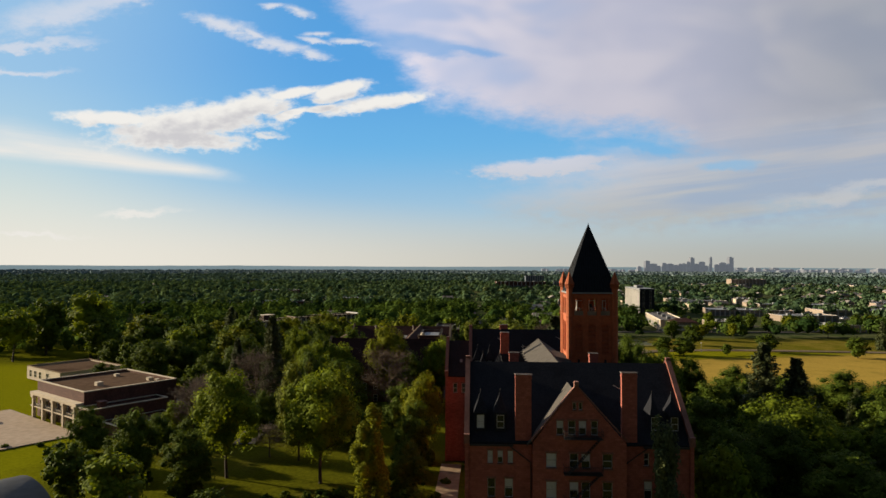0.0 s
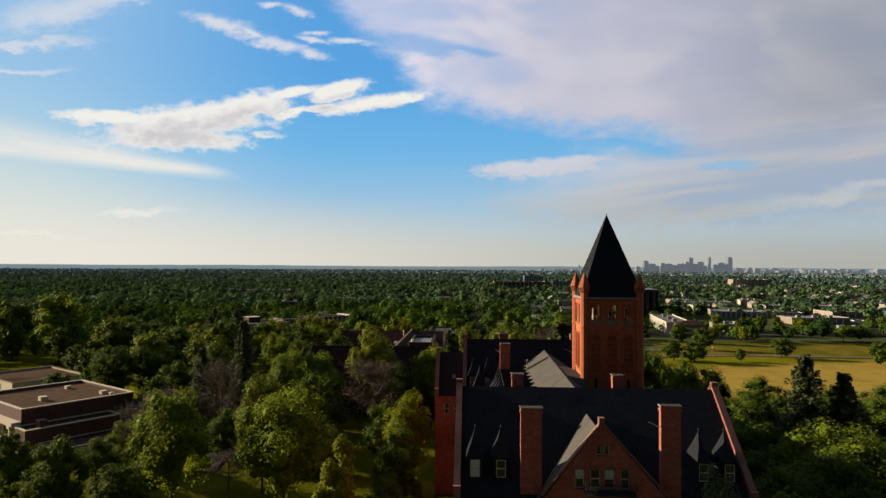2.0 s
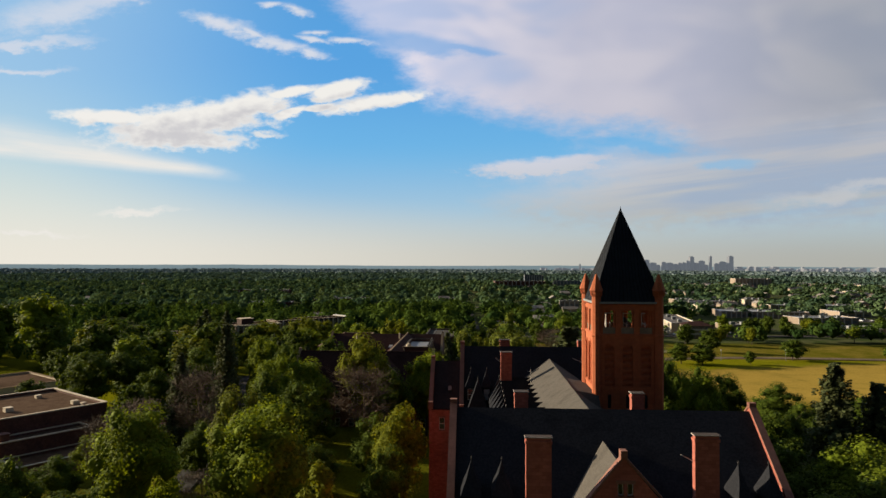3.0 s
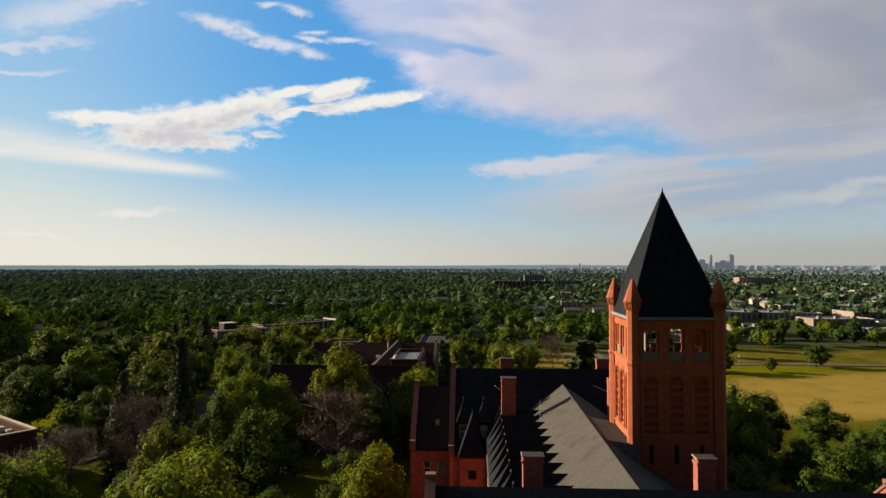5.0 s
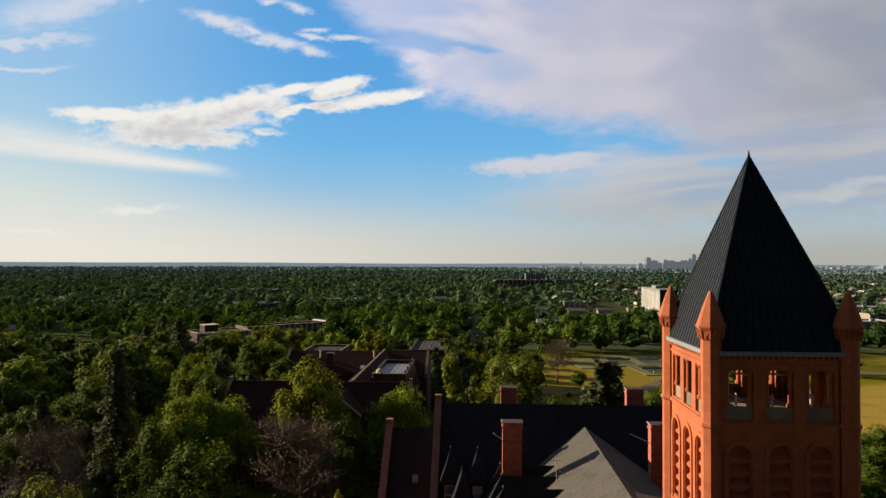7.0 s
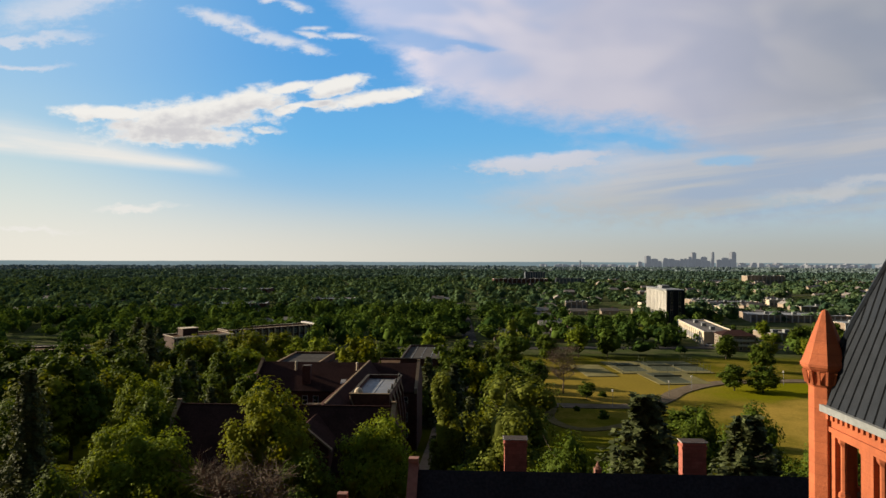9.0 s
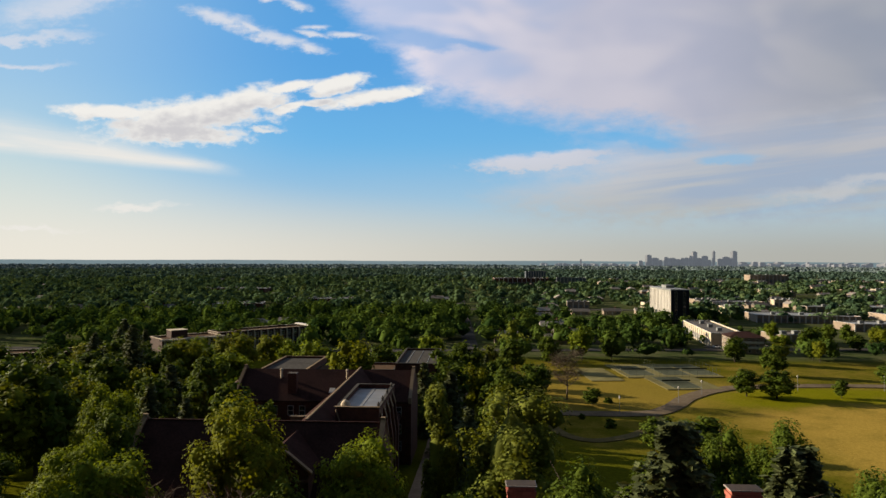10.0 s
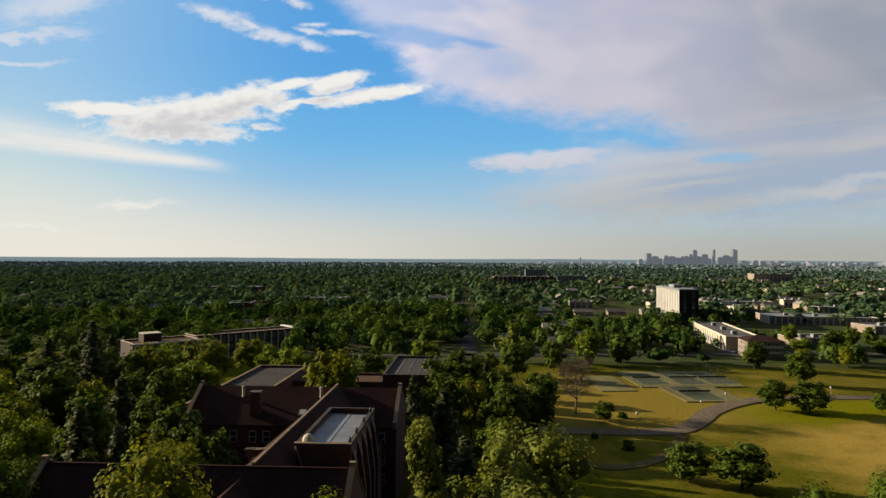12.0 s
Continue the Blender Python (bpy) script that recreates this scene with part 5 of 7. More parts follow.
chimney(-33.0, -31.2, 250.6, 251.9, 15, 20.9, dorm, DARKBRICK)
for x, y, z in ((-20.9, 254.6, 20.0), (-35.6, 254.6, 20.0)):
    part("roof_vent", lathe(bmesh.new(), [(0.25, z - 1), (0.25, z + 0.9), (0.4, z + 1.0), (0.1, z + 1.3)], 8, (x, y)), CREAM, dorm)
# front cross wing with raised gable ends
FX0, FY0, FY1 = -42.7, 199.6, 217.2
part("wall", boxes((FX0, DX1, FY0, FY1, DZ, 13.4)), DARKBRICK, dorm)
gable_roof_x("roof", FX0 + 0.3, DX1 - 0.3, FY0, FY1, 13.4, 21.2, BROWNROOF, parent=dorm)
parapet_x(DX1, FY0, FY1, 13.4, 21.2, parent=dorm, wall_mat=DARKBRICK, cap_mat=PAVING)
parapet_x(FX0, FY0, FY1, 13.4, 21.2, parent=dorm, wall_mat=DARKBRICK, cap_mat=PAVING)
windows_on(dorm, facing("-y", FY0), [-41, -37.5, -34, -30.5, -27, -11.5, -8.5], [3.2, 6.6, 10.2], 1.3, 2.1)
# gabled bay in the middle of that front
bm = prism(bmesh.new(), [(-22.9, 198.4, DZ), (-15.1, 198.4, DZ), (-15.1, 198.4, 16.9), (-19.0, 198.4, 20.0), (-22.9, 198.4, 16.9)], (0, 6.0, 0))
bmesh.ops.recalc_face_normals(bm, faces=bm.faces)
bay = part("gabled_bay", bm, DARKBRICK, dorm)
bm = bmesh.new()
for xa in (-23.3, -14.7):
    prism(bm, [(xa, 198.9, 16.58), (-19.0, 198.9, 20.02), (-19.0, 198.9, 20.27), (xa, 198.9, 16.83)], (0, 9.6, 0))
bmesh.ops.recalc_face_normals(bm, faces=bm.faces)
part("bay_roof", bm, BROWNROOF, bay)
bm = bmesh.new()
for xa in (-23.4, -14.6):
    prism(bm, [(xa, 198.2, 16.6), (-19.0, 198.2, 20.1), (-19.0, 198.2, 20.42), (xa, 198.2, 16.92)], (0, 0.68, 0))
bmesh.ops.recalc_face_normals(bm, faces=bm.faces)
part("bay_coping", bm, PAVING, bay)
part("stone_band", boxes((-22.95, -15.05, 198.3, 198.42, 15.6, 15.9)), COPING, bay)
windows_on(dorm, facing("-y", 198.4), [-20.6, -17.4], [3.2, 6.8, 11.4], 1.3, 2.6)
# long middle wing between the two
WX0, WX1, WY0, WY1 = -28.0, -8.6, FY1, 257.0
xm = -18.3
part("wall", boxes((WX0, WX1, WY0 + 0.1, DY0 - 0.1, DZ, 13.0)), DARKBRICK, dorm)
bm = bmesh.new()
for xa in (WX0 - 0.4, WX1 + 0.4):
    prism(bm, [(xa, 208.6, 12.6), (xm, 208.6, 21.24), (xm, 208.6, 20.94), (xa, 208.6, 12.3)], (0, WY1 - 208.6, 0))
bmesh.ops.recalc_face_normals(bm, faces=bm.faces)
part("roof", bm, BROWNROOF, dorm)
part("ridge_cap", boxes((xm - 0.16, xm + 0.16, 209.4, WY1, 21.19, 21.4)), PAVING, dorm)
part("ridge_cap", boxes((FX0 + 0.5, DX1 - 0.5, 208.26, 208.54, 21.1, 21.32)), BROWNROOF, dorm)
part("dormer_ledge", boxes((-27.0, -23.6, 231.4, 232.2, 15.2, 16.2), (-27.2, -23.4, 231.2, 232.4, 16.2, 16.35)), PAVING, dorm)
part("skylight", hull([(-24.1, 250.6, 16.75), (-22.9, 250.6, 16.75), (-24.1, 251.7, 17.45), (-22.9, 251.7, 17.45), (-24.1, 250.6, 16.95), (-22.9, 250.6, 16.95), (-24.1, 251.7, 17.65), (-22.9, 251.7, 17.65)]), FRAME, dorm)
flat_block(dorm, -15.6, -8.4, 217.6, 238.0, DZ, 21.2, DARKBRICK, roof=GREYROOF, coping=ASPHALT, lip=0.7)
part("roof_seam", boxes((-12.1, -11.95, 218.1, 237.5, 20.5, 20.56)), FASCIA, dorm)
part("front_coping", boxes((-15.75, -8.25, 217.4, 218.05, 21.33, 21.45)), PAVING, dorm)
part("roof_downpipe", beam(bmesh.new(), (-15.5, 217.4, 21.0), (-14.6, 217.3, 18.4), 0.12, 6), PAVING, dorm)
windows_on(dorm, facing("+x", -8.4), [221, 225, 229, 233], [4.5, 9.0, 13.5, 17.2], 1.3, 2.2)
for y in (219, 223, 227, 231, 235):
    b = part("buttress", hull([(x, yy, z) for yy in (y - 0.45, y + 0.45) for x, z in ((-8.4, DZ), (-7.2, DZ), (-8.4, 20.4), (-7.2, 14.0), (-7.8, 18.4))]), DARKBRICK, dorm)
    part("buttress_cap", hull([(x, yy, z) for yy in (y - 0.5, y + 0.5) for x, z in ((-8.38, 20.6), (-7.75, 18.6), (-8.38, 20.4), (-7.75, 18.4))]), PAVING, b)
for y in (218.2, 223, 229, 235):
    part("finial", lathe(bmesh.new(), [(0.2, 21.3), (0.2, 21.7), (0.28, 21.8), (0.06, 22.2)], 6, (-8.6, y)), IRON, dorm)
part("dome_vent", lathe(bmesh.new(), [(0.8, 20.4), (0.8, 21.5), (0.6, 22.0), (0.15, 22.3)], 10, (-14.2, 218.9)), CREAM, dorm)
flat_block(dorm, -52, -39, 266, 314, DZ, 15.0, DARKBRICK, roof=ASPHALT, coping=PAVING)
flat_block(dorm, -39, -16, 300, 313, DZ, 13.4, DARKBRICK, roof=TAR, coping=ASPHALT)
flat_block(dorm, -16, -4, 302, 334, DZ, 15.0, DARKBRICK, roof=ASPHALT, coping=ASPHALT)
for x in (-13, -10, -7):
    part("roof_seam", boxes((x - 0.06, x + 0.06, 302.5, 333.5, 14.5, 14.58)), FASCIA, dorm)
G0 = 3.0

# long flat-roofed residence hall
res = thing("residence_hall", (-126, 386, 0.2), 45, "long three-storey brown brick residence hall", "building")
flat_block(res, -2, 24, -3, 12, 0, 10.8, DUSKBRICK, coping=CREAM)
flat_block(res, 24, 71.5, 0.5, 12.5, 0, 11.6, DUSKBRICK, coping=CREAM)
part("end_cornice", boxes((70.2, 72.2, -0.3, 13.2, 11.75, 12.3)), WHITE, res, "bright white cornice at the end")
for i in range(14):
    part("pier", boxes((24.3 + 3.4 * i, 24.75 + 3.4 * i, -0.3, 0.46, 0, 11.2)), CREAM, res)
part("penthouse", boxes((4, 11, 3, 9, 10.3, 13.6)), DUSKBRICK, res)
part("penthouse_cap", boxes((3.8, 11.2, 2.8, 9.2, 13.6, 13.8)), CREAM, res)
part("roof_edge", boxes((-3.2, 25, -4.4, -3.1, 10.2, 10.7)), CREAM, res)
windows_on(res, facing("-y", -3), [0.5 + 3.2 * i for i in range(8)], [1.0, 4.4, 7.6], 1.7, 2.2)
windows_on(res, facing("-y", 0.5), [26 + 3.4 * i for i in range(13)], [1.2, 4.8, 8.2], 1.7, 2.2)
for i in range(9):
    part("pier", boxes((-1.4 + 3.2 * i, -0.9 + 3.2 * i, -4.0, -3.05, 0, 10.2)), CREAM, res)
west = thing("residence_hall", (-176, 352, 0.2), 20, "low brown brick residence hall under trees", "building")
flat_block(west, 0, 52, 0, 12, 0, 8.5, DUSKBRICK, coping=CREAM)
windows_on(west, facing("-y", 0), [3 + 4 * i for i in range(12)], [1.2, 4.8], 2.0, 2.0)


# ---- trees ----
rng = np.random.default_rng(7)


ball = bmesh.new()
bmesh.ops.create_icosphere(ball, subdivisions=1, radius=1.0)
BALL_V = np.array([v.co[:] for v in ball.verts])
BALL_F = np.array([[v.index for v in f.verts] for f in ball.faces])
ball.free()


def inner(mids, radii):
    """Rough dense clumps of inner foliage, behind the leaf sprays: their corners, a dozen each."""
    n = len(mids)
    jag = 0.75 + 0.5 * rng.random((n, len(BALL_V), 1))
    return mids[:, None, :] + BALL_V[None] * jag * radii[:, None, :]


def leaf_mesh(name, centres, normals, sizes, mat, core=None):
    """Many small four-cornered leaf sprays as one mesh, each bent a little, round the inner clumps."""
    n = len(centres)
    r = rng.normal(size=(n, 3))
    a = np.cross(normals, r)
    a /= np.linalg.norm(a, axis=1)[:, None] + 1e-9
    b = np.cross(normals, a)
    s = sizes[:, None]
    k = 0.55 + 0.35 * rng.random((n, 1))
    v = np.stack([centres - a * s, centres - b * s * k + normals * s * 0.15, centres + a * s, centres + b * s * k - normals * s * 0.1], 1).reshape(-1, 3)
    me = bpy.data.meshes.new(name)
    loops, starts = np.arange(4 * n), np.arange(0, 4 * n, 4)
    if core is not None:
        k = len(core)
        tri = (BALL_F[None] + (4 * n + len(BALL_V) * np.arange(k))[:, None, None]).reshape(-1)
        v = np.concatenate([v, core.reshape(-1, 3)])
        starts = np.concatenate([starts, 4 * n + np.arange(0, len(tri), 3)])
        loops = np.concatenate([loops, tri])
    me.vertices.add(len(v))
    me.vertices.foreach_set("co", v.astype(np.float32).ravel())
    me.loops.add(len(loops))
    me.loops.foreach_set("vertex_index", loops.astype(np.int32))
    me.polygons.add(len(starts))
    me.polygons.foreach_set("loop_start", starts.astype(np.int32))
    me.update(calc_edges=True)
    me.validate()
    me.materials.append(mat)
    return me


def unit(v):
    return v / (np.linalg.norm(v, axis=-1, keepdims=True) + 1e-9)


def crown(kind, count):
    """Leaf places, normals and sizes for a crown in a box one unit high and one unit in radius, uneven and with gaps."""
    if kind == "spruce":
        pts, nor = [], []
        zc = np.linspace(0.08, 0.9, 26)
        rc = 0.30 * (1 - zc) ** 0.75
        ac = 2.4 * np.arange(26)
        core = inner(np.stack([0.25 * rc * np.cos(ac), 0.25 * rc * np.sin(ac), zc], 1), np.stack([rc, rc, 0.055 + 0 * rc], 1))
        for tier in range(34):
            z = 0.05 + 0.93 * ((tier + 0.8 * rng.random()) / 34) ** 0.95
            reach = (1 - z) ** 0.66 * (0.72 + 0.45 * rng.random())
            arms = int(5 + 7 * (1 - z))
            for k in range(arms):
                a = 2 * math.pi * (k + rng.random() * 0.8) / arms
                r = reach * (0.7 + 0.4 * rng.random())
                m = max(5, int(count / 290))
                t = rng.random(m) ** 0.5
                w = (rng.random(m) - 0.5) * 0.32 * (1.3 - t) * (1.2 - z)
                x = r * t * math.cos(a) - w * math.sin(a)
                y = r * t * math.sin(a) + w * math.cos(a)
                zz = z - 0.10 * t * (1 - z) - 0.05 * rng.random(m) + 0.02 * (t - 0.4) ** 2
                pts.append(np.stack([x, y, zz], 1))
                nor.append(unit(np.stack([0.5 * math.cos(a) + 0 * t, 0.5 * math.sin(a) + 0 * t, 0.9 + 0 * t], 1) + 0.5 * rng.normal(size=(m, 3))))
        return np.concatenate(pts), np.concatenate(nor), core
    lobes = 52 if kind != "column" else 36
    mid, rad = [], []
    for k in range(lobes):
        d = unit(rng.normal(size=3))
        if kind == "column":
            z = 0.14 + 0.80 * rng.random()
            w = 0.62 * (1.0 - 0.8 * max(0, z - 0.45) ** 1.2 * 1.6) * (0.5 + 0.6 * rng.random())
            p = np.array([d[0] * w, d[1] * w, z])
            q = 0.12 + 0.17 * rng.random()
        else:
            f = 0.42 + 0.40 * rng.random()
            if kind == "full":
                p = np.array([d[0] * f, d[1] * f, 0.50 + 0.46 * d[2] * f / 0.85])
                p[:2] *= 0.75 if p[2] < 0.22 else 1.0
                mid.append(p)
                rad.append(0.17 + 0.18 * rng.random())
                continue
            p = np.array([d[0] * f, d[1] * f, 0.56 + 0.40 * (abs(d[2]) if rng.random() < 0.6 else d[2]) * f / 0.85])
            q = 0.16 + 0.18 * rng.random()
        mid.append(p)
        rad.append(q)
    mid, rad = np.array(mid), np.array(rad)
    which = rng.choice(lobes, count, p=rad ** 2 / (rad ** 2).sum())
    d = unit(rng.normal(size=(count, 3)))
    d[:, 2] = np.where((d[:, 2] < 0) & (rng.random(count) < 0.6), -d[:, 2], d[:, 2])
    depth = 0.62 + 0.46 * rng.random(count) ** 0.6
    off = d * (rad[which] * depth)[:, None]
    off[:, 2] *= 0.42 if kind != "column" else 0.5
    pts = mid[which] + off
    out = unit((pts - np.array([0, 0, 0.5])) * np.array([1, 1, 1.6]))
    nor = unit(0.55 * out + 0.75 * d + 0.38 * rng.normal(size=(count, 3)) + np.array([0, 0, 0.2]))
    squash = np.array([1, 1, 0.42 if kind != "column" else 0.5])
    heart = np.array([[0, 0, 0.54]])
    core = np.concatenate([inner(mid, 0.58 * rad[:, None] * squash), inner(heart, np.array([[0.38, 0.38, 0.24]]))])
    return pts, nor, core


def trunk_bm(height, radius, spread, limbs=9, twigs=0):
    """A tapered trunk with forking limbs; twigs for a bare crown."""
    bm = bmesh.new()
    lean = Vector((random.uniform(-0.03, 0.03), random.uniform(-0.03, 0.03), 1))
    p, r = Vector((0, 0, -0.4)), radius
    knots = []
    for k in range(6):
        q = Vector((lean.x * height * (k + 1) / 6 + random.uniform(-0.15, 0.15), lean.y * height * (k + 1) / 6 + random.uniform(-0.15, 0.15), height * 0.82 * (k + 1) / 6))
        beam(bm, p, q, r, 7, 0.8)
        p, r = q, r * 0.8
        knots.append((q.copy(), r))
    for k in range(limbs):
        base, br = knots[1 + k % 5]
        a = 2 * math.pi * (k * 0.38 + random.random() * 0.2)
        out = spread * random.uniform(0.5, 0.85)
        tip = base + Vector((math.cos(a) * out, math.sin(a) * out, out * random.uniform(0.5, 1.0)))
        if tip.z > height * 0.97:
            tip.z = height * 0.97
        bend = base.lerp(tip, 0.5) + Vector((0, 0, -0.08 * out))
        beam(bm, base, bend, br * 0.55, 5, 0.7)
        beam(bm, bend, tip, br * 0.38, 5, 0.3)
        for j in range(twigs):
            s = bend.lerp(tip, random.random())
            d = Vector((random.gauss(0, 1), random.gauss(0, 1), abs(random.gauss(0.5, 0.7)))).normalized()
            e = s + d * spread * random.uniform(0.2, 0.45)
            beam(bm, s, e, 0.045, 3, 0.4)
            for i in range(5):
                s2 = s.lerp(e, random.uniform(0.3, 1))
                d2 = (d + Vector((random.gauss(0, 0.6), random.gauss(0, 0.6), random.gauss(0.2, 0.5)))).normalized()
                beam(bm, s2, s2 + d2 * spread * random.uniform(0.1, 0.22), 0.022, 3, 0.4)
    return bm


MODELS = {}


def tree_model(key, kind, mat, height, radius, count, leaf, label):
    """One tree, trunk and crown, kept as the pattern for its copies."""
    tree = thing("tree", (0, 0, 0), 0, label, "tree", group="trees")
    if kind == "bare":
        part("trunk", trunk_bm(height, 0.38, radius, 26, 24), TWIG, tree, "bare grey-brown trunk and limbs")
        pts, nor, core = crown("round", count)
        core = None
    else:
        part("trunk", trunk_bm(height, 0.34 if kind != "spruce" else 0.28, radius * (0.9 if kind in ("round", "full") else 0.3), 10), BARK, tree)
        pts, nor, core = crown(kind, count)
        core = core * np.array([radius, radius, height])
    pts = pts * np.array([radius, radius, height])
    size = leaf * (0.6 + 0.8 * rng.random(len(pts)))
    ob = new("crown", leaf_mesh("crown", pts, nor, size, mat, core))
    ob.parent = tree
    MODELS[key] = [tree, height, radius, False]


for key, kind, mat, h, r, n, leaf, label in (
        ("bright", "round", LEAF, 22, 7.5, 9500, 0.24, "broad bright green deciduous tree"),
        ("bright2", "round", LEAF, 22, 7.5, 9500, 0.24, "broad bright green deciduous tree"),
        ("green", "full", LEAF2, 21, 7.0, 8500, 0.24, "broad dark green deciduous tree"),
        ("green2", "full", LEAF2, 21, 7.0, 8500, 0.24, "broad dark green deciduous tree"),
        ("yellow", "round", LEAF3, 22, 7.5, 9500, 0.24, "yellow-green deciduous tree in full leaf"),
        ("silver", "full", LEAF4, 26, 8.5, 13000, 0.22, "tall silvery green cottonwood in leaf"),
        ("column", "column", LEAF3, 20, 4.5, 7000, 0.25, "narrow yellow-green tree beside the drive"),
        ("column2", "column", LEAF4, 22, 4.5, 7000, 0.25, "narrow silvery green tree beside cottonwoods"),
        ("cedar", "column", NEEDLE, 20, 4.5, 5000, 0.25, "narrow dark cedar against the brick wall"),
        ("spruce", "spruce", NEEDLE, 30, 6.0, 17000, 0.24, "tall dark spruce with drooping branches"),
        ("spruce2", "spruce", NEEDLE, 26, 5.0, 10000, 0.30, "dark blue-green spruce with dense needles"),
        ("bare", "bare", TWIG, 20, 8.0, 500, 0.16, "leafless brown tree with dense twigs")):
    tree_model(key, kind, mat, h, r, n, leaf, label)
    if kind in ("round", "full", "spruce"):
        tree_model(key + "_far", kind, mat, h, r, n // 5, leaf * 1.95, label)
    if kind in ("round", "full", "column") and n < 12000:
        tree_model(key + "_fine", kind, mat, h, r, int(n * 1.25), leaf * 0.84, label)


def plant(key, x, y, top, r=None):
    """A tree of that pattern with its top at a height and its crown of a radius."""
    if y > 228 and key + "_far" in MODELS:
        key += "_far"
    if y < 214 and x > -80 and key + "_fine" in MODELS:
        key += "_fine"
    tree, h, rad, used = MODELS[key]
    z = level(x, y) + 0.0
    s = (top - z) / h
    k = (r or rad * s) / rad
    turn = (x * 37.7 + y * 91.3) % 360
    if used:
        tree = copy_thing(tree, Matrix.Identity(4))
    MODELS[key][3] = True
    tree.matrix_basis = Matrix.LocRotScale((x, y, z), Euler((0, 0, radians(turn))), (k, k, s))


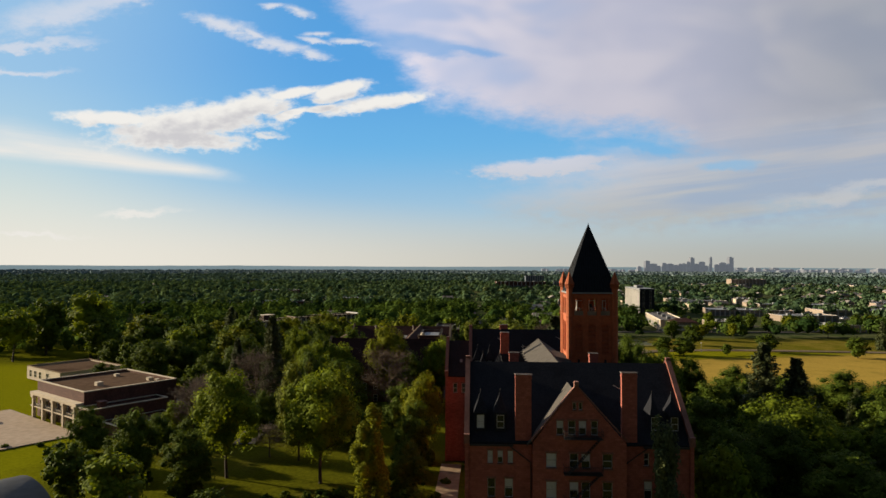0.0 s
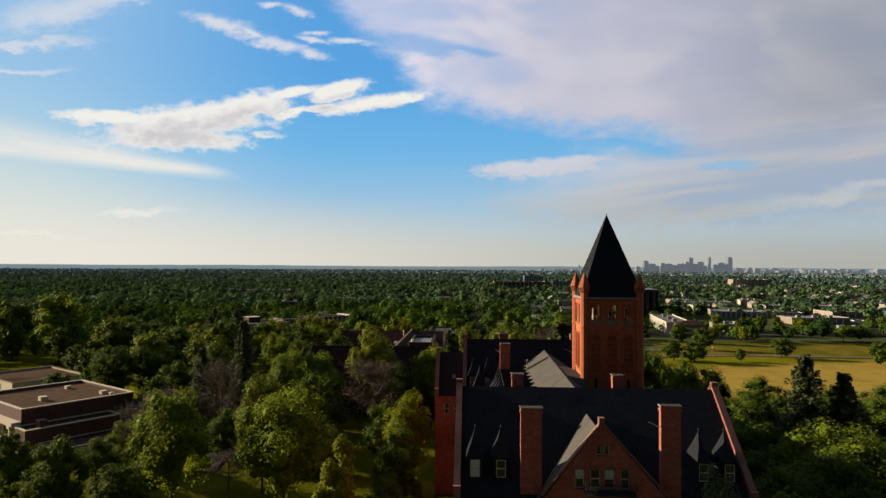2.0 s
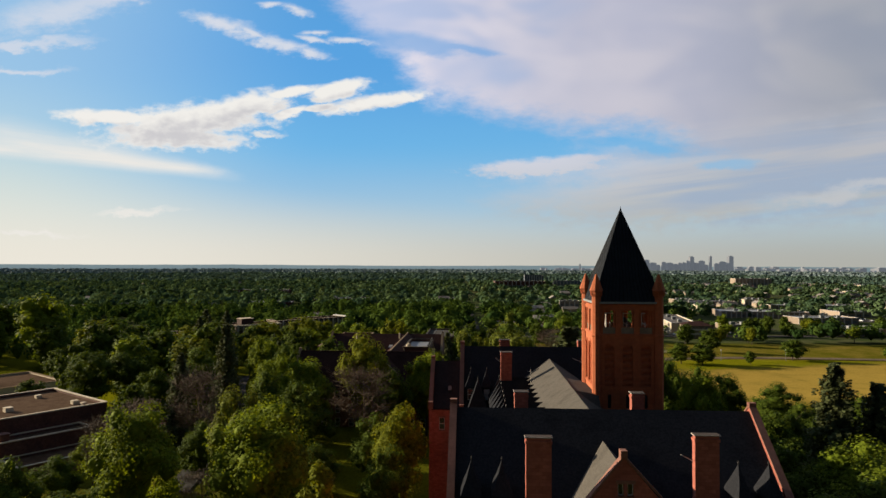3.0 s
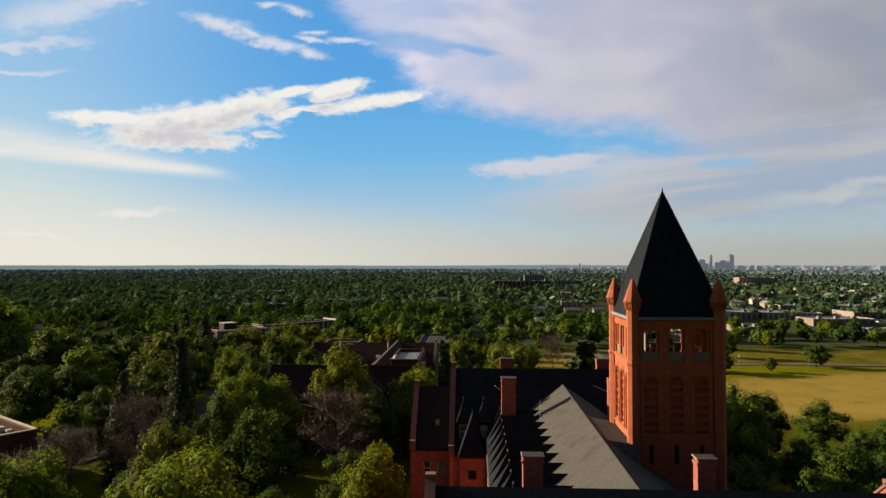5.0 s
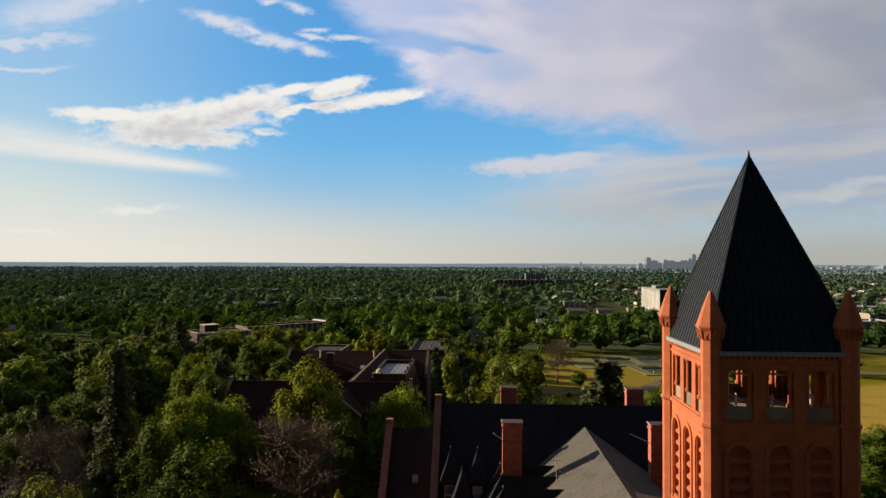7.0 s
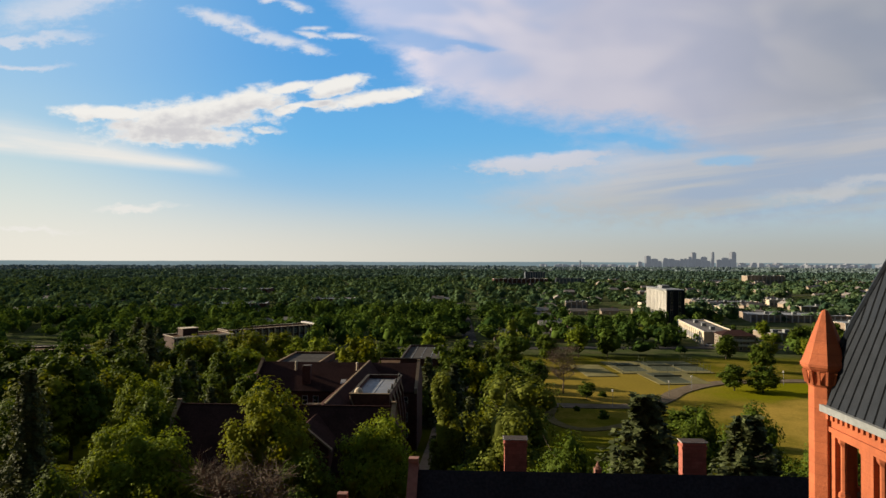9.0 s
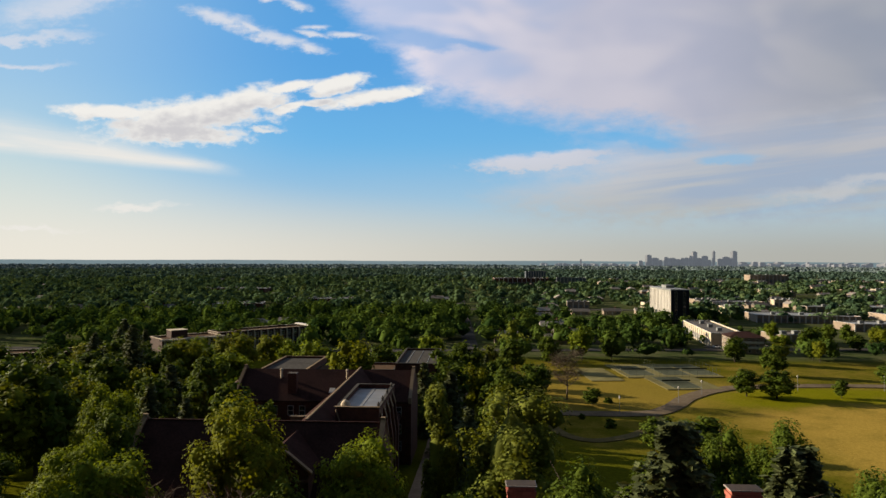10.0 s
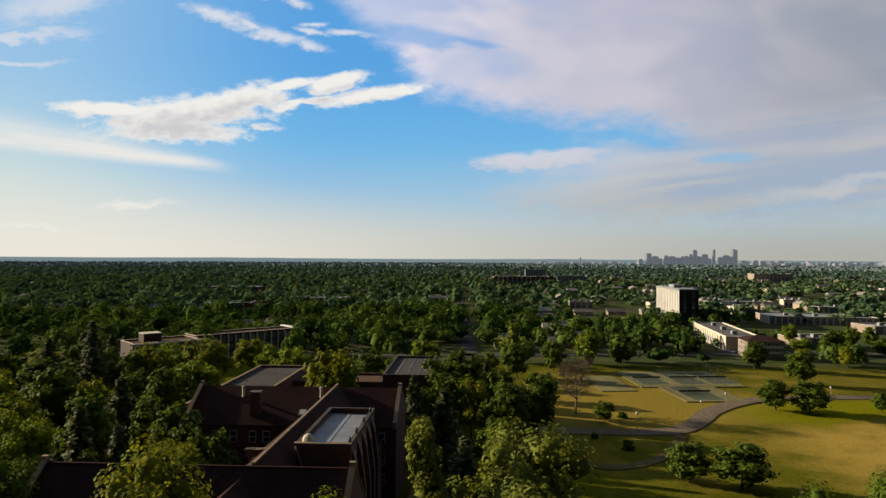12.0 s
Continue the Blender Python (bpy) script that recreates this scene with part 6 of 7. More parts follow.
GROVE = [
    ("green", -108, 362, 14, 6), ("bright", -98, 356, 15, 7), ("green2", -86, 366, 14, 6), ("yellow", -74, 372, 15, 7), ("bright", -64, 362, 14, 6), ("green", -118, 352, 15, 6), ("spruce2", -124, 366, 18, 5), ("spruce2", -130, 358, 19, 5),
    ("bright", -45, 127, 24, 7.5), ("bright2", -26, 125, 25.5, 8.5), ("column", -13.8, 108, 21.5, 4.8), ("yellow", -8, 141, 21.5, 5.6), ("bright2", 63, 128, 20, 9.5),
    ("bright", -178, 300, 31, 13), ("green", -208, 312, 29, 12), ("green2", -77, 133, 15, 4.8), ("green", -62, 123, 17, 5.2), ("green2", -48.5, 117, 14.5, 5.2), ("bright", -67, 153, 12.5, 3.8), 
    ("bright", -101, 229, 22, 8), ("yellow", -82, 231, 22, 8.5), ("cedar", -78, 215, 17, 4), ("cedar", 27.6, 84.6, 24.5, 3.2), ("bare", -19.5, 175, 22, 8),
    ("bare", -54, 170, 21.5, 6.5), ("bright", -57.5, 225, 23, 6.5), ("bright", 49, 164, 24, 6), ("spruce", 69.5, 154, 28.3, 8.5), ("spruce", 76, 152.5, 25, 7.5),
    ("green", -30, 163, 21, 7.5), ("yellow", -22, 192, 27.4, 8), ("bright", -35, 186, 22.5, 7.5), ("bright2", -7, 192, 24, 6.5),
    ("silver", 12.4, 205, 29, 10.2), ("column2", 2.2, 208, 26.5, 4.6), ("spruce", 23.8, 166.5, 33.5, 10.5), ("spruce", 34.5, 168, 31, 10), ("green", 42, 170, 26, 5),
    ("green2", 98.5, 335, 9.8, 5.8), ("green", 107, 332, 10.0, 6.8), ("green", -79, 236, 27, 9), ("yellow", -27, 292, 23, 8), ("green2", -61, 248, 22, 7),
    ("spruce2", -71, 276, 19, 6.5), ("green2", -64, 284, 20.5, 7), ("spruce", -110, 330, 23.5, 8), ("spruce", -121, 326, 21, 7), ("yellow", -36, 225, 19.5, 6), ("bright", -31.5, 222, 18.5, 4), ("green", -49, 226, 17, 6), ("spruce2", -5.5, 277, 20, 5), ("green2", -70, 206, 22, 7.5), ("green", -77, 196, 18, 6), ("green2", -90, 248, 22, 9), ("green", -113, 252, 21, 9), ("green2", -130, 254, 20, 8), ("green2", -41, 238, 22.5, 6), ("green", -33, 234, 19.5, 4.5), ("bare", 37.5, 326, 16, 7), ("green", 44, 318, 6, 3.5), ("spruce2", 2, 257, 21.5, 6), ("spruce2", 6, 240, 17, 5),
    ("yellow", -74, 330, 20.5, 9), ("green", -72, 306, 17, 8), ("green", 50, 265, 9.8, 5), ("green2", 59, 262, 10.8, 6.5), ("green2", 83, 207, 14, 6.5), ("green", 92, 196, 13, 6),
    ("spruce2", -58, 240, 21, 5), ("spruce2", -47, 232, 20, 4.5), ("green", -45, 205, 23, 7), ("bright2", -46, 196, 22, 6),
    ("green", -128, 262, 26, 10), ("bright", -64, 300, 18, 8),
    ("green2", 17, 290, 17, 8), ("green", 0, 285, 20, 7),
    ("column2", 15, 210, 24, 5), ("green", -15, 186, 20, 6),
    # Trees at (-143, 385), (-137, 376) and (-14, 154) are added to shade walls.
    ("green2", -24, 151, 12, 5), ("green2", 4, 322, 20, 8), ("green", -2, 306, 20, 7), ("green", 24, 303, 16, 6), ("spruce", -143, 385, 20, 8), ("green", -137, 376, 17, 7), ("green2", -8.5, 130, 17.5, 4.6), ("green", -8.5, 119, 13, 4.2), ("green", -14, 154, 17, 5), ("silver", -34, 139, 26, 5.6), ("bare", -41, 141, 10, 4.5), ("green", -48, 158, 14, 5), ("green2", -34, 152, 13, 4.5), ("green", -98, 335, 17, 8), ("green2", -86, 342, 16, 7), ("bare", -62, 150, 17, 6), ("bare", -68, 172, 15, 6),
    ("spruce", -56, 190, 31, 6.5), ("spruce2", -62.8, 180, 25, 5), ("green", -98, 222, 21, 8), ("green2", -104, 212, 20, 8), ("green2", -66, 141, 12, 4.5), ("green", -58, 146, 13, 5), ("green2", -54, 134, 10, 4),
    ("green", -40, 172, 22, 6), ("column", -10.5, 158, 17, 2.2), 
    ("green", 46, 112, 18, 7), ("green2", 56, 118, 18, 7.5), ("green", 62, 106, 16, 7.5), ("green2", 48, 130, 19, 7), ("green", 60, 134, 18, 7),
    ("green", 84, 132, 17, 7.5), ("green2", 92, 146, 20, 7.5), ("green", 100, 136, 20, 8), ("green2", 122, 172, 17, 8), ("green", 88, 178, 17, 7), ("green2", 104, 186, 16, 8), ("green", 128, 150, 20, 8), ("green2", 76, 170, 17, 6.5), ("green", 80, 158, 15, 6), ("green2", 56, 150, 19, 6.5),
    ("green", 66, 164, 16, 5), ("green", 42, 146, 19, 6), ("green2", 40, 158, 20, 5), ("green", 60, 84, 17, 7), ("green", 74, 92, 20, 8),
    ("green2", 90, 108, 20, 8), ("green", 64, 176, 14, 5), ("green", 76, 178, 15, 5.5), ("green2", 54, 182, 18, 6), ("green", 18, 181, 24, 6.5), ("green2", 48, 180, 24, 5.5), ("green", 40, 199, 23.5, 5.5), ("green2", 50, 203, 23.5, 6), ("green2", 28, 187, 22, 6), ("green", 57, 189, 21, 6), ("green2", 66, 197, 18, 6),
    ("green", 108, 120, 20, 8), ("green2", 112, 152, 19, 7.5), ("spruce2", 98, 168, 15, 4), ("green2", 129, 334, 6.5, 3), ("green", 190, 330, 11, 6),
    ("green2", 154.5, 349, 10.4, 6.6), ("green2", 126, 376, 13, 6),
    ("spruce2", 221, 362, 16, 5), ("green2", 236, 372, 14, 8), ("green", 124, 410, 12, 6),
    ("green", 70, 414, 14, 6), ("bright", 56, 410, 15, 7), ("green", 40, 400, 13, 6), ("green2", 24, 382, 14, 7), ("silver", 12, 366, 13, 6),
    ("green2", 2, 340, 14, 6), ("bright", -10, 372, 15, 7), ("green", -26, 346, 16, 7), ("bright", -48, 332, 17, 8), ("green", -95, 290, 19, 8),
    ("green2", -110, 306, 18, 9), ("yellow", -92, 330, 18, 8), ("green", -120, 340, 18, 9), ("green", -140, 300, 21, 9), ("green2", -168, 290, 22, 10),
    ("bright", -92, 262, 21, 8), ("green2", -112, 270, 21, 9), ("yellow", -140, 276, 23, 9), ("bright", -205, 285, 24, 10),
    ("green", -34, 260, 5, 3), ("green2", -10, 272, 17, 6), ("yellow", -82, 255, 18, 6),
    
]
for row in GROVE:
    plant(*row)
# street trees along the boulevard below the park
random.seed(17)
for i in range(46):
    x, y = random.uniform(95, 340), random.uniform(448, 480) if i % 3 else random.uniform(402, 424)
    if 0.32 < (x - 7) / (y - 133) < 0.47 or (y < 430 and i % 2):
        continue
    plant(random.choice(("green", "green2", "bright", "yellow")), x, y, random.uniform(8, 13), random.uniform(4, 6.5))

# lesser trees that close the canopy between them
random.seed(31)
CLEAR = [(-60, -26, 100, 138), (-30, -6, 92, 120), (-140, -66, 92, 150), (-180, -118, 142, 232), (-52, -28, 138, 150), (20, 62, 268, 330), (14, 62, 215, 268), (-146, -88, 222, 258), (-108, -64, 184, 226), (-4, 36, 82, 162), (-52, 2, 200, 336), (-130, -76, 140, 204), (-12, 0, 60, 170), (36, 260, 190, 440), (-90, -52, 84, 108), (-140, -96, 125, 142), (-180, -100, 225, 262), (-150, -60, 372, 440)]
stand = [(r[1], r[2]) for r in GROVE]
for i in range(1600):
    x, y = random.uniform(-150, 80), random.uniform(92, 345)
    if any(a < x < b and c < y < d for a, b, c, d in CLEAR) or x < -0.95 * y:
        continue
    if min(math.hypot(x - a, y - b) for a, b in stand) < 10.5 or len(stand) > len(GROVE) + 62:
        continue
    drive = min(math.hypot(x - a, y - b) for a, b in ((-50, 150), (-53, 171), (-56, 192), (-60, 207), (-64, 222), (-70, 237), (-76, 252), (-81, 268), (-40, 174), (-30, 172), (-3, 250)))
    if drive < 7:
        continue
    stand.append((x, y))
    key = random.choice(("green", "green2", "green", "green2", "bright", "yellow", "spruce2"))
    if key + "_far" in MODELS:
        key += "_far"
    plant(key, x, y, level(x, y) + random.uniform(9, 16), random.uniform(4, 6.5) if "spruce" not in key else 3.5)

for tree, h, rad, used in MODELS.values():
    if not used:
        for ob in (*tree.children_recursive, tree):
            bpy.data.objects.remove(ob)

# ---- shrubs along the walks ----
pts, nor, core = crown("full", 520)
shrub_me = leaf_mesh("shrub", (pts - np.array([0, 0, 0.28])) * np.array([1.3, 1.3, 2.4]), nor, 0.2 * (0.6 + 0.8 * rng.random(len(pts))), LEAF2, (core - np.array([0, 0, 0.28])) * np.array([1.3, 1.3, 2.4]))
random.seed(11)
under = []
while len(under) < 14:
    x, y = random.uniform(-78, -6), random.uniform(96, 141)
    if not (-56 < x < -16 and 118 < y < 140) and not (x < -52 and y < 118) and all(math.hypot(x - a, y - b) > 3.5 for a, b in under):
        under.append((x, y))
for x, y in [(-96, 146), (-103, 144), (-88, 150), (-124, 166), (-131, 172), (-110, 137), (-118, 132), (-90, 140), (-5, 96), (-3.5, 118), (-2, 126), (-12, 120),
             (-12, 220), (2, 226), (38, 300), (50, 322), (28, 306), (44, 290), (20, 270), (8, 262), (36, 130), (37, 112), (35, 96), (-22, 140), (-36, 154), (-30.5, 117.5), (-26.5, 117), (-28, 114), (-20.5, 116), (-33, 114.5), (-77, 132), (-75, 134), (-79, 133.5), (-62, 122), (-60, 124), (-64, 124), (-49, 116), (-47, 118), (-51, 118)] + under:
    ob = new("shrub", shrub_me)
    k = random.uniform(0.7, 1.5) if (x, y) not in under else random.uniform(1.2, 2.4)
    ob.matrix_world = Matrix.LocRotScale((x, y, level(x, y)), Euler((0, 0, random.random() * 6)), (k, k, k * random.uniform(0.7, 1.1)))
    tagged(ob, "low dark green garden shrub", "shrub", "shrubs")

# ---- the wooded suburb ----


def open_ground(x, y):
    """Where no far tree stands: the park, the streets, the commercial lots and the campus."""
    if y < 300 or y < 412 and -150 < x < 260:
        return True
    if abs(x - (10 - 0.022 * (y - 400))) < 5.5 and y < 2400:
        return True
    if min(abs(y - c - 0.012 * (x + 100)) for c in (438, 703, 986, 1309)) < 8:
        return True
    if 110 < x < 470 and 440 < y < 700 and noise.noise((x * 0.014, y * 0.020, 4.0)) > 0.34:
        return True
    if 60 < x < 1100 and 560 < y < 1700 and noise.noise((x * 0.014, y * 0.010, 7.0)) > 0.18:
        return True
    if 225 < x < 330 and 480 < y < 600:
        return True
    if noise.noise((x * 0.012, y * 0.012, 2.0)) > (0.30 if x > 0 else 0.44):
        return True
    return False


def woods(name, r0, r1, area, leaves, size, tall, wide, wedge=47, label="dense canopy of suburban trees", mat=None):
    """Far trees as one body of leaf sprays: each tree a rough dome of a few dozen."""
    total = int(0.5 * 2 * radians(wedge) * (r1 * r1 - r0 * r0) / area)
    ang = radians(wedge) * (2 * rng.random(total) - 1)
    rad = np.sqrt(r0 * r0 + rng.random(total) * (r1 * r1 - r0 * r0))
    xs, ys = rad * np.sin(ang), rad * np.cos(ang)
    ok = np.array([not open_ground(x, y) for x, y in zip(xs, ys)])
    xs, ys = xs[ok], ys[ok]
    n = len(xs)
    h = tall * (0.5 + 0.7 * rng.random(n) ** 1.5)
    w = wide * (0.5 + 0.9 * rng.random(n) ** 1.5)
    slim = rng.random(n) < 0.06
    h = np.where((xs > 0.05 * ys) & (ys > 450), h * 0.8, h)
    street = (ys < 545) & (xs - 7 > 0.33 * (ys - 133)) & (xs - 7 < 0.46 * (ys - 133))
    h, w = np.where(street, h * 0.42, h), np.where(street, w * 0.6, w)
    h, w = np.where(slim, h * 1.2, h), np.where(slim, w * 0.55, w)
    d = unit(rng.normal(size=(n, leaves, 3)))
    d[:, :, 2] = np.abs(d[:, :, 2]) * 1.3 - 0.4
    lobe = unit(rng.normal(size=(n, 7, 3)))
    lobe[:, :, 2] = np.abs(lobe[:, :, 2]) * 1.3 - 0.45
    which = rng.integers(0, 7, (n, leaves))
    mid = 0.56 * np.take_along_axis(lobe, which[:, :, None].repeat(3, 2), 1)
    p = (mid + d * (0.40 + 0.14 * rng.random((n, leaves, 1)))) * np.stack([w, w, h * 0.5], 1)[:, None, :]
    d = unit(d + 0.7 * mid)
    z0 = np.array([level(0, y) for y in ys])
    heart = inner(np.stack([xs, ys, z0 + h * 0.5], 1), np.stack([0.54 * w, 0.54 * w, h * 0.28], 1))
    p[:, :, 2] += (h * 0.52)[:, None]
    p[:, :, 0] += xs[:, None]
    p[:, :, 1] += ys[:, None]
    p[:, :, 2] += z0[:, None]
    nor = unit(d + 0.2 * rng.normal(size=d.shape) + np.array([0, 0, 0.15]))
    s = size * (0.6 + 0.8 * rng.random(n * leaves))
    me = leaf_mesh(name, p.reshape(-1, 3), nor.reshape(-1, 3), s, mat or FAR, heart)
    patch = np.array([0.5 + 0.5 * noise.noise((x * 0.02, y * 0.02, 12.0)) for x, y in zip(xs, ys)])
    tone = np.clip(0.45 * patch + 0.62 * rng.random(n) ** 1.2, 0, 1)
    data = me.attributes.new("tone", "FLOAT", "FACE").data
    data.foreach_set("value", np.concatenate([tone.repeat(leaves), tone.repeat(len(BALL_F))]).astype(np.float32))
    ob = new(name, me)
    return tagged(ob, label, "trees", kind="stuff")


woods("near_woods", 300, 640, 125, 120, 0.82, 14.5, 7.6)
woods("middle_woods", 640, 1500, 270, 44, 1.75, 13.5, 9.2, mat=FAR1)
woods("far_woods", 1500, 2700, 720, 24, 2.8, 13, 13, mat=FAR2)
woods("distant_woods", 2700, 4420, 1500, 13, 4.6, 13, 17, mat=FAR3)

# ---- houses ----
def house_model(w, d, ze, zr, hip):
    h = thing("house", (0, 0, 0), 0, "small suburban house with shingle roof among trees", "house", group="suburban houses")
    part("wall", boxes((-w / 2, w / 2, -d / 2, d / 2, 0, ze)), TAN, h)
    e = 0.6
    k = w * 0.28 if hip else 0.0
    part("roof", hull([(sx * (w / 2 + e), sy * (d / 2 + e), ze - 0.1) for sx in (-1, 1) for sy in (-1, 1)] + [(-w / 2 - e + k, 0, zr), (w / 2 + e - k, 0, zr)]), ROOFING, h)
    windows_on(h, facing("-y", -d / 2), [-w * 0.3, w * 0.3], [0.9], 1.6, 1.4)
    part("door", boxes((-0.5, 0.5, -d / 2 - 0.06, -d / 2, 0, 2.1)), FRAME, h)
    part("chimney", boxes((w * 0.2, w * 0.2 + 0.8, 0.4, 1.2, ze, zr + 0.9)), DARKBRICK, h)
    return h


random.seed(21)
models = [house_model(14, 8.5, 3.0, 5.2, False), house_model(16, 9.5, 3.2, 5.6, True), house_model(12, 9, 4.8, 7.4, False)]
spots = []
for i in range(9000):
    y = random.uniform(445, 1450)
    x = random.uniform(-0.75 * y, 0.85 * y) if len(spots) % 2 else random.uniform(0.06 * y, 0.85 * y)
    if i % 5 < 3 and noise.noise((x * 0.012, y * 0.012, 2.0)) < 0.2:
        continue
    if abs(x) < 16 or (110 < x < 470 and y < 640) or (-180 < x < -60 and y < 450):
        continue
    if all((x - a) ** 2 + (y - b) ** 2 > 22 ** 2 for a, b in spots):
        spots.append((x, y))
    if len(spots) >= 290:
        break
for i, (x, y) in enumerate(spots):
    m = models[i % 3]
    mat = Matrix.LocRotScale((x, y, level(x, y)), Euler((0, 0, radians(random.choice((0, 90, 180, 12))))), None)
    if i < 3:
        m.matrix_basis = mat
    else:
        copy_thing(m, mat)

# ---- town buildings beyond the park ----
slab_tower = thing("apartment_tower", (148, 584, 0), 0, "white ten-storey apartment tower with dark end wall", "building")
SW, SD, SH = 12.2, 56.0, 23.5
part("wall", boxes((0, SW, 0.3, SD, 0, SH)), WHITE, slab_tower)
# The end wall faces away from the sun; its shade is in the colour.
part("end_wall", boxes((-0.3, SW + 0.3, 0, 0.3, 0, SH + 0.4)), BLOCKDARK, slab_tower, "end wall darkened as the shaded side")
part("roof_edge", boxes((-0.5, SW + 0.5, 0.3, SD + 0.5, SH, SH + 1.1)), FASCIA, slab_tower)
part("penthouse", boxes((3, 9, 24, 36, SH + 1.1, SH + 3.2)), FASCIA, slab_tower)
for i in range(9):
    for x in (2.2, 8.0):
        win = part("window", boxes((x, x + 2.0, -0.08, 0, 1.4 + i * 2.5, 3.0 + i * 2.5)), FASCIA, slab_tower)
        part("pane", boxes((x + 0.15, x + 1.85, -0.11, -0.085, 1.55 + i * 2.5, 2.85 + i * 2.5)), GLASS, win)
    for j in range(14):
        y = 2.2 + j * 3.85
        win = part("window", boxes((-0.08, 0, y, y + 2.2, 1.4 + i * 2.5, 2.9 + i * 2.5)), WHITE, slab_tower)
        part("pane", boxes((-0.11, -0.085, y + 0.2, y + 2.0, 1.6 + i * 2.5, 2.7 + i * 2.5)), BLIND, win)
for j in range(15):
    part("fin", boxes((-0.6, 0, 1.0 + j * 3.85, 1.4 + j * 3.85, 0, SH)), WHITE, slab_tower)


def shop(x, y, turn, w, d, h, mat, roof, label, bays=0):
    b = thing("commercial_building", (x, y, 0), turn, label, "building", group="commercial buildings")
    flat_block(b, 0, w, 0, d, 0, h, mat, roof=roof, coping=WHITE)
    for i in range(bays):
        u = (i + 0.5) * w / bays
        part("pier", boxes((u - w / bays / 2, u - w / bays / 2 + 0.8, -0.35, 0, 0, h - 0.6)), WHITE, b)
        part("window", boxes((u - w / bays * 0.28, u + w / bays * 0.28, -0.12, -0.02, 1.0, h * 0.55)), GREYROOF, b)
    for i in range(3):
        part("roof_unit", boxes((w * (0.2 + 0.28 * i), w * (0.2 + 0.28 * i) + 3, d * 0.4, d * 0.4 + 2.4, h - 0.6, h + 1.3)), FASCIA, b)
    return b


shop(139, 531, -96.7, 74, 17, 7.6, CREAM, ROOFING, "long cream flat-roofed school building with tall piers", 14)
shop(172, 470, 10, 26, 18, 5.5, TAN, ROOFING, "tan flat-roofed commercial building", 5)
shop(214, 600, -8, 70, 34, 5.5, TAN, FASCIA, "tan flat-roofed commercial building with pale coping", 17)
shop(250, 540, 4, 46, 22, 5.0, TAN, FASCIA, "tan flat-roofed commercial building on the lot", 8)
shop(318, 610, 2, 80, 30, 5.0, TAN, GREYROOF, "long low flat-roofed commercial building", 12)
shop(236, 452, 8, 40, 20, 5.0, TAN, GREYROOF, "tan flat-roofed commercial building beside the boulevard", 9)
shop(286, 424, 12, 58, 26, 10.5, TAN, WHITE, "three-storey tan apartment block with pale roof", 9)
shop(306, 440, 12, 16, 14, 13.5, WHITE, FASCIA, "pale stair tower block beside apartments", 3)
shop(390, 500, 5, 60, 24, 5.0, TAN, FASCIA, "tan flat-roofed commercial building beyond the lot", 9)
shop(300, 700, -4, 90, 30, 5.0, TAN, FASCIA, "long tan flat-roofed warehouse", 12)
shop(430, 720, 6, 70, 30, 5.5, TAN, FASCIA, "long tan flat-roofed warehouse", 10)
shop(230, 760, 0, 60, 24, 5.0, TAN, GREYROOF, "tan flat-roofed commercial building among trees", 8)
shop(40, 1180, 4, 90, 26, 15, DARKBRICK, WHITE, "red brick mid-rise block among trees", 12)
shop(150, 1250, -6, 50, 24, 14, OFFICE, GREYROOF, "haze-tinted blue-grey glass office block among trees", 8)
shop(110, 1420, 0, 40, 24, 22, OFFICE, GREYROOF, "haze-tinted blue-grey glass office block among trees", 8)
shop(520, 1350, 0, 70, 26, 18, TAN, WHITE, "tan mid-rise block among trees", 10)
shop(-330, 900, 0, 80, 26, 9, DARKBRICK, FASCIA, "low brick school building", 10)
shop(-230, 640, 10, 60, 22, 8, DARKBRICK, FASCIA, "low brick school building", 9)
shop(-180, 720, 4, 70, 22, 8, DARKBRICK, FASCIA, "low brick school building", 9)

random.seed(44)
lots_taken = []
for i in range(4000):
    y = random.uniform(540, 1500)
    x = random.uniform(0.12, 0.72) * y
    if len(lots_taken) < 20 and open_ground(x, y) and open_ground(x + 30, y + 8) and not (120 < x < 480 and y < 660) and all(math.hypot(x - a, y - b) > 62 for a, b in lots_taken) and all(math.hypot(x + 15 - a, y + 8 - b) > 30 for a, b in spots):
        lots_taken.append((x, y))
        shop(x, y, random.uniform(-8, 8), random.uniform(14, 30), random.uniform(12, 18), random.uniform(5.0, 7.5), random.choice((TAN, TAN, CREAM)), random.choice((WHITE, FASCIA, WHITE, ROOFING)), "pale flat-roofed commercial building among trees", random.choice((4, 5, 6)))

flats = thing("apartment_house", (132, 436, 0), -6, "tan three-storey apartment house with brown hipped roof", "house")
part("wall", boxes((0, 16, 0, 15, 0, 8.0)), TAN, flats)
part("roof", hull([(-0.8, -0.8, 8.0), (16.8, -0.8, 8.0), (16.8, 15.8, 8.0), (-0.8, 15.8, 8.0), (5, 7.5, 10.2), (11, 7.5, 10.2)]), BROWNROOF, flats)
windows_on(flats, facing("-y", 0), [2, 5.5, 9, 12.5], [0.8, 3.3, 5.8], 1.5, 1.5)
windows_on(flats, facing("-x", 0), [2.5, 6, 9.5, 13], [0.8, 3.3, 5.8], 1.5, 1.5)
for z in (2.9, 5.4):
    part("balcony", boxes((1, 15, -1.2, -0.05, z - 0.15, z), (1, 15, -1.2, -1.1, z, z + 0.9)), FRAME, flats)

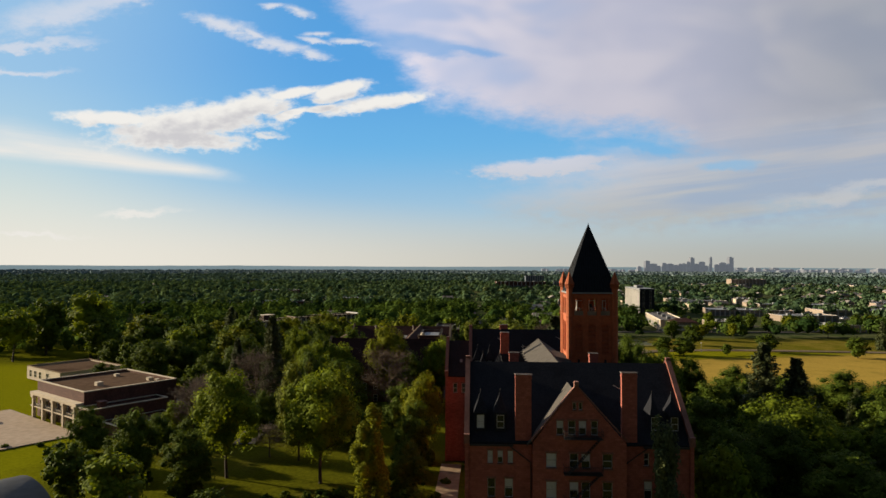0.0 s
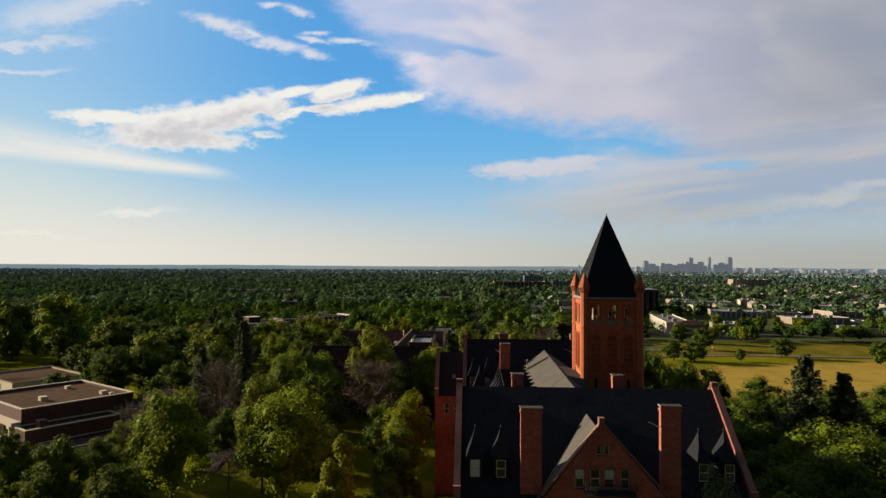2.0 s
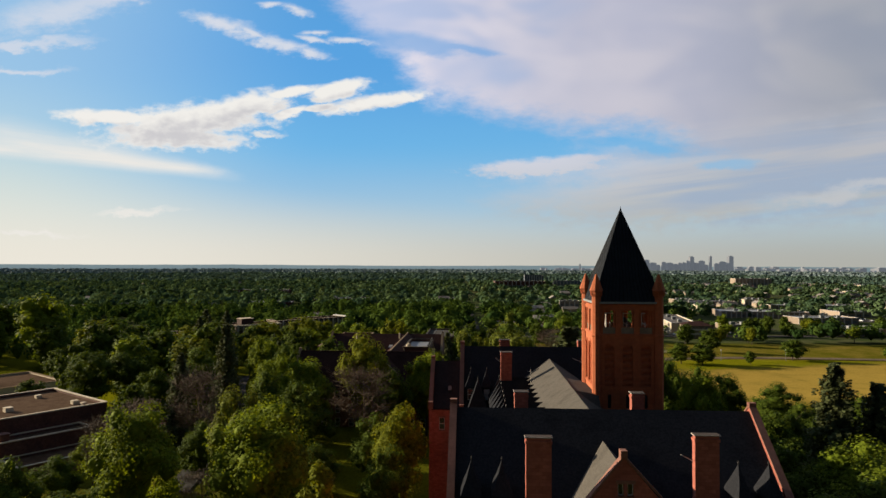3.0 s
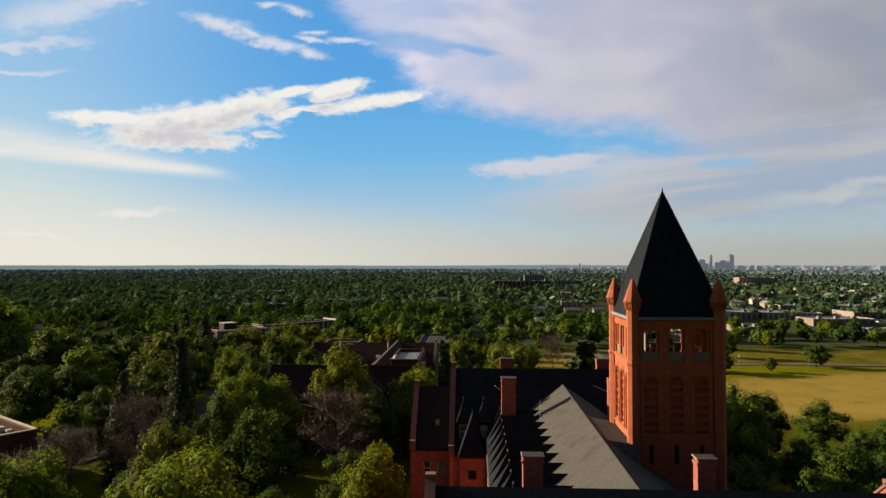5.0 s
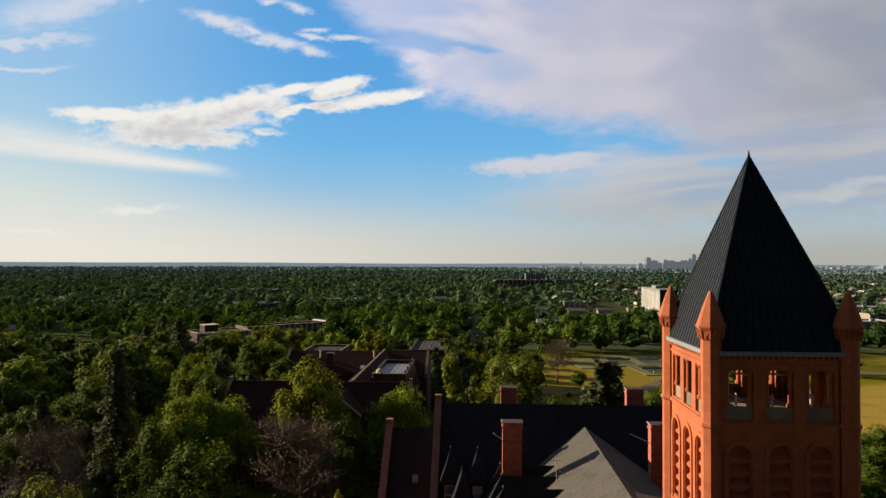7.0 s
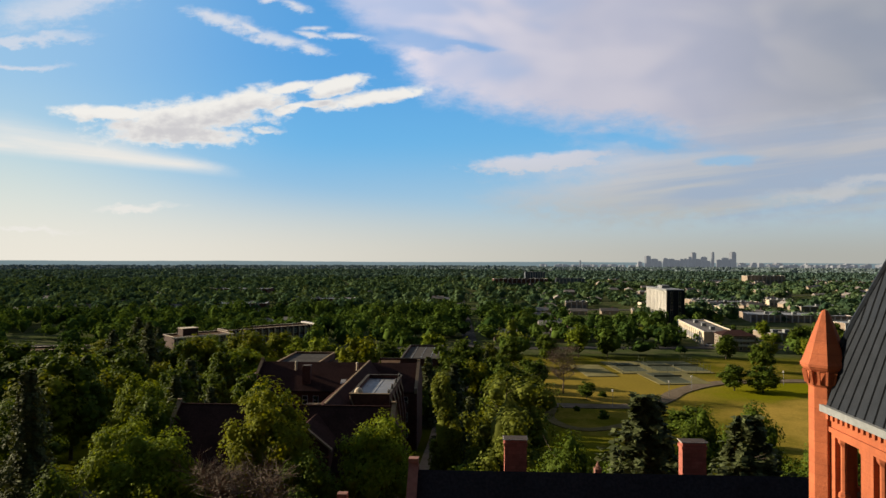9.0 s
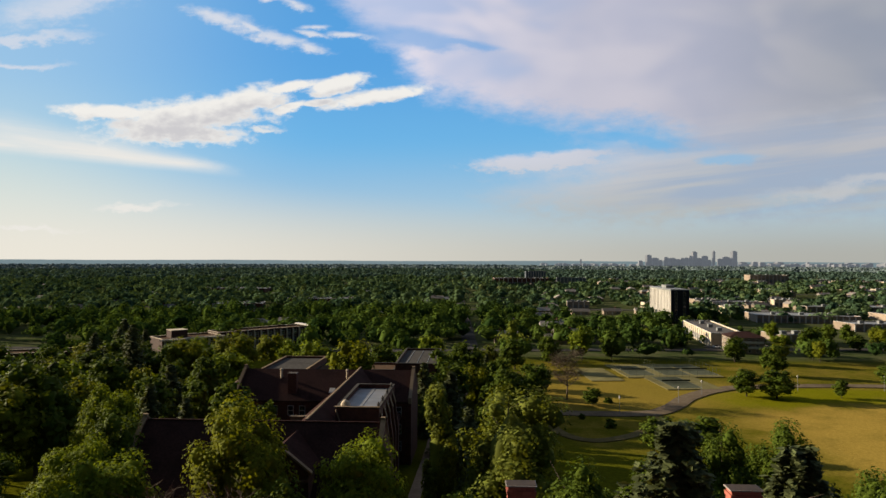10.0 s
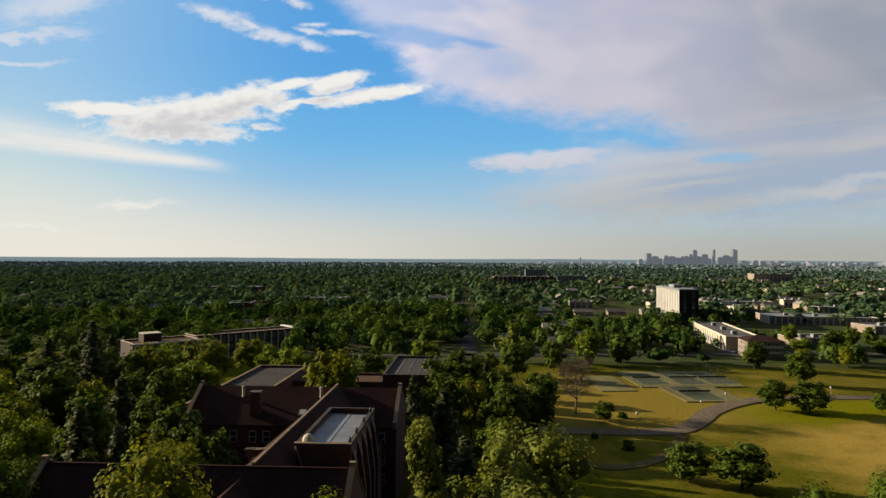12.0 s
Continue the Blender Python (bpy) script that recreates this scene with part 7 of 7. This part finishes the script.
# parked cars
car = thing("car", (0, 0, 0), 0, "parked car on an asphalt lot", "car", group="parked cars")
part("body", hull([(sx * 2.2, sy * 0.88, z) for sx in (-1, 1) for sy in (-1, 1) for z in (0.3, 0.75)] + [(sx * 2.05, sy * 0.8, 0.95) for sx in (-1, 1) for sy in (-1, 1)]), CARPAINT, car)
part("cabin", hull([(x, sy * 0.76, z) for sy in (-1, 1) for x, z in ((-1.7, 0.94), (1.0, 0.94), (-1.2, 1.45), (0.3, 1.45))]), GLASS, car)
for sx in (-1.35, 1.35):
    for sy in (-0.86, 0.86):
        bm = bmesh.new()
        beam(bm, (sx, sy - 0.1, 0.33), (sx, sy + 0.1, 0.33), 0.33, 10)
        part("wheel", bm, IRON, car)
random.seed(5)
lots = [(172, 500, 8, 12), (186, 500, 8, 12), (260, 520, 14, 12), (262, 508, 14, 12), (280, 570, 16, 10), (282, 584, 16, 10), (330, 560, 14, 9), (132, 455, 10, 6)]
first = True
for lx, ly, n, pitch in lots:
    lone("parking_lot", boxes((lx - 4, lx + n * 2.8 + 4, ly - 7, ly + 7, 0.05, 0.27)), ASPHALT, "grey asphalt parking lot", "parking lot", kind="structure")
    for i in range(n):
        if random.random() < 0.2:
            continue
        m = pose(lx + i * 2.8, ly, 0.27, 0, 0, 90 + random.uniform(-3, 3))
        if first:
            car.matrix_basis, first = m, False
        else:
            copy_thing(car, m)

# tennis courts behind a wire fence, a little askew to the college hall
ASKEW = pose(86, 372, 0, 0, 0, 6)


def askew(x, y, z=0.0):
    return ASKEW @ pose(x, y, z)


lone("court_apron", boxes((-20, 18, -4, 27, 0.1, 0.3)), PALE, "dry worn apron round the tennis courts", "court", kind="structure").matrix_world = ASKEW
lone("court_apron", boxes((-14, 6, -27, -4.1, 0.1, 0.3)), PALE, "dry worn apron round the front court", "court", kind="structure").matrix_world = ASKEW
lone("old_court", boxes((-36, -23.5, -10, 18, 0.1, 0.28)), PALE, "faded pale grey hard court", "court", kind="structure").matrix_world = ASKEW
for x, y in ((-17.5, 0.5), (-3.5, 0.5), (8, 0.5), (-10.5, -25)):
    c = thing("tennis_court", (0, 0, 0), 0, "faded dark green tennis court with worn white lines", "court", group="tennis courts")
    c.matrix_world = askew(x, y, 0.3)
    part("surface", boxes((0, 10, 0, 22, 0, 0.02)), COURT, c)
    part("line", boxes((0.0, 0.1, 0, 22, 0.02, 0.03), (9.9, 10, 0, 22, 0.02, 0.03), (0.1, 9.9, 0, 0.1, 0.02, 0.03), (0.1, 9.9, 21.9, 22, 0.02, 0.03)), LINE, c)
    part("net", boxes((-0.4, 10.4, 10.97, 11.01, 0.3, 0.95)), COURT, c)
fence = thing("court_fence", (0, 0, 0), 0, "tall wire fence round the tennis courts", "fence")
fence.matrix_world = askew(-19.5, -3.5, 0.3)
for i in range(13):
    for y in (0, 30):
        part("post", boxes((i * 3 - 0.03, i * 3 + 0.03, y - 0.03, y + 0.03, 0, 3.2)), COURT, fence)
for i in range(1, 10):
    for x in (0, 15, 36):
        part("post", boxes((x - 0.04, x + 0.04, i * 3 - 0.04, i * 3 + 0.04, 0, 3.2)), COURT, fence)
bm = bmesh.new()
for z in (0.1, 1.6, 3.15):
    for y in (0, 30):
        beam(bm, (0, y, z), (36, y, z), 0.015)
    for x in (0, 15, 36):
        beam(bm, (x, 0, z), (x, 30, z), 0.015)
part("rail", bm, COURT, fence)
# lamp posts along the park drive
post = thing("lamp_post", (0, 0, 0), 0, "slim pale park lamp post", "lamp post", group="park lamp posts")
part("pole", beam(bmesh.new(), (0, 0, 0), (0, 0, 4.6), 0.08, 8, 0.7), FASCIA, post)
part("lantern", lathe(bmesh.new(), [(0.12, 4.6), (0.28, 4.75), (0.3, 5.2), (0.08, 5.4)], 8), FRAME, post)
for i, (x, y) in enumerate([(72, 322), (83, 333), (98, 342), (120, 345), (50, 306), (-3, 345), (150, 346), (-48, 300), (-115, 233)]):
    m = pose(x, y, level(x, y) + 0.1)
    if i == 0:
        post.matrix_basis = m
    else:
        copy_thing(post, m)

# ---- skyline and horizon ----
random.seed(3)


def tower_block(x, w, h, y=4300, d=None):
    b = thing("skyscraper", (x, y, 0), random.choice((0, 0, 12)), "hazy grey downtown high-rise on the horizon", "skyscraper", group="downtown skyline")
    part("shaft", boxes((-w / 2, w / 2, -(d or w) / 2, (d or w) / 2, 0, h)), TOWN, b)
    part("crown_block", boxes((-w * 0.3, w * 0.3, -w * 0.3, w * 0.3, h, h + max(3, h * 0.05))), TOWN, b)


# places along the horizon, widths and heights of the downtown towers
for x, w, h in ((1061, 24, 38), (1111, 30, 74), (1153, 34, 56), (1186, 22, 42), (1220, 26, 61), (1258, 34, 56), (1294, 30, 48), (1320, 24, 56), (1345, 24, 58), (1373, 17, 69), (1396, 28, 95), (1424, 34, 56), (1461, 34, 69), (1486, 28, 44), (1518, 14, 99), (1556, 26, 52), (1590, 40, 64), (1642, 30, 99), (1615, 22, 50), (1440, 20, 50)):
    tower_block(x, w, h)
for i in range(150):
    x = random.uniform(1660, 3300) if i < 110 else random.uniform(420, 1080)
    h = random.uniform(15, 25) + (8 if i % 9 == 0 else 0)
    tower_block(x, random.uniform(12, 44), h if i < 110 else h * 0.85, random.uniform(4050, 4350))
tower_block(686, 9, 46, 4300)
tower_block(3290, 60, 34, 4300)
bm = bmesh.new()
for k, (y, h0, h1) in enumerate(((4480, 31, 5), (4650, 33, 6))):
    prev = None
    for i in range(101):
        x = -4300 + i * 86
        h = h0 + h1 * noise.noise((x * 0.0009, k * 5.0, 0)) + 3 * noise.noise((x * 0.006, k, 1))
        pair = (bm.verts.new((x, y, -2)), bm.verts.new((x, y, h)), bm.verts.new((x, y + 90, -2)))
        if prev:
            bm.faces.new((prev[0], pair[0], pair[1], prev[1]))
            bm.faces.new((prev[1], pair[1], pair[2], prev[2]))
        prev = pair
bmesh.ops.recalc_face_normals(bm, faces=bm.faces)
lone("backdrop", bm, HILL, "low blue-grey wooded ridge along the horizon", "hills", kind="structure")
